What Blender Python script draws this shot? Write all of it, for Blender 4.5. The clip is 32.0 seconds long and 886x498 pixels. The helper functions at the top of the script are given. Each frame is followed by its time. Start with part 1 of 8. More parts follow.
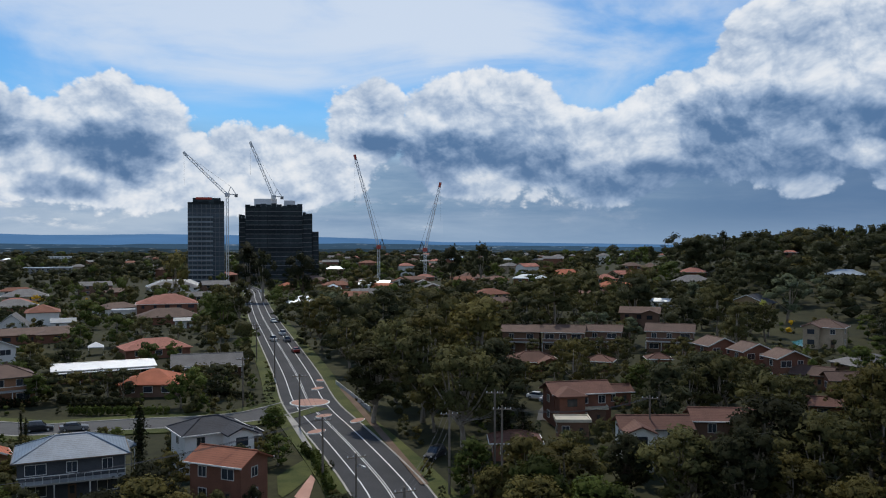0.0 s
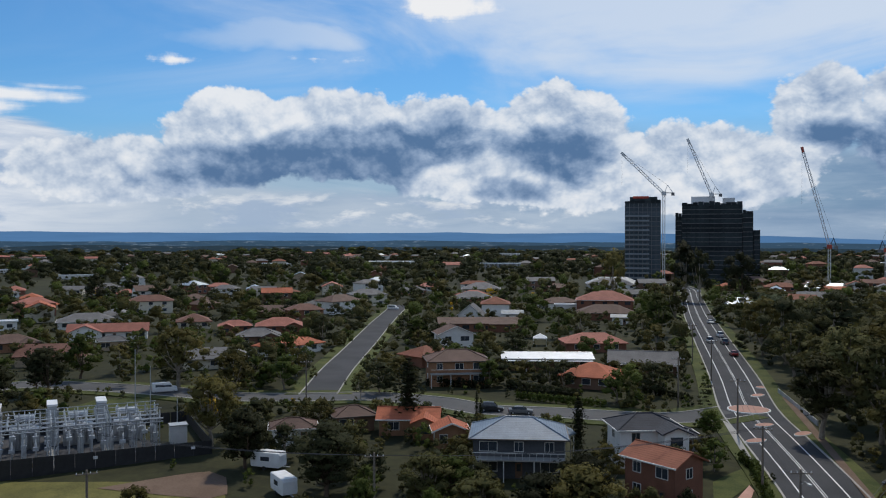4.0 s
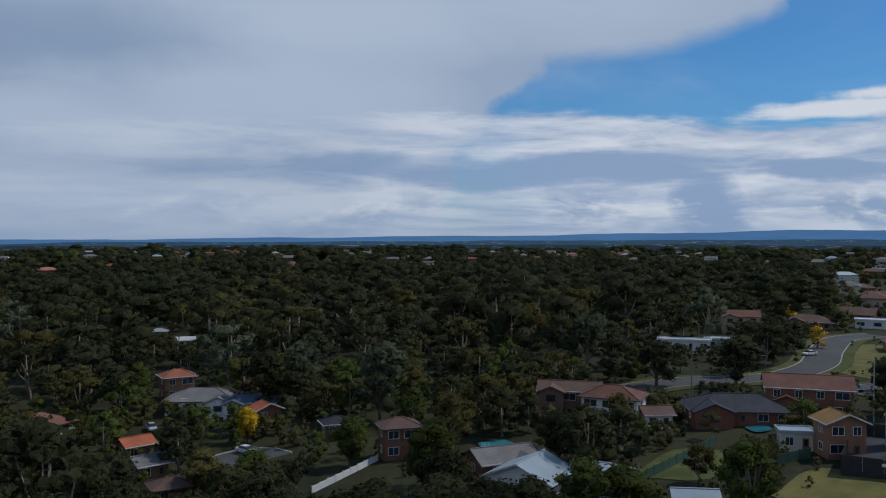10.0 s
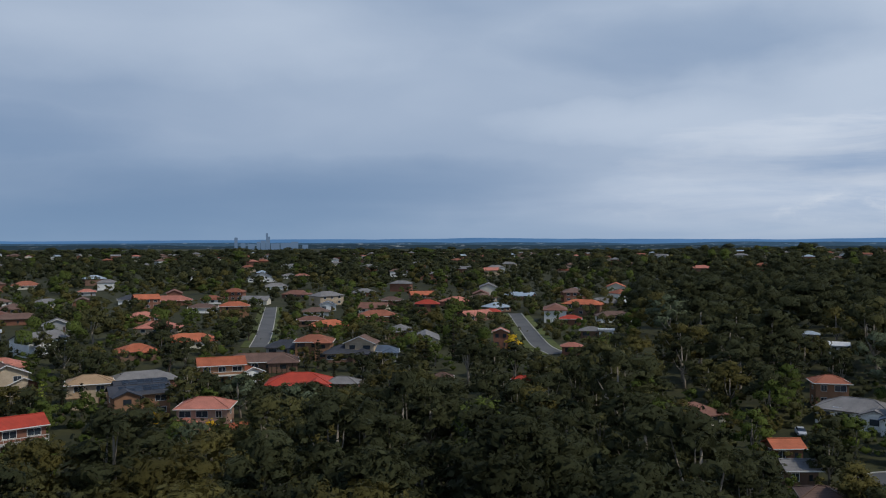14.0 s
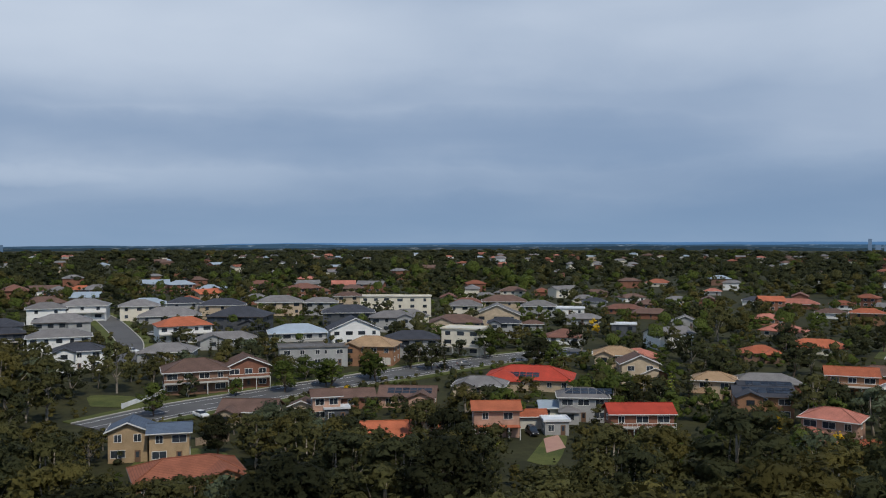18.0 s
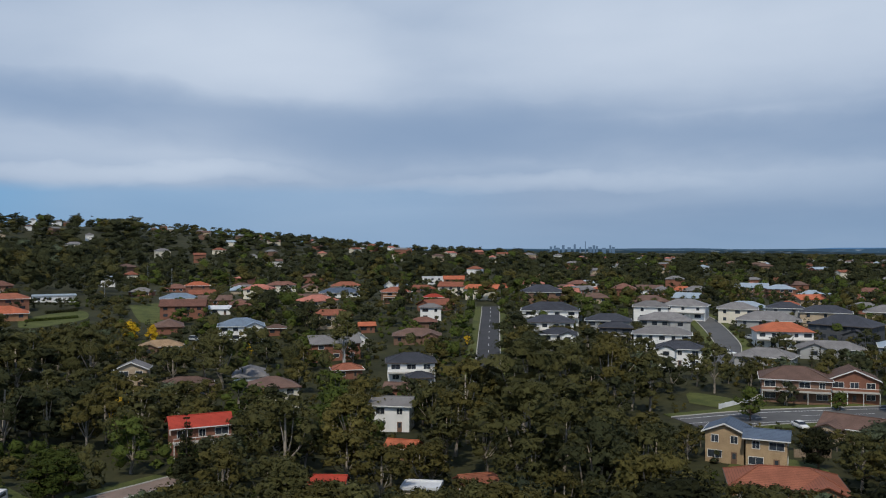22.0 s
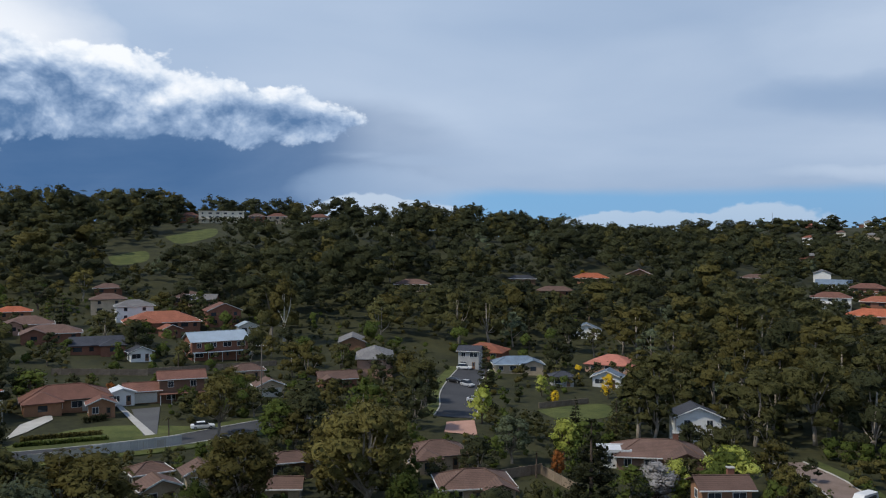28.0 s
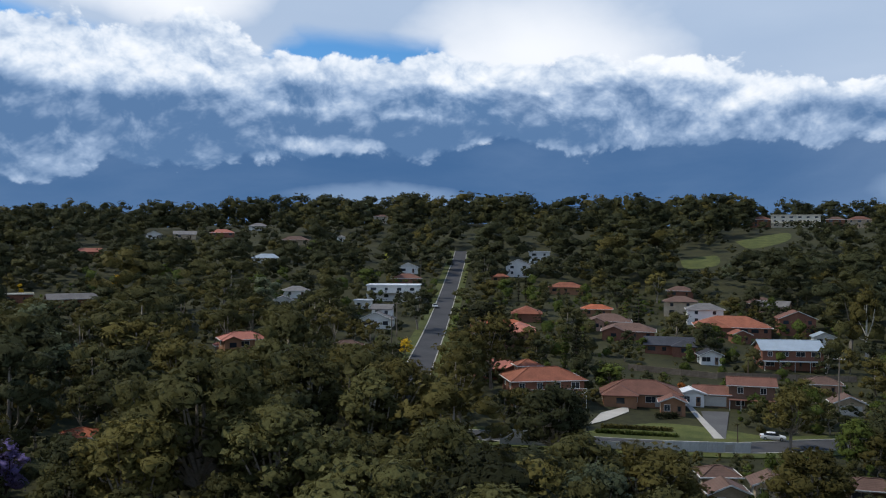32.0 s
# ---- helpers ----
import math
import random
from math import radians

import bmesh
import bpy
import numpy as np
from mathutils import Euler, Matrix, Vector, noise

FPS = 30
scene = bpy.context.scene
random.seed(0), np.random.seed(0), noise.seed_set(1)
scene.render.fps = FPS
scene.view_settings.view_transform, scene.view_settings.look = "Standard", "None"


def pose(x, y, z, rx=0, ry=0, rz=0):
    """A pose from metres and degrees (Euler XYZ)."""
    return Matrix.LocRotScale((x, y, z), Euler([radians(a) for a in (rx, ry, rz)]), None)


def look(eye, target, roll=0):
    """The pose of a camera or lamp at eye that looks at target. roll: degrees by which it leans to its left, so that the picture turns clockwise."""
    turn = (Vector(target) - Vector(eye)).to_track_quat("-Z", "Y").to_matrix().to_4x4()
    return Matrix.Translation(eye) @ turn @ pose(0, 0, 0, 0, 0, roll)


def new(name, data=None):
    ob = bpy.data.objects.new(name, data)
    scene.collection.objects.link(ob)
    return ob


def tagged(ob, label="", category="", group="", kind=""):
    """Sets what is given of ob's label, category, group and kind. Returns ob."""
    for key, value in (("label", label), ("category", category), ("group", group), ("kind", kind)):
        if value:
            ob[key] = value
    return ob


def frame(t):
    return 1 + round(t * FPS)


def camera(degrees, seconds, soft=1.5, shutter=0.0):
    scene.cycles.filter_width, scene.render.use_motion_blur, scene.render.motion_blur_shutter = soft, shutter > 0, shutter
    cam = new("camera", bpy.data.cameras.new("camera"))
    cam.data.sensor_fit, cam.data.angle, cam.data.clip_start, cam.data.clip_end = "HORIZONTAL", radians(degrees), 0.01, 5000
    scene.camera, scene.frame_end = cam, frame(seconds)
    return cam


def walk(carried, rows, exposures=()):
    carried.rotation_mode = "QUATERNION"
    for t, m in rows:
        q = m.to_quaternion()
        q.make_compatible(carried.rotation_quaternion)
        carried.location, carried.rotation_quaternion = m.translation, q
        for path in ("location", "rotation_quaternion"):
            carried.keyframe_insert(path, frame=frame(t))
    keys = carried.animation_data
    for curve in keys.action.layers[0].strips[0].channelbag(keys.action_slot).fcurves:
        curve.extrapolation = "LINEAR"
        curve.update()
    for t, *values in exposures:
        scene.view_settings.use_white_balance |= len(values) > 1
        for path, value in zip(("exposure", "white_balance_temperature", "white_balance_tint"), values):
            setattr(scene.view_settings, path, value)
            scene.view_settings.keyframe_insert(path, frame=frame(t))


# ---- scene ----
# ---- the camera: it hovers and turns to the left ----
def view(yaw, pitch, roll):
    return pose(0, 0, 40.0, 0, 0, yaw) @ pose(0, 0, 0, 90 + pitch, 0, 0) @ pose(0, 0, 0, 0, 0, roll)


cam = camera(54.79, 32.0, soft=1.1)
walk(cam, [
(0, view(-0.00, -0.63, -0.08)), (0.5, view(1.90, -0.63, -0.05)), (1, view(3.94, -0.61, -0.02)), (1.5, view(7.03, -0.63, 0.00)),
(2, view(10.39, -0.65, 0.00)), (2.5, view(14.89, -0.65, 0.03)), (3, view(19.62, -0.67, 0.08)), (3.5, view(24.12, -0.70, 0.07)),
(5.5, view(42.32, -0.73, 0.08)), (6, view(46.80, -0.75, 0.08)), (6.5, view(51.23, -0.77, 0.06)), (7, view(55.86, -0.80, 0.05)),
(7.5, view(60.57, -0.84, 0.09)), (8, view(65.34, -0.86, 0.13)), (8.5, view(69.79, -0.86, 0.09)), (9, view(74.54, -0.86, 0.15)),
(9.5, view(79.34, -0.88, 0.13)), (10, view(84.15, -0.90, 0.15)), (10.5, view(89.24, -0.91, 0.14)), (11, view(95.06, -0.95, 0.12)),
(11.5, view(100.34, -0.98, 0.06)), (12, view(105.47, -0.99, 0.07)), (12.5, view(110.72, -1.01, 0.09)), (13, view(115.76, -1.02, 0.07)),
(13.5, view(120.88, -1.00, 0.05)), (14, view(125.82, -1.01, 0.07)), (14.5, view(130.81, -1.02, 0.09)), (16.5, view(150.95, -0.98, 0.01)),
(17, view(156.00, -0.98, 0.02)), (17.5, view(160.99, -0.97, 0.03)), (18, view(165.98, -0.96, -0.01)), (18.5, view(171.00, -0.92, 0.05)),
(19, view(176.02, -0.93, 0.12)), (19.5, view(181.01, -0.89, 0.09)), (20, view(186.00, -0.80, 0.05)), (20.5, view(190.99, -0.78, 0.06)),
(21, view(195.79, -0.77, 0.06)), (21.5, view(200.20, -0.77, 0.06)), (22, view(204.59, -0.77, 0.05)), (22.5, view(209.20, -0.78, 0.04)),
(23, view(214.10, -0.75, 0.02)), (23.5, view(218.92, -0.75, -0.00)), (24, view(223.76, -0.70, 0.01)), (24.5, view(228.40, -0.68, 0.04)),
(25, view(232.96, -0.67, 0.05)), (25.5, view(237.33, -0.67, 0.04)), (27.5, view(254.54, -0.67, 0.03)), (28, view(258.75, -0.64, 0.08)),
(28.5, view(262.92, -0.62, 0.09)), (29, view(267.38, -0.59, 0.14)), (29.5, view(272.60, -0.55, 0.18)), (30, view(277.56, -0.54, 0.16)),
(30.5, view(282.38, -0.51, 0.19)), (31, view(287.09, -0.48, 0.26)), (31.5, view(291.54, -0.46, 0.30)), (32, view(295.67, -0.45, 0.30)),
], exposures=[(0, -0.10, 6500, 10), (5, -0.18, 6450, 10), (7, -0.32, 6250, 10), (9.5, -0.50, 6050, 10), (12.5, -0.44, 6200, 10), (15, -0.06, 6450, 10), (18, -0.04, 6550, 10), (22, 0.0, 6550, 10), (26, 0.08, 6500, 10), (29, 0.14, 6450, 10), (32, 0.15, 6450, 10)])

# ---- the land's shape ----
EYE_Z = 40.0


def ground(x, y):
    """Height of the land: a gentle rise to the north-west, a valley, and the ridge behind it."""
    u = -0.342 * x + 0.940 * y
    z = 3.5 + 4.5 * np.tanh(u / 150.0)
    for cx, cy, turn, sx, sy, h in HILLS:
        c, s = math.cos(turn), math.sin(turn)
        a, b = (x - cx) * c + (y - cy) * s, -(x - cx) * s + (y - cy) * c
        z = z + h * np.exp(-0.5 * ((a / sx) ** 2 + (b / sy) ** 2))
    r2 = x * x + y * y
    z = z - 34.0 * (1 - np.exp(-(r2 / 2600.0 ** 2) ** 2))
    return z


def polar(az, d):
    return -d * math.sin(radians(az)), d * math.cos(radians(az))


HILLS = [(*polar(292, 740), radians(292), 430, 210, 50), (*polar(258, 600), radians(258), 170, 150, 24),
         (*polar(232, 1450), radians(232), 420, 330, 62), (*polar(334, 620), radians(334), 160, 200, 14),
         (*polar(193, 430), radians(193), 170, 110, 11), (*polar(118, 150), radians(118), 90, 60, -5), (*polar(245, 260), radians(245), 120, 90, -4)]


# ---- sky, sun ----
SUN_AZ, SUN_EL = 12.0, 52.0


class Val:
    """A value in a node tree, with plain arithmetic."""
    tree = None

    def __init__(self, out):
        self.out = out

    @classmethod
    def node(cls, kind, op, *args):
        n = cls.tree.nodes.new(kind)
        n.operation = op
        for i, a in enumerate(args):
            if isinstance(a, Val):
                cls.tree.links.new(a.out, n.inputs[i])
            else:
                n.inputs[i].default_value = a
        return Val(n.outputs[0])

    def m(self, op, *args):
        return Val.node("ShaderNodeMath", op, self, *args)

    def __add__(self, o): return self.m("ADD", o)
    def __radd__(self, o): return self.m("ADD", o)
    def __sub__(self, o): return self.m("SUBTRACT", o)
    def __rsub__(self, o): return Val.node("ShaderNodeMath", "SUBTRACT", o, self)
    def __mul__(self, o): return self.m("MULTIPLY", o)
    def __rmul__(self, o): return self.m("MULTIPLY", o)
    def __truediv__(self, o): return self.m("DIVIDE", o)


def step(lo, hi, v):
    """Smooth step of v from lo to hi."""
    n = Val.tree.nodes.new("ShaderNodeMapRange")
    n.interpolation_type = "SMOOTHSTEP"
    for i, a in ((0, v), (1, lo), (2, hi)):
        if isinstance(a, Val):
            Val.tree.links.new(a.out, n.inputs[i])
        else:
            n.inputs[i].default_value = a
    return Val(n.outputs[0])


def blend(f, a, b):
    """Colour a where f is 0, b where it is 1."""
    n = Val.tree.nodes.new("ShaderNodeMix")
    n.data_type = "RGBA"
    for i, v in ((0, f), (6, a), (7, b)):
        if isinstance(v, Val):
            Val.tree.links.new(v.out, n.inputs[i])
        elif i == 0:
            n.inputs[0].default_value = v
        else:
            n.inputs[i].default_value = (*v, 1)
    return Val(n.outputs[2])


def fbm(vec, scale, detail=6.0, rough=0.55, warp=0.0):
    n = Val.tree.nodes.new("ShaderNodeTexNoise")
    Val.tree.links.new(vec.out, n.inputs["Vector"])
    n.inputs["Scale"].default_value, n.inputs["Detail"].default_value = scale, detail
    n.inputs["Roughness"].default_value, n.inputs["Distortion"].default_value = rough, warp
    return Val(n.outputs["Fac"])


def vec3(x, y, z):
    n = Val.tree.nodes.new("ShaderNodeCombineXYZ")
    for i, a in enumerate((x, y, z)):
        if isinstance(a, Val):
            Val.tree.links.new(a.out, n.inputs[i])
        else:
            n.inputs[i].default_value = a
    return Val(n.outputs[0])


def along(u, stops):
    """A smooth value round the horizon: stops of (azimuth, value 0..1)."""
    n = Val.tree.nodes.new("ShaderNodeValToRGB")
    Val.tree.links.new(u.out, n.inputs[0])
    n.color_ramp.interpolation = "EASE"
    e = n.color_ramp.elements
    while len(e) < len(stops):
        e.new(0.5)
    for k, (az, v) in zip(e, stops):
        k.position, k.color = az / 360.0, (v, v, v, 1)
    sep = Val.tree.nodes.new("ShaderNodeSeparateColor")
    Val.tree.links.new(n.outputs[0], sep.inputs[0])
    return Val(sep.outputs[0])


world = bpy.data.worlds.new("sky")
scene.world = world
world.use_nodes = True
Val.tree = tree = world.node_tree
tree.nodes.clear()
tc = tree.nodes.new("ShaderNodeTexCoord")
sep = tree.nodes.new("ShaderNodeSeparateXYZ")
tree.links.new(tc.outputs["Generated"], sep.inputs[0])
dx, dy, dz = (Val(sep.outputs[i]) for i in range(3))
way = Val(tc.outputs["Generated"])
az = (dx * -1.0).m("ARCTAN2", dy)                     # left of north is positive
u = (az / (2 * math.pi) + 1.0).m("FRACT")
el = dz.m("ARCSINE") * (180 / math.pi)                # degrees
sky = tree.nodes.new("ShaderNodeTexSky")
sky.sky_type, sky.sun_disc = "NISHITA", False
sky.sun_elevation, sky.sun_rotation = radians(SUN_EL), radians(-SUN_AZ)
sky.air_density, sky.dust_density, sky.ozone_density = 1.0, 0.4, 3.0
clear = Val.node("ShaderNodeVectorMath", "MULTIPLY", Val(sky.outputs[0]), (0.045, 0.082, 0.110))
# degrees left of north, with its seam at 326, where the camera never looks
side = (u + 34.0 / 360.0).m("FRACT") * 360.0 - 34.0


low = dz.m("MAXIMUM", 0.0) + 0.10
deck = vec3(dx / low, dy / low, 0.0)
d1 = fbm(deck, 0.36, 4, 0.45, 0.5)
d2 = fbm(vec3(dx * 3.0, dy * 3.0, dz * 10.0), 1.0, 8, 0.58, 0.3)
d3 = fbm(vec3(dx * 1.6, dy * 1.6, dz * 5.0 + 3.0), 1.0, 3, 0.45, 0.2)
d4 = fbm(vec3(dx * 3.0, dy * 3.0, dz * 22.0), 1.7, 7, 0.62, 0.4)
# wandering directions, so that no patch of cloud keeps a regular outline
drift = side + (fbm(vec3(dx * 4.0, dy * 4.0, dz * 7.0), 1.3, 5, 0.55) - 0.5) * 9.0
rise = el + (fbm(vec3(dx * 4.0, dy * 4.0, dz * 7.0 + 5.0), 1.3, 5, 0.55) - 0.5) * 3.4


def spots(rows):
    """How deep a direction lies inside the nearest of some ellipses (azimuth, height, half width, half height), in degrees."""
    best = None
    for a_, e_, ra, re in rows:
        p, q = (side - a_) / ra, (el - e_) / re
        d_ = (1.0 - (p * p + q * q).m("SQRT")) * min(ra, re)
        best = d_ if best is None else best.m("MAXIMUM", d_)
    return best


def soft(rows):
    """Soft patches: 1 at the middle of each ellipse, 0 at its edge."""
    best = None
    for a_, e_, ra, re in rows:
        p, q = (drift - a_) / ra, (rise - e_) / re
        d_ = (1.0 - (p * p + q * q)).m("MAXIMUM", 0.0)
        best = d_ if best is None else 1.0 - (1.0 - best) * (1.0 - d_)
    return best


def billow(lift, turn, scale, detail):
    """Round heads with creases between them, as on cumulus."""
    n = Val.tree.nodes.new("ShaderNodeTexVoronoi")
    n.feature, n.normalize = "SMOOTH_F1", True
    for key, value in (("Scale", scale), ("Detail", detail), ("Roughness", 0.58), ("Lacunarity", 2.15), ("Smoothness", 0.35)):
        n.inputs[key].default_value = value
    w = fbm(way, 9.0, 3, 0.5) * 0.045
    Val.tree.links.new(vec3(dx + w + turn, dy - w, dz * 1.3 + w + lift).out, n.inputs["Vector"])
    return 1.0 - Val(n.outputs["Distance"])


b1 = billow(0.0, 0.0, 13.0, 4.0)
b2 = billow(0.016, 0.006, 13.0, 4.0)
b3 = fbm(vec3(dx, dy, dz * 1.6), 3.4, 4, 0.5)
b4 = fbm(way, 26.0, 6, 0.55)

# thin high veils over the clear part
veil = step(0.40, 0.74, fbm(vec3(dx * 1.5, dy * 1.5, dz * 5.0), 1.7, 6, 0.55, 0.9) + soft([(14, 15.0, 18, 5.5), (2, 14.5, 12, 3.5), (40, 13, 8, 1.0)]) * 0.26) * 0.85 * step(6.5, 11.0, el) * step(44.0, 26.0, el)
veil = veil * along(u, [(0, 1), (30, 0.9), (44, 0.45), (60, 0.15), (80, 0.3), (290, 0.2), (310, 0.6), (335, 1.0), (360, 1)])
colour = blend(veil, clear, (0.72, 0.80, 0.91))
scrap = spots([(28.6, 15.2, 3.6, 1.0), (46.0, 11.3, 1.6, 0.25), (37.0, 11.7, 1.8, 0.22)]) + (b4 - 0.5) * 1.6 + (d4 - 0.5) * 1.2
colour = blend(step(0.0, 0.45, scrap), colour, (0.93, 0.94, 0.96))

# a wide deck of smooth layered cloud
gloom = along(u, [(0, 0.25), (55, 0.15), (78, 0.34), (105, 0.40), (125, 0.52), (150, 0.52), (185, 0.50), (215, 0.42), (240, 0.34), (262, 0.20), (284, 0.03), (320, 0.1), (360, 0.25)])
bright = soft([(110, 7.2, 14, 1.9), (82, 6.4, 9, 1.3), (150, 13.5, 26, 4.5), (186, 12.5, 22, 4.5), (198, 3.6, 12, 0.8), (225, 3.9, 14, 0.8), (222, 12.0, 18, 4.0), (70, 14.0, 13, 4.0), (92, 14.0, 14, 4.0), (96, 9.0, 16, 3.0)])
dull = soft([(92, 4.3, 24, 1.4), (108, 12.0, 16, 2.6), (132, 3.0, 17, 2.6), (165, 6.3, 22, 2.2), (186, 5.9, 16, 1.7), (210, 7.0, 20, 2.4), (160, 1.2, 40, 1.6), (228, 8.5, 12, 2.0)])
tone = step(0.20, 0.84, d1 * 0.30 + d2 * 0.16 + d3 * 0.54 - gloom * 0.04 + 0.01 + bright * 0.18 - dull * 0.15)
grey = blend(tone, (0.170, 0.260, 0.410), (0.62, 0.70, 0.82))
grey = blend(gloom, blend(tone, (0.30, 0.415, 0.60), (0.56, 0.65, 0.78)), grey)
grey = blend(soft([(289, 12.5, 10, 5.5), (297, 10.5, 7, 2.8), (314, 15.5, 8, 2.2)]) * 0.85, grey, (0.93, 0.945, 0.97))
floor_ = along((drift / 360.0 + 1.0).m("FRACT"), [(0, 1), (56, 1), (60, 0.74), (62.5, 0.53), (70, 0.475), (77, 0.455), (82, 0.27), (88, 0), (289, 0), (292.5, 0.40), (295, 0.52), (305, 0.54), (309, 0.46), (314, 0.50), (326, 0.6), (334, 0.8), (345, 1), (360, 1)]) * 24.0
edge = step(-0.5, 1.1, el - floor_ + (d3 - 0.5) * 2.6 + (d2 - 0.5) * 2.2 + step(6.0, 2.0, floor_) * 9.0) * step(62.0, 26.0, el)
colour = blend(edge, colour, grey)

# a low layered bank under the clear gap, with grey bands and bright streaks
bank = along(u, [(0, 0.15), (12, 0.17), (30, 0.20), (46, 0.24), (50, 0.36), (56, 0.47), (62, 0.44), (70, 0.46), (78, 0.52), (90, 0.50), (110, 0.42), (122, 0), (335, 0), (345, 0.1), (360, 0.15)]) * 17.0
fade = along(u, [(0, 0.75), (10, 0.9), (75, 1), (84, 0.75), (95, 0.42), (110, 0.2), (120, 0), (335, 0), (350, 0.4), (360, 0.75)])
band = soft([(80, 4.5, 26, 1.5), (58, 4.2, 9, 0.9), (66, 1.5, 3.0, 3.0), (58, 1.4, 1.2, 1.6), (24, 2.6, 16, 0.9), (0, 1.6, 22, 2.4)])
strat = blend(step(0.36, 0.66, d4 * 0.7 + d2 * 0.3 - band * 0.20 + 0.03), (0.36, 0.48, 0.68), (0.88, 0.91, 0.96))
colour = blend(step(-0.1, 1.0, bank + (d2 - 0.5) * 3.6 + (d4 - 0.5) * 2.6 - el) * step(0.3, 1.5, bank) * fade, colour, strat)
wisp = spots([(56, 8.6, 5.5, 0.5), (53.6, 9.1, 2.4, 0.22), (60, 7.7, 6.5, 0.7)]) + (d4 - 0.5) * 1.1 + (b4 - 0.5) * 0.7
colour = blend(step(0.0, 0.5, wisp), colour, (0.88, 0.91, 0.95))
mist = along(u, [(0, 0.95), (14, 0.85), (30, 0.8), (44, 0.85), (52, 0.4), (58, 0), (326, 0), (332, 0.95), (360, 0.95)]) * step(8.5, 4.5, el + (d2 - 0.5) * 3.0)
colour = blend(mist, colour, blend(step(0.35, 0.68, d4 * 0.6 + d2 * 0.4 + side * 0.004), (0.185, 0.295, 0.46), (0.40, 0.505, 0.64)))
# rows of small far cumulus low under the bank
puffs = step(0.50, 0.60, fbm(vec3(dx * 9.0, dy * 9.0, dz * 26.0), 1.0, 6, 0.62, 0.2)) * step(0.4, 1.0, el) * step(3.4, 2.2, el) * step(0.5, 2.0, bank) * fade
colour = blend(puffs * 0.8, colour, blend(step(0.45, 0.60, fbm(vec3(dx * 9.0, dy * 9.0, dz * 26.0 + 0.25), 1.0, 6, 0.62, 0.2)), (0.88, 0.90, 0.92), (0.38, 0.49, 0.66)))

# rain and storm air under the piled clouds
storm = along(u, [(0, 0.10), (12, 0), (120, 0), (140, 0.25), (185, 0.25), (200, 0.2), (235, 0.15), (256, 0.1), (262, 0.35), (268, 0.9), (276, 1.0), (292, 1.0), (322, 1.0), (335, 0.75), (350, 0.35), (360, 0.10)])
shed = along(u, [(0, 0.21), (60, 0.16), (200, 0.14), (250, 0.20), (264, 0.43), (280, 0.44), (292, 0.38), (304, 0.37), (312, 0.48), (326, 0.48), (334, 0.26), (345, 0.22), (360, 0.21)]) * 17.0
pale = soft([(299, 3.0, 8, 1.2), (262, 3.0, 7, 1.8)]) * 0.8
colour = blend(step(2.6, 0.2, el - shed + (b3 - 0.5) * 3.0 + (d2 - 0.5) * 2.0) * storm, colour, blend(step(0.30, 0.78, d2 * 0.4 + d3 * 0.5 + pale * 0.5), (0.050, 0.125, 0.275), (0.20, 0.30, 0.47)))
rag = spots([(260.5, 5.2, 4.5, 0.6), (264, 5.6, 2.5, 0.4)]) + (d4 - 0.5) * 1.2
colour = blend(step(0.0, 0.6, rag) * 0.7, colour, (0.34, 0.44, 0.60))

# piled-up cumulus: heaped ellipses with billowing outlines, grey where their own bulk shades them
heap = spots([(49, 4.2, 7, 2.4), (42, 6.2, 5.5, 3.5), (36, 6.6, 6, 3.3), (29, 6.0, 7, 3.5), (21, 6.8, 5, 3.6), (19, 4.5, 9, 2.8), (11, 4.6, 8, 3.0), (5.0, 7.6, 3.4, 3.4), (-2.5, 7.0, 6.6, 4.5), (-10, 5.2, 7, 3.2), (-17, 7.4, 5.5, 4.2), (-23, 9.3, 7, 6.3), (-31, 10, 8, 8)])
heap = heap.m("MAXIMUM", spots([(323, 8.8, 9, 5.2), (313, 9.2, 7, 5.2), (305, 8.6, 8, 3.9), (297, 8.8, 8, 3.9), (289, 9.0, 8, 3.2), (281, 9.0, 8, 2.6), (273, 8.3, 7, 1.8), (267.5, 7.7, 3, 0.8)]))
heap = heap.m("MAXIMUM", spots([(52.4, 3.5, 2.3, 1.25), (48.5, 2.9, 2.4, 0.6), (28, 3.6, 3.2, 1.2), (-3.2, 4.2, 2.0, 1.2), (-25.5, 5.2, 1.6, 1.0), (303, 6.5, 4.0, 0.9), (293, 6.7, 2.0, 0.8)]))
under_side = soft([(42, 4.6, 8.5, 2.5), (34.5, 5.2, 8, 2.6), (37, 3.2, 7, 1.5), (29, 6.6, 7, 1.9), (21.0, 5.7, 3.6, 2.5), (24, 3.2, 4, 1.0), (0, 5.0, 5, 2.6), (-4, 5.6, 5, 2.4), (3.6, 6.4, 2.5, 1.7), (-13, 3.6, 8, 1.9), (-21, 4.8, 8, 2.7), (-27, 6.2, 7, 3.2), (-20, 7.6, 5, 2.4)])
under_side = 1.0 - (1.0 - under_side) * (1.0 - soft([(320, 6.2, 11, 4.0), (313, 8.3, 5, 2.2), (305, 9.8, 3.6, 1.3), (298, 9.6, 3.4, 1.2), (285, 7.8, 11, 1.9), (272, 7.7, 8, 1.4), (300, 7.2, 10, 1.6), (283, 9.6, 6, 1.6), (292, 8.6, 6, 1.4)]) * 0.85)
under_side = under_side.m("MAXIMUM", step(3.0, 0.2, el - shed + (b3 - 0.5) * 3.0) * storm * 1.1)
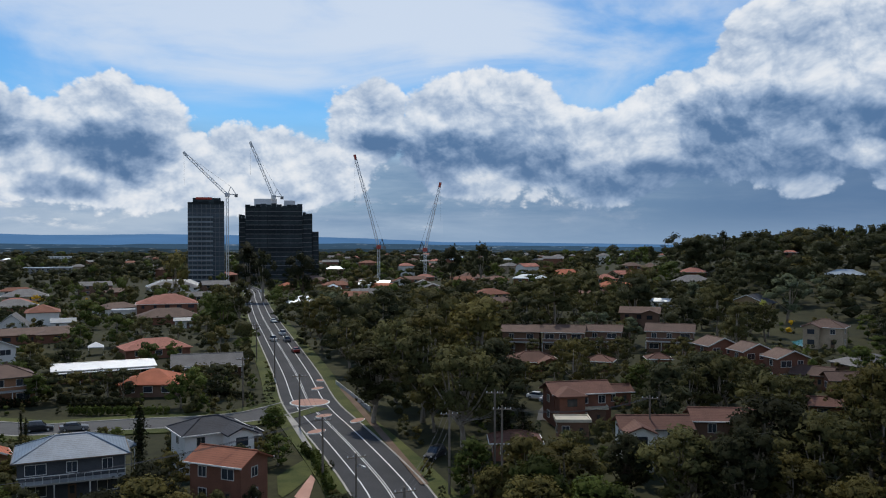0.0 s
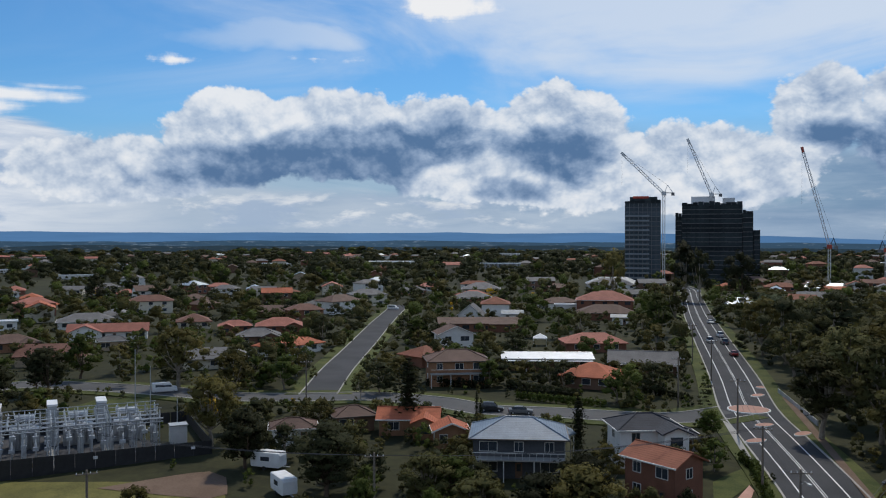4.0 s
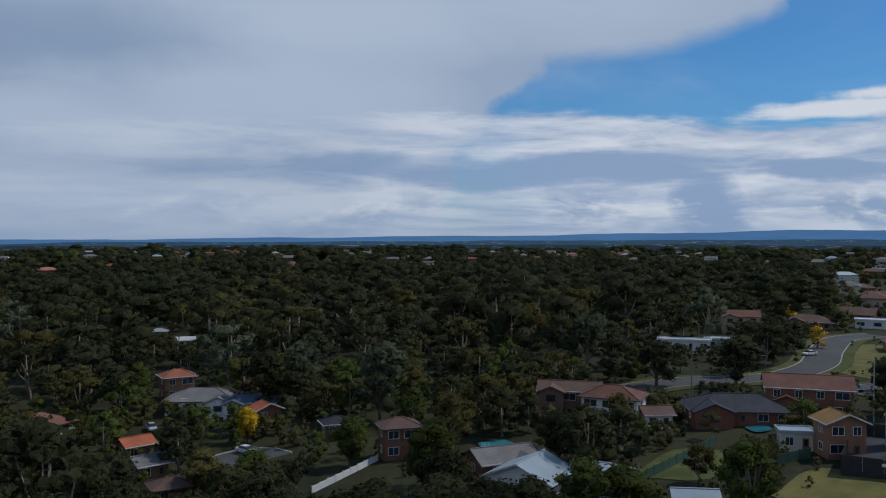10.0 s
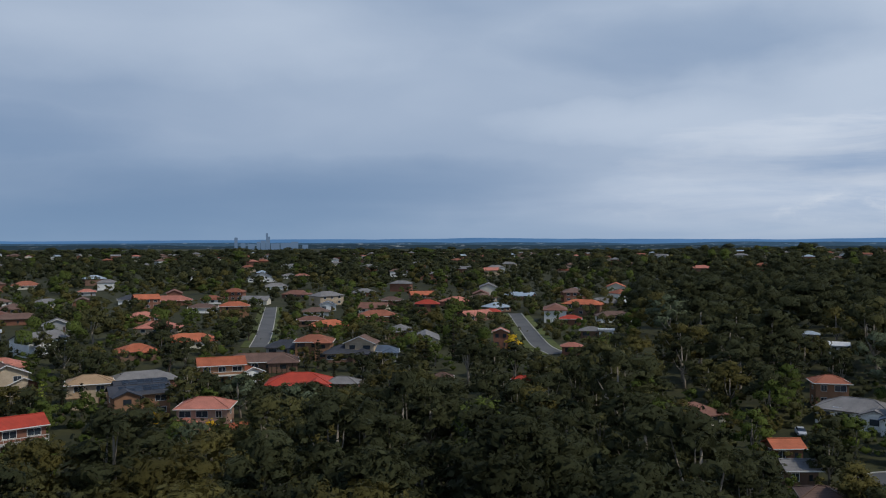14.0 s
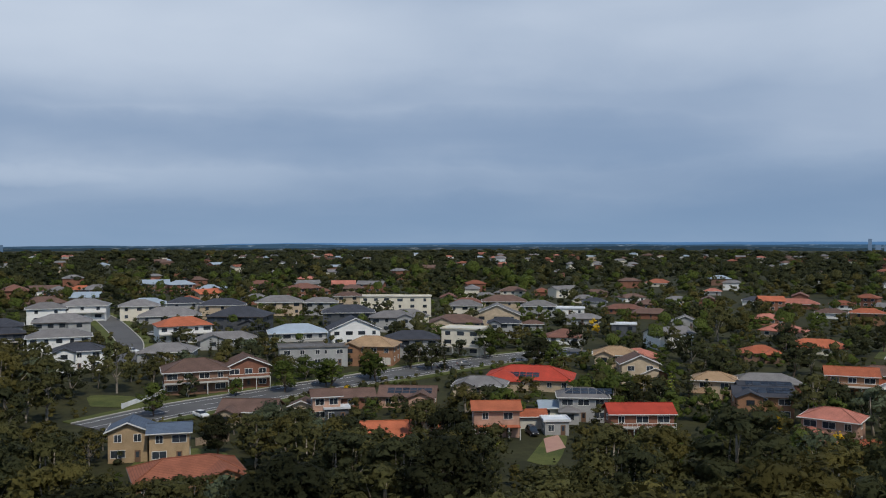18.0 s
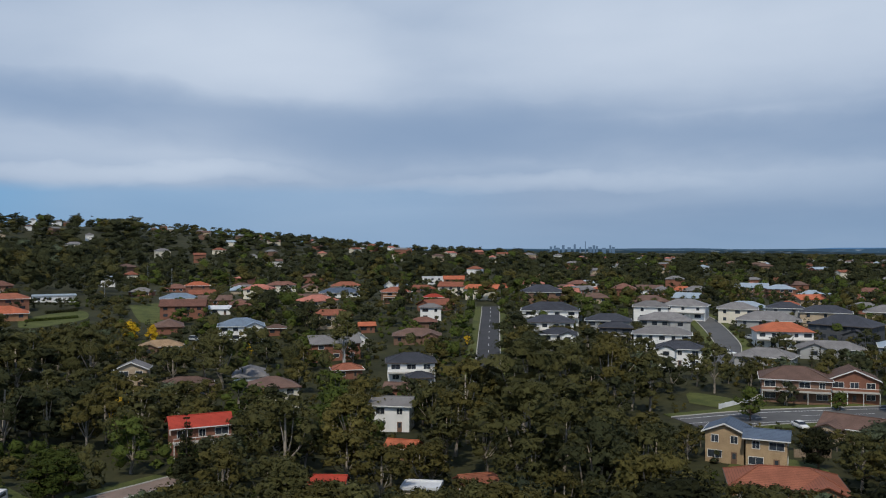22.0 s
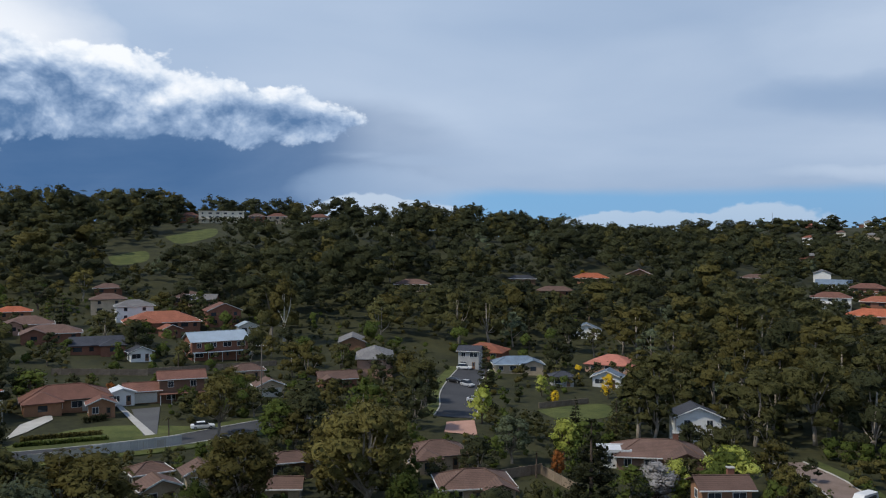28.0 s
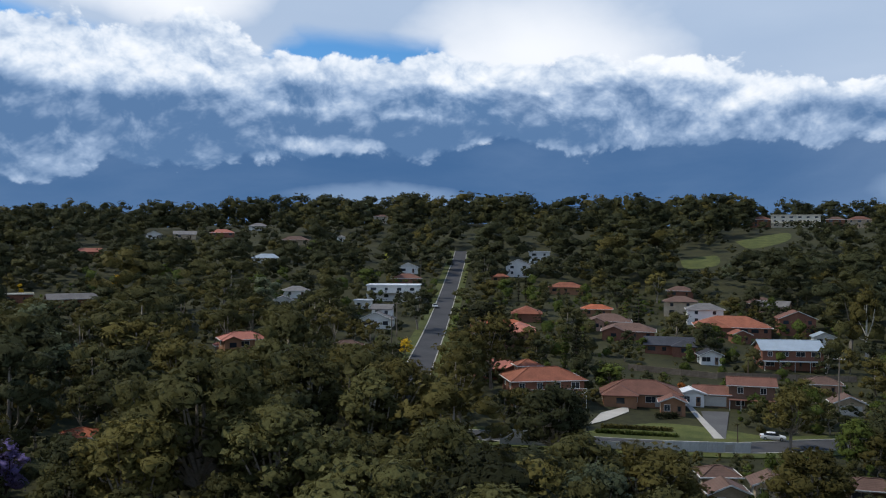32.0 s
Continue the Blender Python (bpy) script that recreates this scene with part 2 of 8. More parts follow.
lit = soft([(28, 3.9, 3.6, 1.2), (52.4, 3.8, 2.4, 1.3), (-3.2, 4.3, 2.2, 1.2), (-25.5, 5.3, 1.8, 1.0), (303, 6.4, 4.2, 0.9), (293, 6.5, 2.2, 0.8)])
rough_edge = (b1 - 0.74) * 5.0 + (b3 - 0.5) * 2.6 + (b4 - 0.5) * 0.9
deep = heap + rough_edge
inside = step(-0.08, 0.30, deep)
relief = (b1 - b2) * 2.6 + (b1 - 0.74) * 0.55 + (b4 - 0.5) * 0.18
shade = 0.68 + relief + (b3 - 0.5) * 0.7 + step(1.5, 0.0, deep) * 0.12 - step(0.0, 1.05, under_side) * (1.0 - lit) * 0.68
body = blend(step(-0.15, 0.45, shade), (0.095, 0.185, 0.350), (0.31, 0.42, 0.60))
body = blend(step(0.25, 0.85, shade), body, (0.64, 0.72, 0.83))
body = blend(step(0.62, 1.12, shade), body, (0.88, 0.905, 0.94))
colour = blend(inside * 0.97, colour, body)

# a low clear strip with small far cumulus
strip = along(u, [(0, 0), (196, 0), (208, 0.30), (226, 0.45), (233, 0.8), (256, 0.85), (259, 0.4), (263, 0), (360, 0)]) * step(3.7, 2.8, el + (d2 - 0.5) * 1.4) * step(180.0, 200.0, u * 360.0)
colour = blend(strip, colour, (0.16, 0.40, 0.68))
small = soft([(247, 0.6, 8, 1.5), (237, 0.8, 5, 1.7), (262, 1.2, 7, 1.6)]) * 2.2
colour = blend(step(0.0, 0.35, small + (b1 - 0.74) * 2.4 + (b4 - 0.5) * 0.9 - 0.75) * 0.75, colour, (0.56, 0.65, 0.76))
# hazy air along the horizon
colour = blend(step(7.5, 0.5, el) * gloom * 0.95 * step(112.0, 135.0, u * 360.0), colour, (0.22, 0.34, 0.51))
colour = blend(step(2.2, -0.8, el) * 0.5, colour, blend(gloom * 1.8, (0.40, 0.53, 0.70), (0.21, 0.33, 0.50)))
# the half of the world below the land
colour = blend(step(-1.0, -3.0, el), colour, (0.05, 0.06, 0.05))
bg = tree.nodes.new("ShaderNodeBackground")
tree.links.new(colour.out, bg.inputs[0])
bg.inputs[1].default_value = 1.0
tree.links.new(bg.outputs[0], tree.nodes.new("ShaderNodeOutputWorld").inputs[0])
world.cycles.sampling_method, world.cycles.sample_map_resolution = "MANUAL", 512

sun = new("sun", bpy.data.lights.new("sun", "SUN"))
sun.data.energy, sun.data.angle, sun.data.color = 2.6, radians(2.0), (1.0, 0.93, 0.80)
sx, sy = polar(SUN_AZ, 100.0)
sun.matrix_world = look((sx, sy, 100 * math.tan(radians(SUN_EL))), (0, 0, 0))


# ---- materials ----
def material(name, dark, light, scale=1.0, rough=0.8, bump=0.0, metal=0.0, band=0.0, band_dark=0.55, vary=0.25, fine=9.0, island=False, where="Object", soft=0.0):
    """A surface of two tones in large and fine patches, with its grain, and courses every band metres up its slope."""
    m = bpy.data.materials.new(name)
    m.use_nodes = True
    t = m.node_tree
    Val.tree = t
    bsdf = t.nodes["Principled BSDF"]
    bsdf.inputs["Roughness"].default_value, bsdf.inputs["Metallic"].default_value = rough, metal
    if where == "Position":
        co = Val(t.nodes.new("ShaderNodeNewGeometry").outputs["Position"])
    else:
        co = Val(t.nodes.new("ShaderNodeTexCoord").outputs["Object"])
    big, small = fbm(co, scale, 4, 0.6), fbm(co, scale * fine, 5, 0.65)
    f = step(0.30, 0.70, big * 0.55 + small * 0.45)
    col = blend(f, dark, light)
    rnd = Val(t.nodes.new("ShaderNodeObjectInfo").outputs["Random"])
    k = (rnd - 0.5) * vary + 1.0
    if island:
        k = k * ((Val(t.nodes.new("ShaderNodeNewGeometry").outputs["Random Per Island"]) - 0.5) * island + 1.0)
    if band:
        s = t.nodes.new("ShaderNodeSeparateXYZ")
        t.links.new(co.out, s.inputs[0])
        saw = (Val(s.outputs[2]) / band).m("FRACT")
        k = k * (step(0.0, 0.35, saw) * (1 - band_dark) + band_dark)
    v = Val.node("ShaderNodeVectorMath", "SCALE", col)
    t.links.new(k.out, v.out.node.inputs["Scale"])
    t.links.new(v.out, bsdf.inputs["Base Color"])
    if bump:
        b = t.nodes.new("ShaderNodeBump")
        b.inputs["Strength"].default_value, b.inputs["Distance"].default_value = 0.6, bump
        t.links.new((small + (saw if band else 0.0)).out if band else small.out, b.inputs["Height"])
        t.links.new(b.outputs[0], bsdf.inputs["Normal"])
    bsdf.inputs["Specular IOR Level"].default_value = 0.35 if rough < 0.7 else 0.2
    return m


def tiles(name, c, rough=0.75):
    return material(name, [v * 0.72 for v in c], [v * 1.2 for v in c], 0.35, rough, 0.05, band=0.16, band_dark=0.62, vary=0.3, fine=14)


def metal_roof(name, c):
    return material(name, [v * 0.85 for v in c], [v * 1.1 for v in c], 0.3, 0.42, 0.01, metal=0.15, vary=0.15)


ROOFS = {
    "terracotta": tiles("terracotta_tiles", (0.29, 0.105, 0.062)), "orange": tiles("orange_tiles", (0.44, 0.13, 0.065)),
    "red": tiles("red_tiles", (0.42, 0.058, 0.035)), "pink": tiles("faded_red_tiles", (0.42, 0.16, 0.115)),
    "brown": tiles("brown_tiles", (0.15, 0.092, 0.072)), "redbrown": tiles("red_brown_tiles", (0.185, 0.088, 0.064)),
    "grey": tiles("grey_tiles", (0.20, 0.19, 0.185)), "dark": tiles("charcoal_tiles", (0.055, 0.058, 0.07)),
    "slate": tiles("slate_tiles", (0.17, 0.22, 0.28), 0.5), "blue": tiles("blue_grey_tiles", (0.095, 0.125, 0.175)),
    "tan": tiles("tan_tiles", (0.36, 0.24, 0.14)), "ochre": tiles("ochre_tiles", (0.27, 0.155, 0.055)),
    "white": metal_roof("white_sheet", (0.72, 0.73, 0.74)), "steel": metal_roof("grey_sheet", (0.36, 0.42, 0.47)),
    "cream_flat": metal_roof("cream_sheet", (0.62, 0.57, 0.46)),
}


def masonry(name, c, band=0.086):
    return material(name, [v * 0.78 for v in c], [v * 1.15 for v in c], 0.6, 0.88, 0.01, band=band, band_dark=0.85, vary=0.15, fine=16)


WALLS = {
    "brick": masonry("red_brick", (0.23, 0.105, 0.070)), "orange": masonry("orange_brick", (0.31, 0.165, 0.095)),
    "brown": masonry("brown_brick", (0.20, 0.12, 0.085)), "yellow": masonry("yellow_brick", (0.40, 0.285, 0.17)),
    "beige": masonry("beige_brick", (0.48, 0.38, 0.27)), "pink": masonry("pale_brick", (0.45, 0.28, 0.21)),
    "white": material("white_render", (0.66, 0.66, 0.64), (0.80, 0.79, 0.77), 0.5, 0.85, 0.004, vary=0.08),
    "cream": material("cream_render", (0.58, 0.53, 0.43), (0.70, 0.65, 0.54), 0.5, 0.85, 0.004, vary=0.1),
    "grey": material("grey_render", (0.28, 0.28, 0.28), (0.38, 0.38, 0.37), 0.5, 0.85, 0.004, vary=0.15),
    "dark": material("dark_cladding", (0.06, 0.065, 0.075), (0.10, 0.105, 0.115), 0.5, 0.7, 0.004, band=0.2, band_dark=0.8),
}
M_TRIM = material("painted_trim", (0.62, 0.61, 0.58), (0.74, 0.73, 0.70), 2.0, 0.6, vary=0.2)
M_DTRIM = material("dark_trim", (0.07, 0.055, 0.045), (0.11, 0.09, 0.075), 2.0, 0.6)
M_DOOR = material("door_paint", (0.13, 0.075, 0.045), (0.19, 0.11, 0.07), 2.0, 0.6)
M_ROLLER = material("roller_door", (0.50, 0.47, 0.42), (0.60, 0.57, 0.52), 1.0, 0.6, band=0.12, band_dark=0.8)
M_GLASS = material("window_glass", (0.020, 0.026, 0.034), (0.05, 0.06, 0.075), 0.4, 0.08, vary=0.8)
M_GLASS.node_tree.nodes["Principled BSDF"].inputs["Specular IOR Level"].default_value = 0.6
M_ASPHALT = material("asphalt", (0.046, 0.047, 0.051), (0.078, 0.078, 0.083), 0.12, 0.9, 0.006, fine=40)
M_ASPHALT_OLD = material("worn_asphalt", (0.075, 0.075, 0.078), (0.125, 0.123, 0.121), 0.1, 0.9, 0.006, fine=40)
M_PAVE = material("concrete", (0.33, 0.31, 0.28), (0.46, 0.44, 0.40), 0.3, 0.9, 0.004, fine=20)
M_PINK = material("pink_paving", (0.42, 0.235, 0.18), (0.54, 0.32, 0.25), 0.3, 0.9, 0.004, fine=20)
M_PINKROAD = material("brownish_paving", (0.17, 0.125, 0.10), (0.25, 0.185, 0.155), 0.3, 0.9, 0.004, fine=20)
M_LINE = material("road_paint", (0.62, 0.62, 0.60), (0.78, 0.78, 0.76), 0.8, 0.7)
M_GRASS = material("mown_grass", (0.040, 0.056, 0.015), (0.115, 0.122, 0.036), 0.2, 0.95, 0.05, fine=22, where="Position")
M_DRY = material("dry_field_grass", (0.075, 0.072, 0.024), (0.185, 0.165, 0.050), 0.22, 0.95, 0.05, fine=22, where="Position")
M_SOIL = material("bare_soil", (0.13, 0.085, 0.06), (0.21, 0.145, 0.105), 0.15, 0.95, 0.03, fine=20, where="Position")
M_LAND = material("land", (0.018, 0.020, 0.009), (0.050, 0.049, 0.019), 0.06, 0.95, 0.08, fine=9, where="Position")
M_BARK = material("pale_bark", (0.16, 0.13, 0.10), (0.36, 0.32, 0.27), 0.8, 0.9, 0.02, vary=0.4)
M_BARK2 = material("brown_bark", (0.07, 0.05, 0.038), (0.14, 0.105, 0.08), 0.8, 0.9, 0.02)
M_SNAG = material("bleached_bark", (0.42, 0.39, 0.35), (0.62, 0.59, 0.54), 0.8, 0.85, 0.01)


def foliage(name, c, light, vary=0.75):
    """Leaf sprays: each blade is broken up into small leaves with gaps between them, lit a little through."""
    m = material(name, c, light, 0.07, 0.70, 0, vary=vary, fine=3, island=0.15, where="Position")
    t = m.node_tree
    Val.tree = t
    bsdf = t.nodes["Principled BSDF"]
    bsdf.inputs["Specular IOR Level"].default_value = 0.04
    pos = Val(t.nodes.new("ShaderNodeNewGeometry").outputs["Position"])
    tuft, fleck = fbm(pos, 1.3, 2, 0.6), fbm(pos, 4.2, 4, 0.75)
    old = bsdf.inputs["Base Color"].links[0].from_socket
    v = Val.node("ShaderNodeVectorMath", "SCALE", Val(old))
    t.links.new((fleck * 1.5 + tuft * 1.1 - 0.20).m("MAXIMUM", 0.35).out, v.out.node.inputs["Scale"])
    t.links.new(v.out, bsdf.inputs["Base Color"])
    b = t.nodes.new("ShaderNodeBump")
    b.inputs["Strength"].default_value, b.inputs["Distance"].default_value = 0.55, 0.25
    t.links.new((tuft * 0.7 + fleck * 0.3).out, b.inputs["Height"])
    t.links.new(b.outputs[0], bsdf.inputs["Normal"])
    thin, leafy, gaps, clear_ = (t.nodes.new("ShaderNode" + k) for k in ("BsdfTranslucent", "MixShader", "MixShader", "BsdfTransparent"))
    t.links.new(v.out, thin.inputs[0])
    leafy.inputs[0].default_value = 0.30
    t.links.new(bsdf.outputs[0], leafy.inputs[1])
    t.links.new(thin.outputs[0], leafy.inputs[2])
    t.links.new(step(0.445, 0.485, tuft * 0.45 + fleck * 0.55).out, gaps.inputs[0])
    t.links.new(clear_.outputs[0], gaps.inputs[1])
    t.links.new(leafy.outputs[0], gaps.inputs[2])
    t.links.new(gaps.outputs[0], t.nodes["Material Output"].inputs[0])
    return m


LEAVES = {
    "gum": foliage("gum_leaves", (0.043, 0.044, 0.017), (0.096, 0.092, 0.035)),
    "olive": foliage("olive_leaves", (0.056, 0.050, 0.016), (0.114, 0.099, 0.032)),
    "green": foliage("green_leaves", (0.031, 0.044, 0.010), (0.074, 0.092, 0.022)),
    # dark trees; also puts cloud shade and far haze into woodland colour
    "dark": foliage("dark_and_shade_leaves", (0.018, 0.0205, 0.010), (0.038, 0.041, 0.019)),
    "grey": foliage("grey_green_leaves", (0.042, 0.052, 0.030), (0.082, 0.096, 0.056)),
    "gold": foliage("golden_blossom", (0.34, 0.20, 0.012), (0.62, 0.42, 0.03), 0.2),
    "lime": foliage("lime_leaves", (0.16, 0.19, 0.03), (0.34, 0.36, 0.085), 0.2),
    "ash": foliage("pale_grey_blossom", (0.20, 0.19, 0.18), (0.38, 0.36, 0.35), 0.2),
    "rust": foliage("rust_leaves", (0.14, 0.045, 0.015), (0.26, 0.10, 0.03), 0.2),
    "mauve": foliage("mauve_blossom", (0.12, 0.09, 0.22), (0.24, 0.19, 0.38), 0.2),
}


# ---- mesh tools ----
class Form:
    """Vertices and faces of one mesh."""

    def __init__(self):
        self.v, self.f = [], []

    def add(self, verts, faces):
        n = len(self.v)
        self.v += [tuple(p) for p in verts]
        self.f += [tuple(i + n for i in q) for q in faces]
        return self

    def box(self, x0, y0, z0, x1, y1, z1, m=None):
        p = [(x0, y0, z0), (x1, y0, z0), (x1, y1, z0), (x0, y1, z0), (x0, y0, z1), (x1, y0, z1), (x1, y1, z1), (x0, y1, z1)]
        if m is not None:
            p = [tuple(m @ Vector(q)) for q in p]
        return self.add(p, [(0, 3, 2, 1), (4, 5, 6, 7), (0, 1, 5, 4), (1, 2, 6, 5), (2, 3, 7, 6), (3, 0, 4, 7)])

    def tube(self, points, radii, n=6, cap=True):
        """A round bar through the points."""
        rings = []
        for i, p in enumerate(points):
            a, b = Vector(points[max(i - 1, 0)]), Vector(points[min(i + 1, len(points) - 1)])
            q = (b - a).to_track_quat("Z", "Y")
            rings.append([tuple(Vector(p) + q @ Vector((radii[i] * math.cos(k * math.tau / n), radii[i] * math.sin(k * math.tau / n), 0))) for k in range(n)])
        faces = [(i * n + k, i * n + (k + 1) % n, (i + 1) * n + (k + 1) % n, (i + 1) * n + k) for i in range(len(points) - 1) for k in range(n)]
        if cap:
            faces += [tuple(range(n))[::-1], tuple(range((len(points) - 1) * n, len(points) * n))]
        return self.add([p for r in rings for p in r], faces)

    def bar(self, a, b, r, n=4):
        return self.tube([a, b], [r, r], n)

    def mesh(self, name, mat):
        me = bpy.data.meshes.new(name)
        me.from_pydata(self.v, [], self.f)
        me.materials.append(mat)
        me.update()
        return me


def part(name, form, mat, parent, label="", at=None):
    """Links a form (or a mesh) as one mesh object under a thing or a part."""
    me = form if isinstance(form, bpy.types.Mesh) else form.mesh(name, mat)
    ob = new(name, me)
    ob.parent = parent
    if at is not None:
        ob.matrix_basis = at
    if label:
        ob["label"] = label
    return ob


def thing(name, label, category, x, y, rz=0.0, z=None, group="", kind=""):
    ob = new(name)
    ob.matrix_basis = pose(x, y, float(ground(x, y)) if z is None else z, 0, 0, rz)
    ob.empty_display_size = 0.5
    return tagged(ob, label, category, group, kind)


def mesh_np(name, verts, quads, mat, facing=None):
    """A mesh of four-sided faces from number arrays."""
    me = bpy.data.meshes.new(name)
    n = len(quads)
    me.vertices.add(len(verts))
    me.vertices.foreach_set("co", np.ascontiguousarray(verts, dtype=np.float32).ravel())
    me.loops.add(n * 4)
    me.loops.foreach_set("vertex_index", np.ascontiguousarray(quads, dtype=np.int32).ravel())
    me.polygons.add(n)
    me.polygons.foreach_set("loop_start", np.arange(0, n * 4, 4, dtype=np.int32))
    me.polygons.foreach_set("use_smooth", np.full(n, True, dtype=bool))
    me.materials.append(mat)
    me.update(calc_edges=True)
    if facing is not None:
        me.attributes.new("custom_normal", "FLOAT_VECTOR", "POINT").data.foreach_set("vector", np.ascontiguousarray(facing, dtype=np.float32).ravel())
    return me


# ---- the land ----
def land():
    rad = np.concatenate([np.linspace(0, 60, 7), np.linspace(68, 420, 45), np.geomspace(430, 4900, 60)])
    ang = np.linspace(0, 2 * np.pi, 361)[:-1]
    rr, aa = np.meshgrid(rad, ang, indexing="ij")
    x, y = -rr * np.sin(aa), rr * np.cos(aa)
    verts = np.stack([x, y, ground(x, y)], -1).reshape(-1, 3)
    i, j = np.meshgrid(np.arange(len(rad) - 1), np.arange(360), indexing="ij")
    k = (j + 1) % 360
    quads = np.stack([i * 360 + j, (i + 1) * 360 + j, (i + 1) * 360 + k, i * 360 + k], -1).reshape(-1, 4)[:, ::-1]
    tagged(new("ground", mesh_np("ground", verts, quads, M_LAND)), "grassy and leaf-littered suburban ground over low hills", "ground", kind="structure")


land()

# ---- what trees must leave free or in the camera's sight: azimuth, half width, lowest open height angle, distance, x, y, radius ----
KEEP = []


def keep(x, y, half, above, radius):
    d = math.hypot(x, y)
    KEEP.append((math.atan2(-x, y), half / d, (float(ground(x, y)) + above - EYE_Z) / d, d, x, y, radius))


# ---- roads ----
def smooth(points, gap=4.0):
    """Evenly spaced points on a soft curve through the given ones."""
    p = [np.array(q, float) for q in points]
    p = [2 * p[0] - p[1]] + p + [2 * p[-1] - p[-2]]
    out = []
    for a, b, c, d in zip(p, p[1:], p[2:], p[3:]):
        n = max(2, int(np.linalg.norm(c - b) / gap))
        for k in range(n):
            t = k / n
            out.append(0.5 * (2 * b + (c - a) * t + (2 * a - 5 * b + 4 * c - d) * t * t + (3 * b - a - 3 * c + d) * t ** 3))
    out.append(p[-2])
    return np.array(out)


def ribbon(c, lo, hi, lift, depth=0.0):
    """A strip along the line c, from lo to hi metres to its left, laid over the land."""
    t = np.gradient(c, axis=0)
    t /= np.linalg.norm(t, axis=1)[:, None]
    nrm = np.stack([-t[:, 1], t[:, 0]], 1)
    f = Form()
    a, b = c + nrm * lo, c + nrm * hi
    za, zb = ground(a[:, 0], a[:, 1]) + lift, ground(b[:, 0], b[:, 1]) + lift
    n = len(c)
    v = [(*p, z) for p, z in zip(a, za)] + [(*p, z) for p, z in zip(b, zb)]
    q = [(i, i + 1, n + i + 1, n + i) for i in range(n - 1)]
    f.add(v, q if hi < lo else [k[::-1] for k in q])
    if depth:
        v2 = [(*p, z - depth) for p, z in zip(a, za)] + [(*p, z - depth) for p, z in zip(b, zb)]
        m = len(f.v)
        f.v += v2
        f.f += [(i, m + i, m + i + 1, i + 1) for i in range(n - 1)] + [(n + i + 1, m + n + i + 1, m + n + i, n + i) for i in range(n - 1)]
        f.f += [(0, n, m + n, m), (n - 1, m + n - 1, m + 2 * n - 1, 2 * n - 1)]
    return f


def road(points, width, mat=None, label="grey asphalt street between grass verges", lines="", kerb=True, sight=(0.0, 1.0), verge=True):
    c = smooth(points)
    rd = new("road", ribbon(c, -width / 2, width / 2, 0.16, 0.4).mesh("road", mat or M_ASPHALT))
    tagged(rd, label, "road", kind="structure")
    if kerb:
        for s in (-1, 1):
            part("kerb", ribbon(c, s * (width / 2 + 0.0), s * (width / 2 + 0.3), 0.30, 0.5), M_PAVE, rd)
    if verge:
        for s in (-1, 1):
            part("verge", ribbon(c, s * (width / 2 + 0.3), s * (width / 2 + 3.2), 0.22, 0.5), M_GRASS, rd, "mown grass verge")
    if "e" in lines:
        for s in (-1, 1):
            part("edge_line", ribbon(c, s * (width / 2 - 2.2) - 0.1, s * (width / 2 - 2.2) + 0.1, 0.166), M_LINE, rd)
    if "c" in lines:
        for s in (-0.16, 0.16):
            part("centre_line", ribbon(c, s - 0.07, s + 0.07, 0.166), M_LINE, rd)
    if "d" in lines:
        for i in range(0, len(c) - 1, 3):
            part("lane_dash", ribbon(c[i:i + 2], -0.07, 0.07, 0.166), M_LINE, rd)
    for i in range(0, len(c), 2):
        if sight[0] <= i / len(c) <= sight[1]:
            keep(c[i][0], c[i][1], width * 0.5, 0.2, width * 0.55)
        else:
            KEEP.append((9.0, 0, 0, 0, c[i][0], c[i][1], width * 0.55))
    return rd


def sheet(name, points, mat, label, category, lift=0.1, sight=True, kind="structure", crisp=False):
    """A flat patch with rounded outline, laid over the land."""
    ring = list(points) + [points[0]]
    if crisp:
        c = np.array([np.array(p) + (np.array(q) - np.array(p)) * k / 5 for p, q in zip(ring, ring[1:]) for k in range(5)])
    else:
        c = smooth(ring, 3.0)[:-1]
    mid = c.mean(0)
    f = Form()
    rings = [c, mid + (c - mid) * 0.66, mid + (c - mid) * 0.33]
    n = len(c)
    for r in rings:
        f.v += [(*p, float(ground(*p)) + lift) for p in r]
    f.v.append((*mid, float(ground(*mid)) + lift))
    for k in range(2):
        f.f += [(k * n + i, k * n + (i + 1) % n, (k + 1) * n + (i + 1) % n, (k + 1) * n + i) for i in range(n)]
    f.f += [(2 * n + i, 2 * n + (i + 1) % n, 3 * n) for i in range(n)]
    area = sum(p[0] * q[1] - q[0] * p[1] for p, q in zip(c, np.roll(c, -1, 0)))
    if area < 0:
        f.f = [q[::-1] for q in f.f]
    ob = tagged(new(name, f.mesh(name, mat)), label, category, kind=kind)
    if sight:
        for r in rings:
            for p in r[::3]:
                keep(p[0], p[1], 2.0, 0.2, 2.5)
    return ob


# ---- houses ----
WIN = {}


def window_meshes(w, h):
    key = (round(w, 1), round(h, 1))
    if key not in WIN:
        w, h = key
        f = Form()
        for x0, x1, z0, z1 in ((-w / 2 - .06, w / 2 + .06, -.06, .02), (-w / 2 - .06, w / 2 + .06, h - .02, h + .06), (-w / 2 - .06, -w / 2 + .02, .02, h - .02), (w / 2 - .02, w / 2 + .06, .02, h - .02)):
            f.box(x0, -.06, z0, x1, .03, z1)
        if w > 1:
            f.box(-.025, -.05, .02, .025, .03, h - .02)
        WIN[key] = (f.mesh("window", M_TRIM), Form().box(-w / 2 + .02, -.02, .02, w / 2 - .02, .03, h - .02).mesh("pane", M_GLASS))
    return WIN[key]


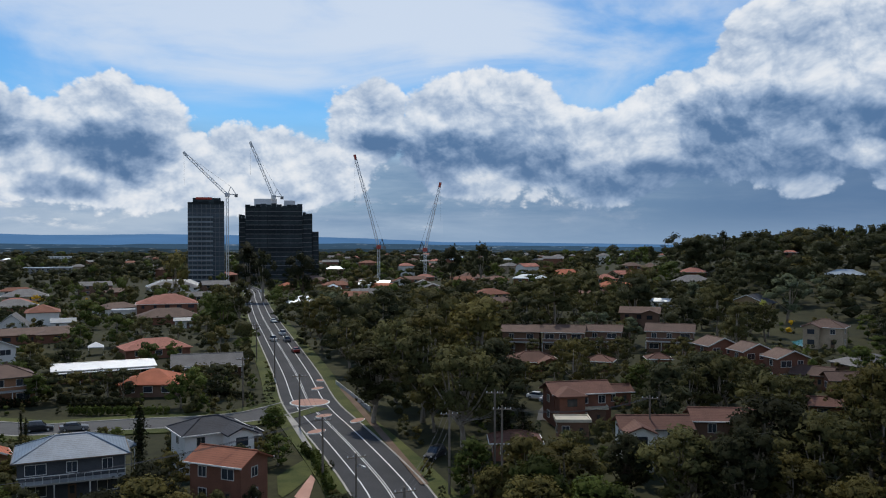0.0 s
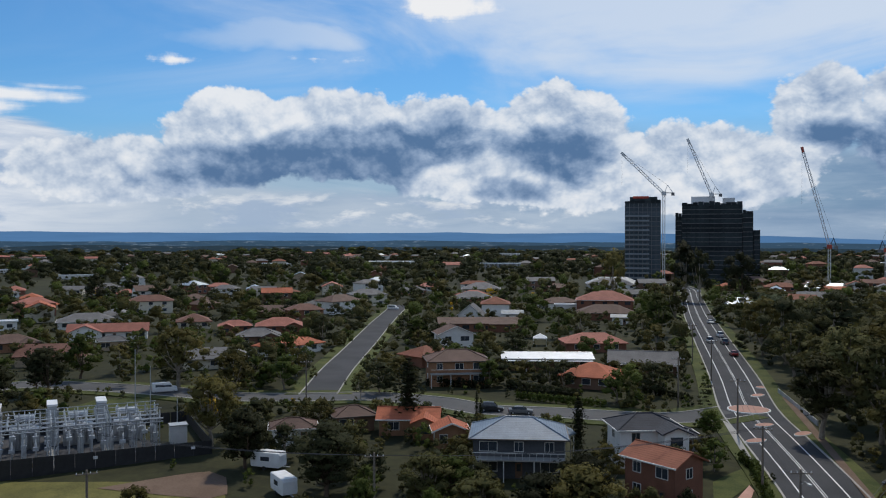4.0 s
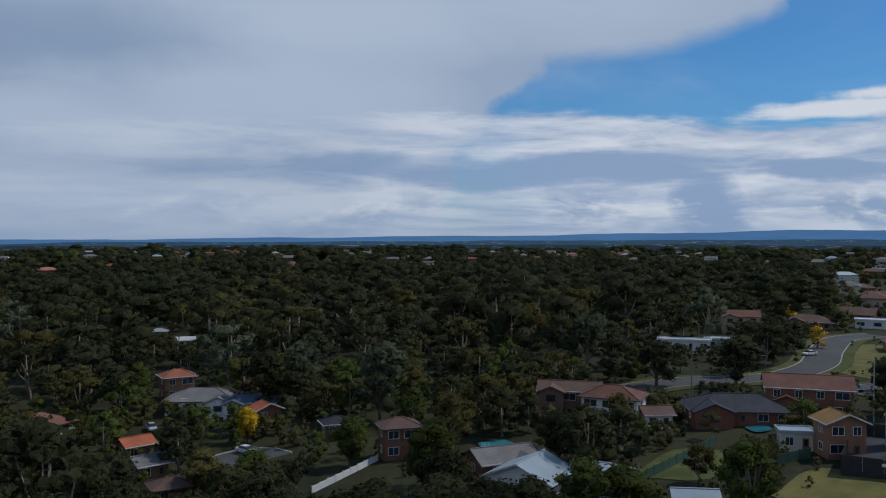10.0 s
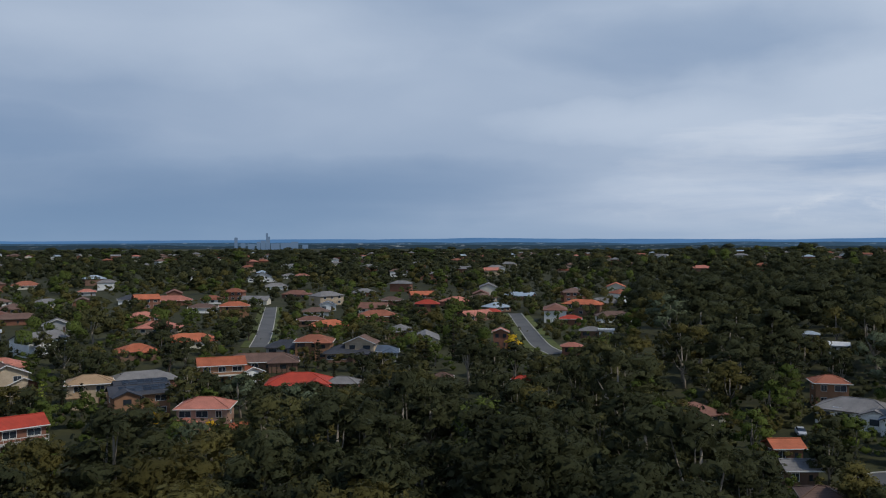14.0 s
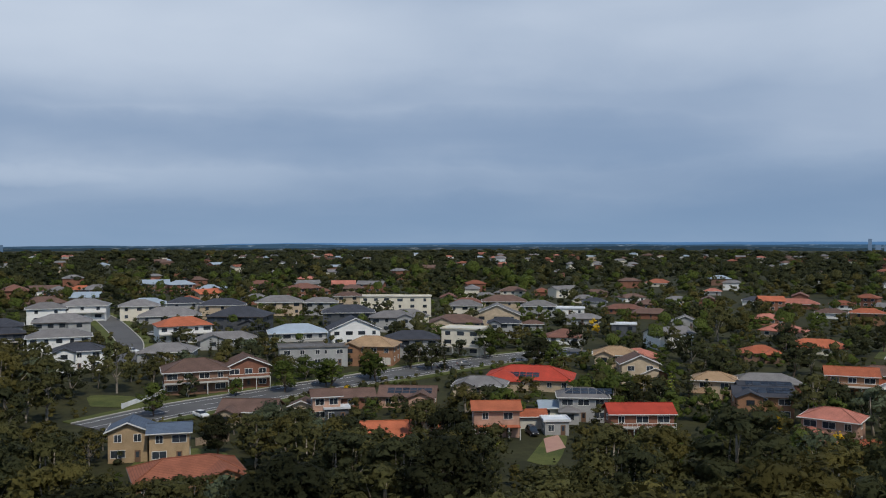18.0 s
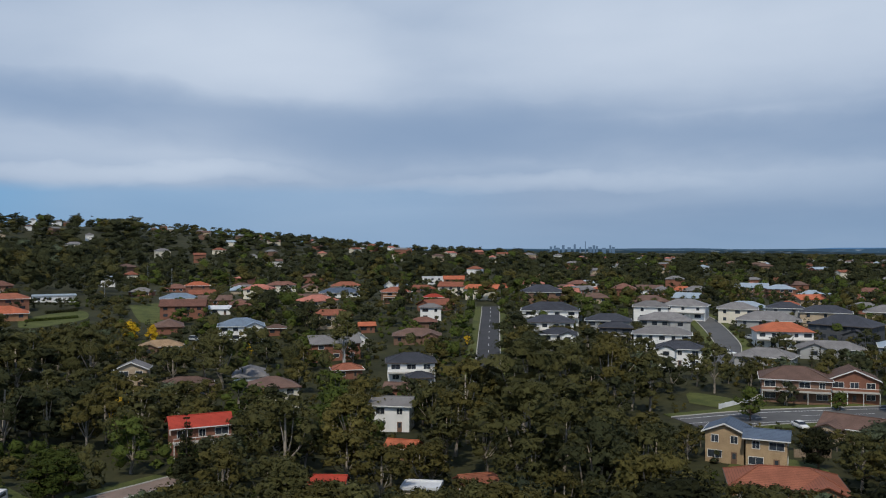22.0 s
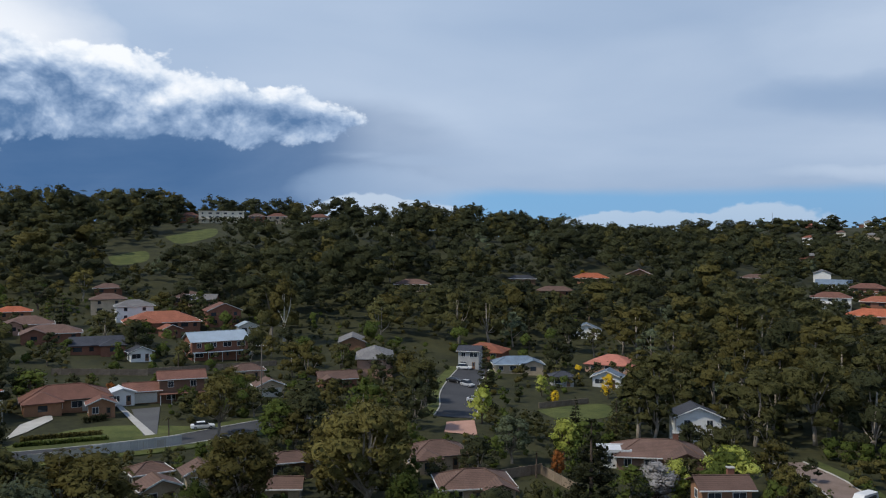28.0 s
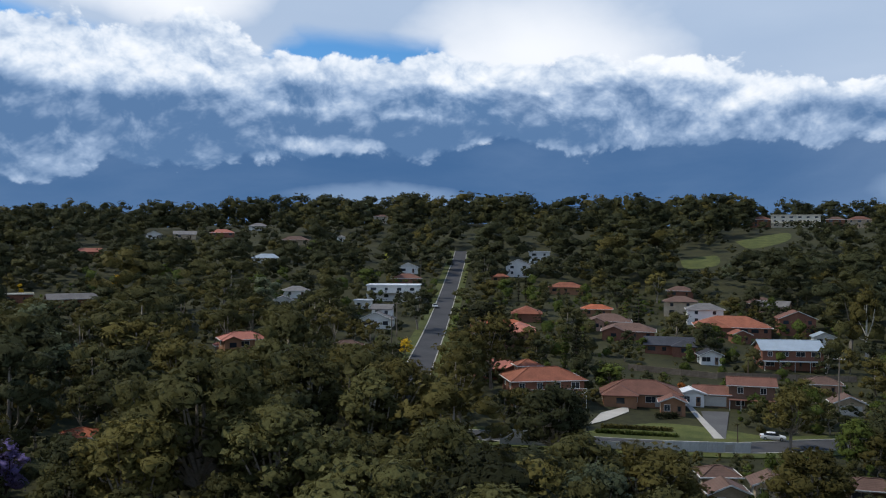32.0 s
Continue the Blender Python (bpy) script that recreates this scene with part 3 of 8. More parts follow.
def put_window(house, x, y, z, w, h, turn=0.0, far=False):
    fr, pane = window_meshes(w, h)
    m = pose(x, y, z, 0, 0, turn)
    if far:
        part("window", pane, None, house, at=m)
    else:
        part("pane", pane, None, part("window", fr, None, house, at=m))


def put_window_on(wing, y, z, w):
    part("window", window_meshes(w, 1.3)[1], None, wing, at=pose(0, y, z))


def roof_forms(w, d, z, kind, over=0.6, pitch=23.0):
    """The roof, its ridge caps, the gable walls and the height of the ridge above the eaves."""
    a, b = w / 2 + over, d / 2 + over
    t = math.tan(radians(pitch))
    f, caps, gab = Form(), Form(), []
    if kind == "flat":
        f.box(-a + .25, -b + .25, z, a - .25, b - .25, z + .28)
        for x0, y0, x1, y1 in ((-a + .2, -b + .2, a - .2, -b + .4), (-a + .2, b - .4, a - .2, b - .2), (-a + .2, -b + .4, -a + .4, b - .4), (a - .4, -b + .4, a - .2, b - .4)):
            f.box(x0, y0, z + .02, x1, y1, z + .5)
        return f, None, [], 0.5
    z0 = z - over * t * 0.6
    if kind == "hip":
        h = t * min(a, b)
        if a >= b:
            e = [(-(a - b), 0), (a - b, 0)]
        else:
            e = [(0, -(b - a)), (0, b - a)]
        r = [(*p, z0 + h) for p in e]
        c = [(-a, -b), (a, -b), (a, b), (-a, b)]
        v = [(*p, z0 - .2) for p in c] + [(*p, z0) for p in c] + r
        if a >= b:
            sl = [(4, 5, 9, 8), (5, 6, 9), (6, 7, 8, 9), (7, 4, 8)]
            hips = [(4, 8), (7, 8), (5, 9), (6, 9), (8, 9)]
        else:
            sl = [(4, 5, 8), (5, 6, 9, 8), (6, 7, 9), (7, 4, 8, 9)]
            hips = [(4, 8), (5, 8), (6, 9), (7, 9), (8, 9)]
        f.add(v, [(3, 2, 1, 0), (0, 1, 5, 4), (1, 2, 6, 5), (2, 3, 7, 6), (3, 0, 4, 7)] + sl)
        for i, j in hips:
            if (Vector(v[i]) - Vector(v[j])).length > 0.3:
                caps.bar(v[i], v[j], 0.13, 5)
        return f, caps, [], h - over * t * .6
    turn = Matrix.Identity(4)
    if kind == "gabley":                                   # the gable end looks to the front
        a, b, w, d = b, a, d, w
        turn = pose(0, 0, 0, 0, 0, 90)
    h = t * b
    pts = [(-b, z0 - .2), (0, z0 + h - .2), (b, z0 - .2), (b, z0), (0, z0 + h), (-b, z0)]
    v = [(x, y, zz) for x in (-a, a) for y, zz in pts]
    v = [tuple(turn @ Vector(p)) for p in v]
    f.add(v, [(0, 1, 4, 5), (1, 2, 3, 4), (11, 10, 7, 6), (10, 9, 8, 7), (5, 4, 10, 11), (4, 3, 9, 10), (0, 6, 7, 1), (1, 7, 8, 2), (0, 5, 11, 6), (3, 2, 8, 9)])
    caps.bar(v[4], v[10], 0.13, 5)
    hg = t * d / 2
    for s in (-1, 1):
        x0, x1 = (s * w / 2, s * (w / 2 - .2))
        g = [(x0, -d / 2, z), (x0, d / 2, z), (x0, 0, z + hg - .12), (x1, -d / 2, z), (x1, d / 2, z), (x1, 0, z + hg - .12)]
        q = [(0, 1, 2), (5, 4, 3), (0, 3, 4, 1), (1, 4, 5, 2), (2, 5, 3, 0)]
        gab.append(Form().add([tuple(turn @ Vector(p)) for p in g], q if s > 0 else [k[::-1] for k in q]))
    return f, caps, gab, h - over * t * .6


ROOF_WORD = {"terracotta": "terracotta tiled", "orange": "bright orange tiled", "red": "red tiled", "pink": "faded red tiled", "brown": "brown tiled", "redbrown": "red-brown tiled", "grey": "grey tiled",
             "dark": "charcoal tiled", "slate": "slate-blue tiled", "blue": "blue-grey tiled", "tan": "tan tiled", "ochre": "ochre tiled", "white": "white sheet-metal", "steel": "grey sheet-metal", "cream_flat": "cream sheet"}
WALL_WORD = {"brick": "red brick", "orange": "orange brick", "brown": "brown brick", "yellow": "yellow brick", "beige": "beige brick", "pink": "pale pink brick", "white": "white rendered", "cream": "cream rendered", "grey": "grey rendered", "dark": "dark clad"}
BESIDE = ["among trees", "behind hedges", "beside lawn", "between trees", "on slope"]


def house(x, y, rz, w, d, st, kind, rc, wc, opts="", pitch=23.0):
    far, near = math.hypot(x, y) > 270, math.hypot(x, y) < 190
    rnd = random.Random(int(x * 7 + y * 13))
    form = {"hip": "hipped", "gable": "gabled", "gabley": "gabled", "flat": "flat"}[kind]
    size = {1: "single-storey", 2: "two-storey", 3: "three-storey", 4: "four-storey"}[st]
    kindword = "commercial building" if "k" in opts else "house"
    h = thing(kindword.replace(" ", "_"), f"{size} {WALL_WORD[wc]} {kindword}, {form} {ROOF_WORD[rc]} roof, {BESIDE[rnd.randrange(5)]}", kindword, x, y, rz, group="suburban houses")
    top = 2.75 * st + 0.15
    roof, caps, gab, rise = roof_forms(w, d, top, kind, pitch=pitch)
    part("wall", Form().box(-w / 2, -d / 2, -1.5, w / 2, d / 2, top), WALLS[wc], h)
    for gb in gab:
        part("gable", gb, WALLS[wc], h)
    part("roof", roof, ROOFS[rc], h)
    if caps and not far:
        part("ridge_cap", caps, ROOFS[rc], h)
    if kind != "flat":
        a, b, g = w / 2 + .6, d / 2 + .6, top - .62 * math.tan(radians(pitch)) * .6
        gm = M_TRIM if rnd.random() < .7 else M_DTRIM
        if kind == "hip":                                  # one ring all round
            gut = Form()
            for e, z0 in ((0, g - .16), (.12, g - .16), (.12, g + .01), (0, g + .01)):
                gut.v += [(-a - e, -b - e, z0), (a + e, -b - e, z0), (a + e, b + e, z0), (-a - e, b + e, z0)]
            gut.f = [(r * 4 + k, r * 4 + (k + 1) % 4, (r + 1) % 4 * 4 + (k + 1) % 4, (r + 1) % 4 * 4 + k) for r in range(4) for k in range(4)]
            part("gutter", gut, gm, h)
        elif not far:
            for s in (-1, 1):
                if kind == "gabley":
                    part("gutter", Form().box(s * a - .06, -b, g - .16, s * a + .06, b, g + .01), gm, h)
                else:
                    part("gutter", Form().box(-a, s * (b + .06) - .06, g - .16, a, s * (b + .06) + .06, g + .01), gm, h)
        if gab and kind == "gabley":
            bb, tt = a + .02, math.tan(radians(pitch))
            brd = Form()
            for s in (-1, 1):
                p0, p1 = Vector((s * bb, -b - .04, g - .12)), Vector((0, -b - .04, g - .12 + tt * bb))
                brd.add([p0, p1, p1 + Vector((0, 0, .26)), p0 + Vector((0, 0, .26)), p0 + Vector((0, .05, 0)), p1 + Vector((0, .05, 0)), p1 + Vector((0, .05, .26)), p0 + Vector((0, .05, .26))],
                        [(0, 1, 2, 3), (7, 6, 5, 4), (0, 4, 5, 1), (3, 2, 6, 7)] if s < 0 else [(3, 2, 1, 0), (4, 5, 6, 7), (1, 5, 4, 0), (7, 6, 2, 3)])
            part("barge_board", brd, M_TRIM, h)
    # windows, door, garage
    for s in range(st):
        z = 0.95 + 2.75 * s
        n = max(2, int(w / (3.4 if math.hypot(x, y) < 330 else 4.6)))
        for k in range(n):
            xx = -w / 2 + w * (k + .5) / n
            if s == 0 and k == n // 2 and "g" not in opts:
                door = part("door", Form().box(-.5, -.05, 0, .5, .04, 2.1), M_DOOR, h, at=pose(xx, -d / 2 - .02, 0.05))
                part("pane", Form().box(-.28, -.02, .2, .28, .02, 1.2), M_GLASS, door, at=pose(0, -.05, .7))
            elif s == 0 and "g" in opts and k == n - 1:
                part("garage_door", Form().box(-2.4, -.06, 0, 2.4, .03, 2.2), M_ROLLER, h, at=pose(w / 2 - 3.0, -d / 2 - .02, 0.05))
            elif s == 0 and "g" in opts and xx > w / 2 - 6:
                continue
            else:
                put_window(h, xx, -d / 2 - .02, z, rnd.choice((1.2, 1.8, 2.4)) if w / n > 2.8 else 1.2, 1.3, far=far)
        m = max(1, int(d / 4.5))
        for k in range(m):
            yy = -d / 2 + d * (k + .5) / m
            for sd in (-1, 1):
                if not far or rnd.random() < .15:
                    put_window(h, sd * (w / 2 + .02), yy, z, 1.2, 1.2, 90 * sd, far=far)
    if st < 3 and kind in ("hip", "gable") and "v" not in opts and "b" not in opts and "k" not in opts and w > 8.5 and math.hypot(x, y) < 330:
        side, w2, dep = rnd.choice((-1, 1)), w * rnd.uniform(.36, .46), rnd.uniform(1.8, 3.2)
        d2 = dep + d * .5
        t2 = top if rnd.random() < .7 else 2.9
        yo = -d / 2 - dep + d2 / 2
        rf, cp, gb, _ = roof_forms(w2, d2, t2, "gabley" if rnd.random() < .6 else "hip", .5, pitch)
        at = pose(side * (w / 2 - w2 / 2 - .15), yo, 0)
        wing = part("wing", Form().box(-w2 / 2, -d2 / 2, -1.5, w2 / 2, d2 / 2 - .3, t2), WALLS[wc], h, at=at)
        part("roof", rf, ROOFS[rc], wing)
        if gb:
            part("gable", gb[0], WALLS[wc], wing)
        for s in range(1 if t2 < 3 else st):
            put_window_on(wing, -d2 / 2 - .02, .95 + 2.75 * s, 1.8)
    if "c" in opts:
        ch = part("chimney", Form().box(-.45, -.35, 0, .45, .35, rise + 1.1), WALLS["brick"], h, at=pose(w * .22, d * .1, top - .2))
        part("chimney_cap", Form().box(-.55, -.45, 0, .55, .45, .14), M_PAVE, ch, at=pose(0, 0, rise + 1.1))
    if "s" in opts:                                        # solar panels on the front slope
        tl = math.atan(math.tan(radians(pitch)))
        for k in range(6):
            for j in range(2):
                part("solar_panel", Form().box(-.8, -.5, 0, .8, .5, .05), M_GLASS, h, "dark blue solar panel",
                     at=pose(-w * .30 + k * 1.75, -d / 2 + 1.3 + j * 1.1, top + .12 + math.tan(radians(pitch)) * (1.3 + j * 1.1), math.degrees(tl)))
    if "b" in opts:                                        # balcony along the front
        part("balcony_floor", Form().box(-w / 2, -d / 2 - 1.9, 2.75, w / 2, -d / 2 - .01, 2.95), M_PAVE, h)
        part("balcony_rail", Form().box(-w / 2, -d / 2 - 1.9, 3.85, w / 2, -d / 2 - 1.82, 3.95), M_TRIM, h)
        for k in range(max(5, int(w / .9)) if near else 0):
            xx = -w / 2 + .06 + (w - .12) * k / (max(5, int(w / .9)) - 1)
            part("baluster", BAL, None, h, at=pose(xx, -d / 2 - 1.86, 2.95))
        for k in range(4):
            part("post", POST, None, h, at=pose(-w / 2 + .1 + (w - .2) * k / 3, -d / 2 - 1.8, 0))
    if "v" in opts:                                        # verandah roof on posts
        vr = Form().box(-w / 2, -d / 2 - 2.2, 2.35, w / 2, -d / 2 - .02, 2.47)
        part("verandah_roof", vr, ROOFS[rc], h)
        for k in range(5):
            part("post", POST, None, h, at=pose(-w / 2 + .1 + (w - .2) * k / 4, -d / 2 - 2.1, -.35))
    high = top + rise
    if "x" not in opts:
        keep(x, y, w * .46, high * (0.42 if near else 0.58), max(w, d) * .48 + .6)
    else:
        keep(x, y, (w * .3), high * 0.88, max(w, d) * .5 + 1.0)
    return h


BAL = Form().box(-.025, -.025, 0, .025, .025, .9).mesh("baluster", M_TRIM)
POST = Form().box(-.07, -.07, -.8, .07, .07, 2.75).mesh("post", M_TRIM)


# ---- trees ----
def lump(k):
    """A rounded block of k by k faces a side: unit vertices and four-sided faces."""
    pts, faces, seen = [], [], {}

    def put(p):
        key = tuple(round(c, 4) for c in p)
        if key not in seen:
            seen[key] = len(pts)
            pts.append(p)
        return seen[key]
    for ax in range(3):
        for s in (-1, 1):
            grid = []
            for i in range(k + 1):
                for j in range(k + 1):
                    p = [0.0, 0.0, 0.0]
                    p[ax], p[(ax + 1) % 3], p[(ax + 2) % 3] = s, (2 * i / k - 1) * s, 2 * j / k - 1
                    grid.append(put(tuple(p)))
            faces += [(grid[i * (k + 1) + j], grid[(i + 1) * (k + 1) + j], grid[(i + 1) * (k + 1) + j + 1], grid[i * (k + 1) + j + 1]) for i in range(k) for j in range(k)]
    v = np.array(pts)
    return v / np.linalg.norm(v, axis=1)[:, None], np.array(faces)


LUMPS = {k: lump(k) for k in (1, 2)}


def leaf_cloud(rs, centres, radii, n, leaf, core=0.8, flat=0.75, up=0.25, whole=None, fine=1):
    """Clumps of foliage: leaf sprays over an uneven core. Gives vertices, the way each faces, and four-sided faces."""
    V, N, Q = [], [], []
    unit, uq = LUMPS[fine]
    base = 0
    squash = np.array([1, 1, flat])
    for c, r in zip(centres, radii):
        turn = np.linalg.qr(rs.normal(size=(3, 3)))[0]
        lob = unit @ turn
        V.append(lob * squash * r * core * rs.uniform(.82, 1.16, (len(unit), 1)) + c)
        face = lob + (0, 0, .2)
        if whole is not None:
            q = lob * r + c - whole
            face = face + .9 * q / np.maximum(np.linalg.norm(q, axis=1)[:, None], .1)
        N.append(face)
        Q.append(uq + base if np.linalg.det(turn) > 0 else uq[:, ::-1] + base)
        base += len(unit)
        p = rs.normal(size=(n, 3))
        p[:, 2] = p[:, 2] + up
        p /= np.linalg.norm(p, axis=1)[:, None]
        nr = p + rs.normal(size=(n, 3)) * 0.60
        nr /= np.linalg.norm(nr, axis=1)[:, None]
        tg = np.cross(nr, rs.normal(size=(n, 3)))
        tg /= np.linalg.norm(tg, axis=1)[:, None]
        bt = np.cross(nr, tg)
        o = c + p * squash * r * rs.uniform(.72, 1.12, (n, 1))
        s = leaf * rs.uniform(.6, 1.3, (n, 1))
        e = rs.uniform(.5, .9, (n, 1))
        V.append(np.stack([o - tg * s, o - bt * s * e, o + tg * s, o + bt * s * e], 1).reshape(-1, 3))
        out = p + nr * .35 + (0, 0, .25)
        if whole is not None:
            q = o - whole
            out = out + 1.3 * q / np.maximum(np.linalg.norm(q, axis=1)[:, None], .1)
        N.append(np.repeat(out, 4, 0))
        Q.append(base + np.arange(n * 4).reshape(-1, 4))
        base += 4 * n
    N = np.concatenate(N)
    return np.concatenate(V), np.concatenate(Q), N / np.linalg.norm(N, axis=1)[:, None]


def tree_shape(kind, seed, lod):
    """Crown (vertices, faces) and trunk of a tree 10 m tall. lod 0: nearest, to 4: farthest."""
    rs = np.random.RandomState(seed)
    n, leaf, m = ((62, .21, 26), (24, .29, 16), (12, .41, 10), (7, .58, 6), (5, .85, 3))[lod]
    if kind == "bush" and lod == 4:
        m = 2
    tr = Form()
    sides = 6 if lod == 0 else 4
    if kind in ("conifer", "cypress"):
        C, Rr = [], []
        col = kind == "cypress"
        tiers = (15, 10, 8, 6, 4)[lod]
        for i in range(tiers):
            q = (i + .5) / tiers
            rr = (0.95 * min(1, 3.2 * (1 - q) + .12) * min(1, .55 + q * 3)) if col else 2.7 * (1 - q) ** .8 + .15
            nn = (1 if col else max(2, int(6 * (1 - q) + 1.5))) if lod < 3 else (1 if col or lod == 4 else 2)
            for j in range(nn):
                an = rs.uniform(0, 6.28)
                C.append((math.cos(an) * rr * .55 * (not col), math.sin(an) * rr * .55 * (not col), .8 + 8.9 * q))
                Rr.append(rr * (1.0 if col else .55) * rs.uniform(.8, 1.15))
        v, f, nrm = leaf_cloud(rs, np.array(C), np.array(Rr), max(4, n // 2) if not col else n, leaf * .7, .6, .8 if col else .45, 0.0)
        tr.tube([(0, 0, -.8), (0, 0, 5), (0, 0, 9.4)], [.22, .13, .03], sides)
        return v, f, nrm, tr
    if kind == "palm":
        v, f = [], []
        tr.tube([(0, 0, -.5), (.1, 0, 4), (.2, .1, 8.3)], [.24, .17, .16], sides)
        for fr in range(18):
            an, dr = fr * 2.4, rs.uniform(.2, 1.0)
            prev = None
            for s in range(6):
                q = s / 5
                x, z, wd = 2.6 * q, 8.3 + 1.5 * q * (1 - dr * .3) - 2.6 * dr * q * q, .34 * (1 - q) + .04
                P = [(.2 + math.cos(an) * x - math.sin(an) * e * wd, .1 + math.sin(an) * x + math.cos(an) * e * wd, z - abs(e) * .12) for e in (-1, 1)]
                v += P
                if s:
                    i = len(v)
                    f.append((i - 4, i - 3, i - 1, i - 2))
        return np.array(v), np.array(f), None, tr
    spread, low, flat = {"gum": (2.9, 3.4, .86), "round": (2.9, 2.3, .85), "tall": (1.9, 3.6, .8), "bush": (3.4, 1.2, .8)}[kind]
    if lod == 4:
        low = 2.4
    C, Rr = [], []
    for i in range(m):
        q = i / max(1, m - 1)
        z = low + (8.6 - low) * q ** .8
        prof = math.sin(math.pi * min(.97, .22 + .72 * q)) if kind != "gum" else (.75 + .35 * math.sin(math.pi * q)) * (1 - .45 * q * q)
        an = i * 2.39996 + rs.uniform(-.4, .4)
        off = spread * prof * rs.uniform(.45, .95) * (0.25 if i == m - 1 else 1)
        C.append((math.cos(an) * off, math.sin(an) * off, z + rs.uniform(-.5, .5)))
        Rr.append({"gum": 1.22, "round": 1.5, "tall": 1.05, "bush": 1.7}[kind] * rs.uniform(.62, 1.25) * (17 / m) ** .36)
    C, Rr = np.array(C), np.array(Rr)
    v, f, nrm = leaf_cloud(rs, C, Rr, n, leaf, (.66, .70, .74, .76, .84)[lod], flat, .25, np.array((0, 0, low * .9)), 2 if lod == 0 else 1)
    lean = rs.uniform(-.4, .4, 2)
    fork = low * .72
    tr.tube([(0, 0, -1.0), (lean[0] * .3, lean[1] * .3, fork * .5), (lean[0], lean[1], fork), (lean[0] * 1.4, lean[1] * 1.4, 7.6)], [.26, .2, .16, .05], sides)
    for c in C[:: (1 if lod == 0 else 2)] if lod < 3 else []:
        st = Vector((lean[0], lean[1], fork * rs.uniform(.75, 1.15)))
        e = Vector(c)
        mid = st.lerp(e, .5) + Vector((rs.uniform(-.3, .3), rs.uniform(-.3, .3), -.35))
        tr.tube([st, mid, e], [.11, .075, .03], 4 if lod == 0 else 3, False)
    return v, f, nrm, tr


SHAPES = {}


def shape(kind, leaf, seed, lod=0, bark=None):
    key = (kind, leaf, seed, lod, bool(bark))
    if key not in SHAPES:
        v, f, nrm, tr = tree_shape(kind, seed * 31 + 7, lod)
        SHAPES[key] = (mesh_np("crown", v, f, LEAVES[leaf], nrm), tr.mesh("trunk", bark or (M_BARK if kind in ("gum", "tall") else M_BARK2)))
    return SHAPES[key]


LEAF_WORD = {"gum": "grey-green", "olive": "olive-brown", "green": "fresh green", "dark": "dark green", "grey": "silvery grey-green", "gold": "golden yellow flowering", "lime": "pale lime-green",
             "ash": "pale grey-white flowering", "rust": "rust-red", "mauve": "mauve flowering"}
KIND_WORD = {"gum": ("gum tree with open clumped crown and pale trunk", "tree"), "round": ("broad-leaved tree with dense rounded crown", "tree"), "tall": ("slender tall gum tree with bare lower trunk", "tree"),
             "bush": ("low spreading garden shrub", "shrub"), "conifer": ("tiered pointed conifer", "conifer"), "cypress": ("narrow columnar cypress", "cypress"), "palm": ("palm with arching fronds", "palm")}


def tree(x, y, h, kind="gum", leaf="gum", wide=1.0, seed=None, sight=False, bark=None):
    rnd = random.Random(int(x * 11 + y * 17))
    crown, stem = shape(kind, leaf, rnd.randrange(5) if seed is None else seed, 0 if math.hypot(x, y) < 170 else 1 if math.hypot(x, y) < 260 else 2, bark)
    word, cat = KIND_WORD[kind]
    t = thing({"bush": "shrub", "palm": "palm", "conifer": "conifer", "cypress": "cypress"}.get(kind, "tree"), f"{LEAF_WORD[leaf]} {word}", cat, x, y, rnd.uniform(0, 360), group="trees")
    s = h / 10.0
    t.scale = (s * wide, s * wide, s)
    part("trunk", stem, None, t)
    part("crown", crown, None, t)
    if sight:
        keep(x, y, 2.6 * s * wide, h * .35, 2.2 * s * wide)
    else:
        KEEP.append((9.0, 0, 0, 0, x, y, 2.0 * s * wide))
    return t


# ---- poles and wires ----
M_POLE = material("timber_pole", (0.15, 0.12, 0.095), (0.26, 0.22, 0.18), 1.0, 0.9, 0.01)
M_GALV = material("galvanised_steel", (0.38, 0.40, 0.42), (0.52, 0.54, 0.56), 1.0, 0.5, metal=0.5)
M_WIRE = material("cable", (0.05, 0.05, 0.055), (0.08, 0.08, 0.085), 1.0, 0.6)
M_BLACK = material("black_steel", (0.020, 0.020, 0.022), (0.036, 0.036, 0.038), 1.0, 0.6)
M_REDPAINT = material("red_paint", (0.42, 0.05, 0.03), (0.55, 0.08, 0.05), 1.0, 0.5)
M_WHITE = material("white_paint", (0.66, 0.67, 0.68), (0.80, 0.80, 0.80), 1.0, 0.5)


def power_pole(x, y, h=11.0, rz=0.0, lamp=False):
    p = thing("power_pole", "weathered timber power pole with crossarm and insulators beside the street", "power pole", x, y, rz, group="power poles")
    part("pole", Form().tube([(0, 0, -1), (0, 0, h)], [.17, .12], 8), M_POLE, p)
    arm = part("crossarm", Form().box(-1.2, -.06, 0, 1.2, .06, .12), M_POLE, p, at=pose(0, -.14, h - .5))
    for k in (-1.05, -.4, .4, 1.05):
        part("insulator", INS, None, arm, at=pose(k, 0, .12))
    if lamp:
        la = part("lamp_arm", Form().tube([(0, 0, h - 1.6), (0, -1.2, h - 1.0), (0, -2.2, h - .95)], [.04, .035, .03], 5), M_GALV, p)
        part("lamp_head", Form().box(-.14, -2.8, h - 1.02, .14, -2.1, h - .88), M_GALV, la)
    return p


INS = Form().tube([(0, 0, 0), (0, 0, .08), (0, 0, .2)], [.05, .06, .03], 6).mesh("insulator", M_WHITE)


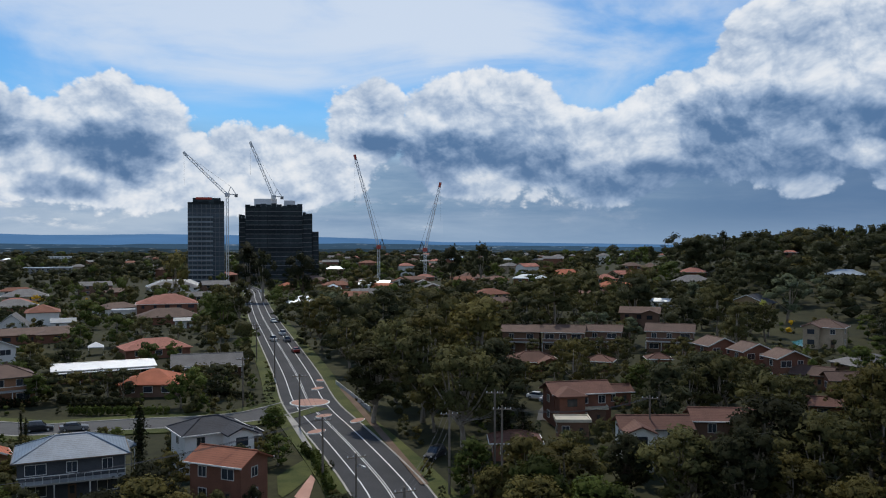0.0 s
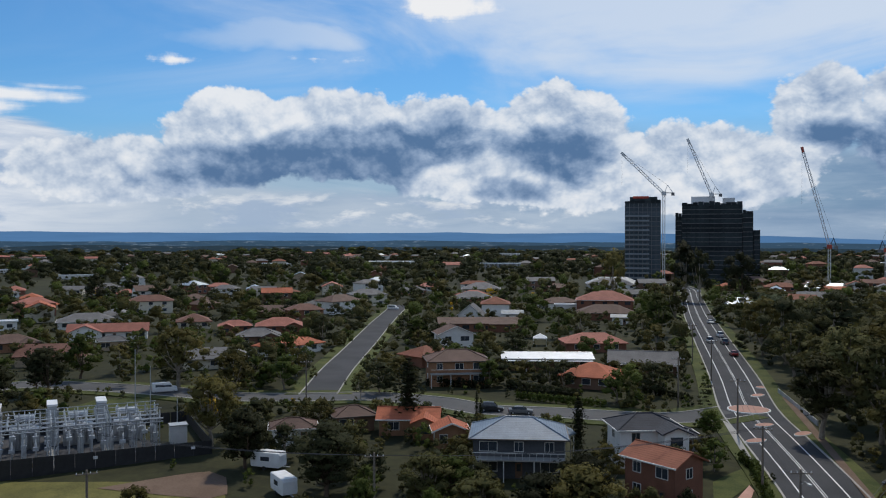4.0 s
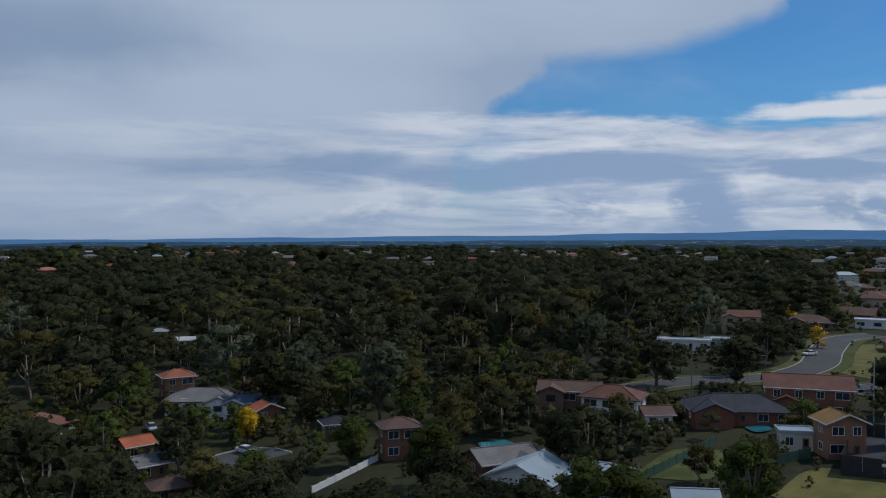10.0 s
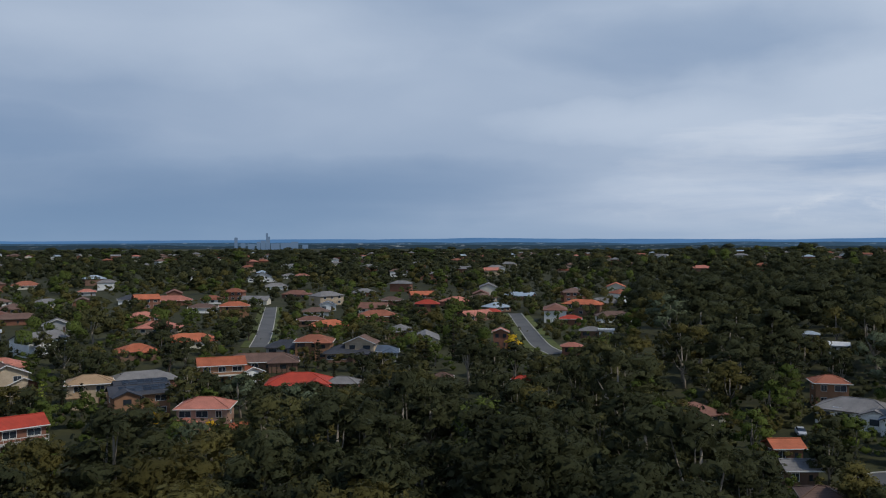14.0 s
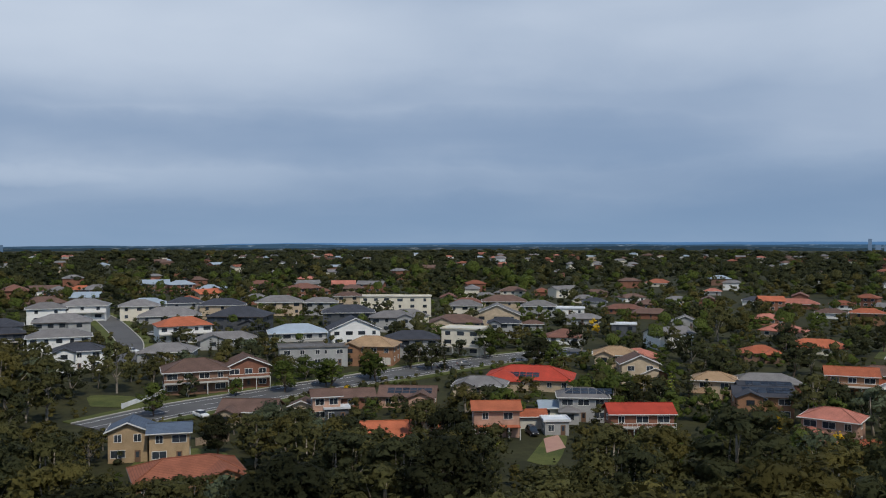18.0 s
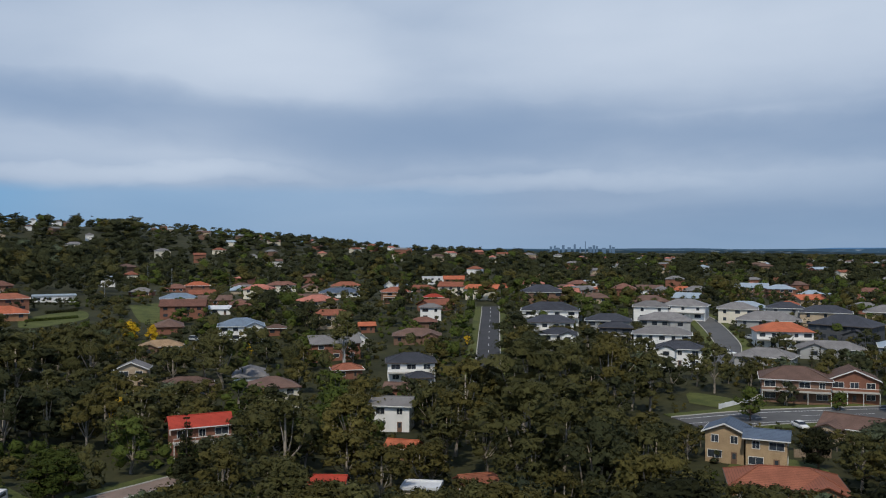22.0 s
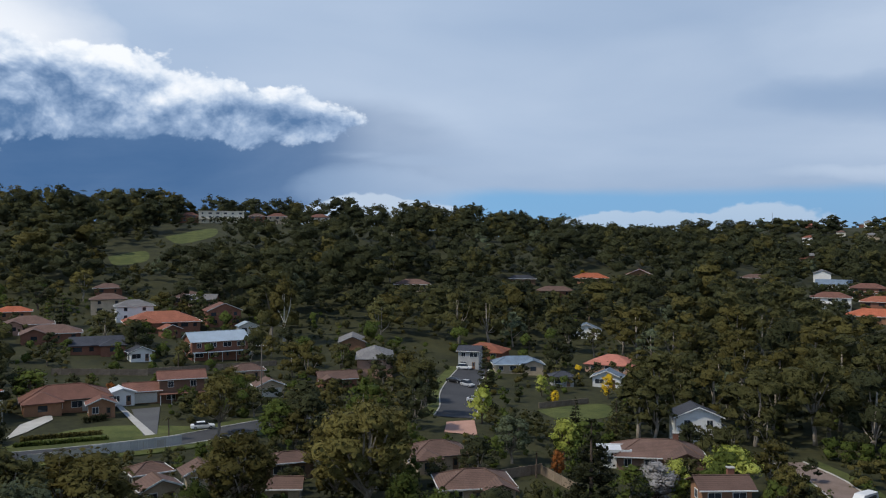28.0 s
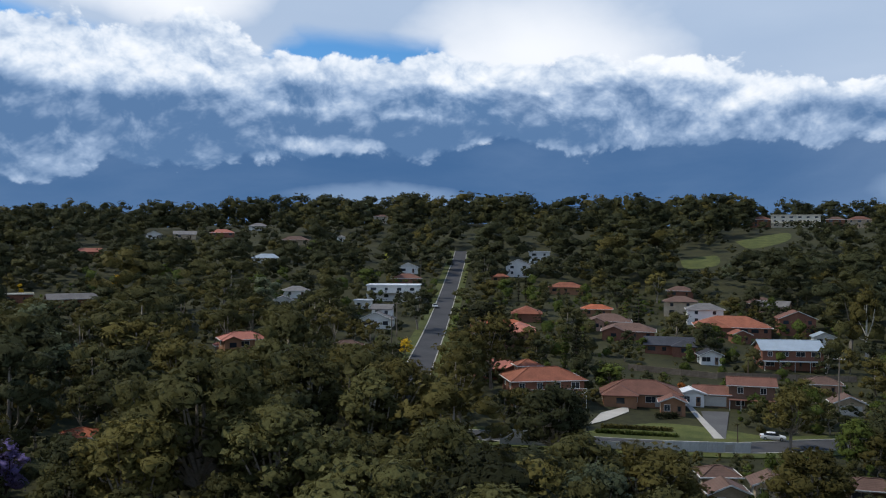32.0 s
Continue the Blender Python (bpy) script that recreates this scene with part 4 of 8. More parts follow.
def steel_pole(x, y, h, r=0.11, label="slender grey steel mast"):
    p = thing("mast", label, "pole", x, y)
    part("pole", Form().tube([(0, 0, -1), (0, 0, h)], [r, r * .55], 8), M_GALV, p)
    part("cap", Form().tube([(0, 0, h), (0, 0, h + .3)], [r * .5, .02], 6), M_GALV, p)
    return p


def wire(a, b, sag=1.2):
    pts = [Vector(a).lerp(Vector(b), k / 10) - Vector((0, 0, sag * 4 * (k / 10) * (1 - k / 10))) for k in range(11)]
    tagged(new("overhead_wire", Form().tube(pts, [.022] * 11, 4).mesh("overhead_wire", M_WIRE)), "thin dark overhead wire strung between power poles", "cable", group="overhead wires")


# ---- vehicles ----
M_TYRE = material("rubber", (0.015, 0.015, 0.016), (0.03, 0.03, 0.03), 2.0, 0.85)
M_LAMP = material("lamp_lens", (0.60, 0.60, 0.58), (0.75, 0.75, 0.72), 2.0, 0.2)
M_TAIL = material("tail_lens", (0.30, 0.015, 0.012), (0.42, 0.025, 0.02), 2.0, 0.25)
PAINT = {n: material(n + "_car_paint", [v * .92 for v in c], c, 0.5, 0.28, vary=0.05) for n, c in
         {"white": (.72, .72, .72), "silver": (.42, .43, .45), "black": (.022, .023, .026), "red": (.22, .025, .02), "blue": (.03, .06, .16), "grey": (.14, .145, .15)}.items()}
WHEEL = Form().tube([(-.1, 0, 0), (.1, 0, 0)], [.32, .32], 12).mesh("tyre", M_TYRE)
RIM = Form().tube([(-.11, 0, 0), (.11, 0, 0)], [.19, .19], 8).mesh("rim", M_GALV)


def loft(sections):
    """A closed body from cross sections (y, half width, z low, z high, half width on top)."""
    f = Form()
    for y, w, z0, z1, wt in sections:
        f.v += [(-w * .94, y, z0), (-w, y, z0 + (z1 - z0) * .35), (-wt, y, z1 - .05), (-wt * .9, y, z1), (wt * .9, y, z1), (wt, y, z1 - .05), (w, y, z0 + (z1 - z0) * .35), (w * .94, y, z0)]
    n = len(sections)
    f.f += [(i * 8 + k, i * 8 + (k + 1) % 8, (i + 1) * 8 + (k + 1) % 8, (i + 1) * 8 + k) for i in range(n - 1) for k in range(8)]
    f.f += [tuple(range(8))[::-1], tuple(range((n - 1) * 8, n * 8))]
    return f


def vehicle(x, y, rz, paint="white", kind="car", sight=True):
    van = kind == "van"
    name = {"car": "car", "van": "van", "suv": "car", "ute": "pickup"}[kind]
    word = {"car": "sedan", "van": "delivery van", "suv": "tall estate car", "ute": "pickup with canopy"}[kind]
    c = thing(name, f"parked {paint} {word} with dark windows on the street", "van" if van else "car", x, y, rz, z=float(ground(x, y)) + .18, group="vehicles")
    L, roof = (2.55, 2.05) if van else (2.3, {"car": 1.42, "suv": 1.72, "ute": 1.7}[kind])
    if van:
        body = [(-L, .82, .35, .95, .78), (-L + .12, .92, .28, 1.1, .86), (-L + .9, .95, .25, 1.25, .9), (-1.1, .96, .25, roof, .82), (0, .96, .25, roof + .03, .82), (L - .1, .95, .25, roof, .82), (L, .9, .4, roof - .1, .78)]
        cab = [(-L + .95, .88, 1.2, 1.28, .84), (-1.2, .965, 1.2, 1.9, .76), (1.9, .965, 1.25, 1.85, .84)]
    else:
        body = [(-L, .70, .4, .66, .64), (-L + .15, .84, .28, .76, .76), (-1.1, .89, .24, .92, .84), (.2, .9, .24, .95, .85), (1.5, .9, .24, .98, .84), (L - .12, .84, .3, .96, .78), (L, .72, .42, .86, .66)]
        back = 2.05 if kind in ("suv", "ute") else 1.65
        cab = [(-1.15, .80, .88, .93, .78), (-.45, .80, .9, roof - .04, .66), (.5, .80, .92, roof, .67), (back - .55, .80, .92, roof - .05, .65), (back, .78, .9, 1.0, .72)]
    b = part("body", loft(body), PAINT[paint], c)
    part("cabin_glass", loft(cab), M_GLASS, c, "dark tinted windows")
    if not van:
        part("roof_panel", loft([(-.4, .6, roof - .05, roof + .005, .58), (.5, .62, roof - .03, roof + .035, .6), (back - .5, .6, roof - .06, roof - .01, .58)]), PAINT[paint], c)
    for sx_ in (-1, 1):
        for yy in (-L + .85, L - .85):
            w = part("wheel", WHEEL, None, c, at=pose(sx_ * .80, yy, .32))
            part("rim", RIM, None, w)
        part("headlight", Form().box(-.16, -.04, -.07, .16, .05, .07), M_LAMP, c, at=pose(sx_ * .55, -L + .03, .64 if not van else .8))
        part("tail_light", Form().box(-.12, -.04, -.1, .12, .05, .1), M_TAIL, c, at=pose(sx_ * .60, L - .02, .78 if not van else 1.0))
    if sight:
        keep(x, y, 2.4, .2, 2.2)
    return c


# ---- hedges, fences, walls, small garden things ----
def hedge(x0, y0, x1, y1, h=1.4, leaf="dark", label="clipped dark green hedge along a garden edge"):
    rs = np.random.RandomState(int(abs(x0 * 3 + y0)) % 1000)
    n = max(2, int(math.dist((x0, y0), (x1, y1)) / (h * .7)))
    cx, cy = (x0 + x1) / 2, (y0 + y1) / 2
    gz = float(ground(cx, cy))
    C = []
    for k in range(n):
        x, y = x0 + (x1 - x0) * (k + .5) / n, y0 + (y1 - y0) * (k + .5) / n
        for z in (h * .3, h * .72):
            C.append((x - cx, y - cy, float(ground(x, y)) - gz + z))
    v, f, nrm = leaf_cloud(rs, np.array(C), np.full(len(C), h * .48), 24, .26, .8, .8, .2)
    ob = tagged(new("hedge", mesh_np("hedge", v, f, LEAVES[leaf], nrm)), label, "hedge", group="hedges")
    ob.matrix_basis = pose(cx, cy, gz)
    keep(cx, cy, math.dist((x0, y0), (x1, y1)) * .4, h * .4, 1.0)
    return ob


def fence(x0, y0, x1, y1, h=1.7, mat=None, label="weathered timber paling fence between gardens", step_=2.4, name="fence", sight=True):
    ln = math.dist((x0, y0), (x1, y1))
    n = max(1, round(ln / step_))
    an = math.degrees(math.atan2(y1 - y0, x1 - x0))
    cx, cy = (x0 + x1) / 2, (y0 + y1) / 2
    t = thing(name, label, name.replace("_", " "), cx, cy)
    gz = float(ground(cx, cy))
    w = ln / n
    pan = Form().box(.04, -.05, -.8, w - .04, .05, h).mesh("panel", mat or M_FENCE)
    pst = Form().box(-.07, -.08, -.8, .07, .08, h + .12).mesh("post", mat or M_FENCE)
    for k in range(n + 1):
        x, y = x0 + (x1 - x0) * k / n, y0 + (y1 - y0) * k / n
        m = pose(x - cx, y - cy, float(ground(x, y)) - gz, 0, 0, an)
        part("post", pst, None, t, at=m)
        if k < n:
            part("panel", pan, None, t, at=m)
    if sight:
        for k in range(0, n + 1, 2):
            keep(x0 + (x1 - x0) * k / n, y0 + (y1 - y0) * k / n, 2.4, h * .3, .8)
    return t


M_FENCE = material("weathered_timber", (0.16, 0.12, 0.085), (0.27, 0.21, 0.155), 0.8, 0.9, 0.01, vary=0.4)
M_GREENFENCE = material("green_sheet_fence", (0.045, 0.085, 0.06), (0.07, 0.12, 0.09), 0.8, 0.6, 0.004)
M_WALLPANEL = material("pale_wall_panel", (0.36, 0.36, 0.36), (0.50, 0.50, 0.49), 0.5, 0.9, 0.004, vary=0.25)
M_POOL = material("pool_water", (0.03, 0.16, 0.20), (0.05, 0.24, 0.28), 0.5, 0.08)
M_TARP = material("blue_tarpaulin", (0.03, 0.11, 0.32), (0.05, 0.16, 0.42), 1.0, 0.6)


def gazebo(x, y, rz, w=4.0, mat=None, label="white pointed garden gazebo on posts", h=2.3, n=4):
    t = thing("gazebo", label, "gazebo", x, y, rz)
    f = Form()
    r = w * .74
    f.v = [(r * math.cos((k + .5) * math.tau / n), r * math.sin((k + .5) * math.tau / n), h) for k in range(n)] + [(r * math.cos((k + .5) * math.tau / n), r * math.sin((k + .5) * math.tau / n), h - .2) for k in range(n)] + [(0, 0, h + w * .32)]
    f.f = [(k, (k + 1) % n, 2 * n) for k in range(n)] + [(n + k, n + (k + 1) % n, (k + 1) % n, k) for k in range(n)] + [tuple(range(2 * n - 1, n - 1, -1))]
    part("canopy", f, mat or M_WHITE, t)
    for k in range(n):
        a = (k + .5) * math.tau / n
        part("post", Form().box(-.06, -.06, -.6, .06, .06, h), M_TRIM, t, at=pose(r * .9 * math.cos(a), r * .9 * math.sin(a), 0))
    keep(x, y, w * .6, h * .5, w * .6)
    return t


def caravan(x, y, rz):
    t = thing("caravan", "white box caravan parked on grass behind a house", "caravan", x, y, rz)
    part("body", loft([(-2.4, 1.0, .6, 2.2, .95), (-2.2, 1.1, .5, 2.6, 1.05), (2.2, 1.1, .5, 2.6, 1.05), (2.4, 1.0, .6, 2.3, .95)]), M_WHITE, t)
    part("window", Form().box(-1.12, -.7, 1.4, -1.09, .7, 2.0), M_GLASS, t)
    part("window", Form().box(1.09, -.7, 1.4, 1.12, .7, 2.0), M_GLASS, t)
    for s in (-1, 1):
        part("wheel", WHEEL, None, t, at=pose(s * .95, .2, .32))
    part("drawbar", Form().box(-.08, -3.5, .5, .08, -2.35, .6), M_GALV, t)
    keep(x, y, 2.6, .4, 2.4)


def dead_tree(x, y, h):
    rs = random.Random(int(h * 10))
    t = thing("dead_tree", "bare bleached dead gum trunk above the wood", "dead tree", x, y)
    part("trunk", Form().tube([(0, 0, -1), (.3, 0, h * .5), (.1, .2, h)], [.4, .3, .12], 7), M_SNAG, t)
    for k in range(6):
        a, z = rs.uniform(0, 6.28), h * rs.uniform(.55, .95)
        part("branch", Form().tube([(.2, .1, z), (.2 + 1.2 * math.cos(a), .1 + 1.2 * math.sin(a), z + .9), (.2 + 2 * math.cos(a), .1 + 2 * math.sin(a), z + 2.2)], [.12, .08, .03], 5), M_SNAG, t)


# ---- distance: blue ranges on the horizon, haze painted into their glowing colour ----
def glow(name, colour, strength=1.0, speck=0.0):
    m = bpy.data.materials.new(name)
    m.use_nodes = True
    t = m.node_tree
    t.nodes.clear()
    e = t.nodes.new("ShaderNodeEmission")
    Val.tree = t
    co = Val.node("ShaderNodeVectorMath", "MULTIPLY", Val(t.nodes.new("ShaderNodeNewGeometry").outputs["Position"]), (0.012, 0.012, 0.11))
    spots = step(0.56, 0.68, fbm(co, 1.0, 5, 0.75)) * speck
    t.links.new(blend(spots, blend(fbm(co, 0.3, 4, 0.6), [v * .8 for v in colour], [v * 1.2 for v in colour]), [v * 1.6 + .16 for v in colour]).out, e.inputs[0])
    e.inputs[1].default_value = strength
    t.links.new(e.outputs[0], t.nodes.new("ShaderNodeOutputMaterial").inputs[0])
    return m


def ranges(r, colour, seed, rough, profile, speck=0.0):
    """A glowing strip of far land, haze in its colour: profile of (azimuth, height above the eye)."""
    f, n = Form(), 300
    az, hh = [p[0] for p in profile], [p[1] for p in profile]
    for i in range(n + 1):
        a = az[0] + (az[-1] - az[0]) * i / n
        x, y = polar(a, r)
        h = float(np.interp(a, az, hh)) + rough * noise.fractal(Vector((a * .11 + seed, seed, 0)), .9, 2.1, 6)
        f.v += [(x, y, -90), (x, y, EYE_Z + h)]
    f.f = [(2 * i, 2 * i + 1, 2 * i + 3, 2 * i + 2) for i in range(n)]
    tagged(new("backdrop", f.mesh("backdrop", glow("painted_haze", colour, 1.0, speck))), "glowing backdrop of far ranges and plain, haze painted blue", "mountains", kind="structure")


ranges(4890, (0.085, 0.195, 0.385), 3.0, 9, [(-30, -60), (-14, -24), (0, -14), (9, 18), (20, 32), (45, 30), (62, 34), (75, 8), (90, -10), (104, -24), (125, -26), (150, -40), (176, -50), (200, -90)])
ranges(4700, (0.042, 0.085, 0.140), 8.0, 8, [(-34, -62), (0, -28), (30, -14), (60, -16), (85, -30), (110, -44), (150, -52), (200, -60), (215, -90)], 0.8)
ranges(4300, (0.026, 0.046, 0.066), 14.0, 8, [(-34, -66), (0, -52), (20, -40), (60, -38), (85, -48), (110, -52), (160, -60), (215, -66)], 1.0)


# ---- the two towers under construction, and their cranes ----
M_SLAB = material("concrete_floor_edge", (0.16, 0.16, 0.165), (0.24, 0.24, 0.245), 0.3, 0.8)
M_NET = material("dark_scaffold_net", (0.018, 0.026, 0.030), (0.048, 0.060, 0.066), 0.25, 0.75, vary=0.9)
M_WALLGREY = material("pale_balcony_panel", (0.17, 0.20, 0.22), (0.27, 0.30, 0.32), 0.3, 0.7, vary=0.5)
M_BLUEGLASS = material("blue_glass", (0.030, 0.045, 0.058), (0.075, 0.10, 0.12), 0.12, 0.15, vary=0.6)


def tower_block(t, x0, x1, y0, y1, z0, z1, mat, n, bays):
    """Storeys of one tower: floor slabs, and between them window bays."""
    h = (z1 - z0) / n
    part("core", Form().box(x0 + .5, y0 + .5, z0, x1 - .5, y1 - .5, z1), M_NET, t)
    for k in range(n + 1):
        part("floor_slab", Form().box(x0, y0, z0 + k * h - .18, x1, y1, z0 + k * h + .18), M_SLAB, t)
    ring = Form()
    for e, z_ in ((.30, .2), (.30, h - .2), (.44, h - .2), (.44, .2)):
        ring.v += [(x0 + e, y0 + e, z_), (x1 - e, y0 + e, z_), (x1 - e, y1 - e, z_), (x0 + e, y1 - e, z_)]
    ring.f = [(r * 4 + k, r * 4 + (k + 1) % 4, (r + 1) % 4 * 4 + (k + 1) % 4, (r + 1) % 4 * 4 + k) for r in range(4) for k in range(4)]
    me = ring.mesh("window_band", mat)
    for k in range(n):
        part("window_band", me, None, t, at=pose(0, 0, z0 + k * h))
    for b in range(bays + 1):
        part("column", Form().box(-.16, -.02, 0, .16, .28, z1 - z0 - .2), M_SLAB if mat is M_BLUEGLASS else M_NET, t, at=pose(x0 + .2 + (x1 - x0 - .4) * b / bays, y0 + .02, z0))


def balconies(t, x0, x1, y, z0, h, rows):
    """Pale balcony fronts, storey by storey."""
    for k in rows:
        part("balcony_front", Form().box(x0, y - .9, 0, x1, y - .75, 1.15), M_WALLGREY, t, at=pose(0, 0, z0 + k * h))
        part("balcony_floor", Form().box(x0, y - .75, -.1, x1, y - .01, .1), M_SLAB, t, at=pose(0, 0, z0 + k * h))


def parapet(t, x0, x1, y0, y1, z, mat, k=7):
    """Uneven formwork screens round the top of an unfinished tower."""
    rnd = random.Random(int(x0 * 10 + z))
    w = (x1 - x0) / k
    for i in range(k):
        part("formwork_screen", Form().box(0, 0, -.6, w - .1, .12, rnd.uniform(.8, 2.6)), mat, t, at=pose(x0 + i * w, y0 - .14, z))


def crane(x, y, z, mast, jib, slope, rz, colour, label, counter=7.0):
    c = thing("tower_crane", label, "crane", x, y, rz, z=z, group="cranes")

    def lattice(n, w, length):
        f = Form()
        for sx_ in (-1, 1):
            for sy_ in (-1, 1):
                f.bar((sx_ * w, sy_ * w, 0), (sx_ * w, sy_ * w, length), w * .30)
        for k in range(n):
            z0_, z1_ = length * k / n, length * (k + 1) / n
            s = 1 if k % 2 else -1
            for q in (-1, 1):
                f.bar((-w * s, q * w, z0_), (w * s, q * w, z1_), w * .20, 3)
                f.bar((q * w, -w * s, z0_), (q * w, w * s, z1_), w * .20, 3)
        return f
    part("mast", lattice(int(mast / 2.4), .75, mast), M_WHITE, c)
    part("cab", Form().box(-1.6, -1.5, mast, 1.6, 1.8, mast + 2.6), colour, c)
    boom = part("jib", lattice(int(jib / 2.2), .72, jib), M_WHITE, c, at=pose(0, 0, mast + 1.2, 0, 90 - slope))
    part("jib_tip", Form().box(-.85, -.85, jib - 3.0, .85, .85, jib + .6), colour, boom)
    part("counter_jib", Form().box(-counter, -.6, 0, 0, .6, .5), M_GALV, c, at=pose(0, 0, mast + 1.4))
    part("counterweight", Form().box(-counter, -.9, -1.6, -counter + 2.2, .9, .4), M_SLAB, c, at=pose(0, 0, mast + 1.4))
    apex = Vector((-2.4, 0, mast + 7))
    part("a_frame", Form().bar((0, 0, mast + 1), apex, .2).bar((-counter + 1, 0, mast + 1.6), apex, .22), M_BLACK if colour is not M_WHITE else colour, c)
    tip = Vector((jib * math.cos(radians(slope)), 0, mast + 1.2 + jib * math.sin(radians(slope))))
    part("stay", Form().bar(apex, tip, .07, 3), M_WIRE, c)
    part("hoist_rope", Form().bar(tip, tip - Vector((0, 0, jib * .55)), .05, 3), M_WIRE, c)
    return c


M_REDWHITE = material("faded_red_paint", (0.40, 0.06, 0.04), (0.55, 0.12, 0.09), 0.05, 0.5)
tw = thing('tower_block', 'dark glass apartment tower under construction with concrete floor edges', 'tower', -165.5, 597.5, 15.5)
tower_block(tw, -12.4, 12.4, 0, 22, 0, 57.1, M_BLUEGLASS, 17, 8)
part('roof_plant', Form().box(-9, 3, 57.1, 10, 19, 61.1), M_NET, tw)
part('roof_sign', Form().box(-7, 2.7, 60.0, 4, 2.9, 61.6), M_REDPAINT, tw, 'dull red sign board')
balconies(tw, -12.2, 4.5, 0, 0, 57.1 / 17, range(1, 15))
parapet(tw, -12.4, 12.4, 0, 22, 57.1, M_NET)
tw = thing('tower_block', 'stepped dark apartment tower wrapped in scaffold netting', 'tower', -117.2, 608.8, 10.9)
tower_block(tw, -23, 17, 0, 24, 0, 54.5, M_NET, 17, 13)
parapet(tw, -23, 17, 0, 24, 54.5, M_NET, 11)
parapet(tw, 17.2, 24, 1, 22, 48.7, M_NET, 3)
parapet(tw, -27.5, -23.2, 2, 20, 46.7, M_NET, 2)
tower_block(tw, 17.2, 24, 1, 22, 0, 48.7, M_NET, 15, 2)
tower_block(tw, 24.2, 28.5, 2, 20, 0, 36.8, M_NET, 11, 2)
tower_block(tw, -27.5, -23.2, 2, 20, 0, 46.7, M_NET, 14, 2)
part('roof_plant', Form().box(-17, 6, 54.5, -1, 16, 60.6), M_WHITE, tw)
part('roof_plant', Form().box(4, 6, 54.5, 12, 14, 59.4), M_WHITE, tw)
crane(-147.9, 586.6, 8.6, 61.0, 40, 45, 194, M_WHITE, 'white luffing tower crane beside the tower')
crane(-121.2, 612.1, 61.3, 8.0, 42, 67.5, 191, M_WHITE, 'white luffing crane standing on the tower roof')
crane(-45.0, 598.3, 10.6, 23.0, 66, 75.5, 184, M_REDWHITE, 'red and white lattice crawler crane', 5.0)
crane(-12.6, 599.9, 11.8, 19.8, 48, 77, 1, M_REDWHITE, 'red and white lattice crawler crane', 5.0)



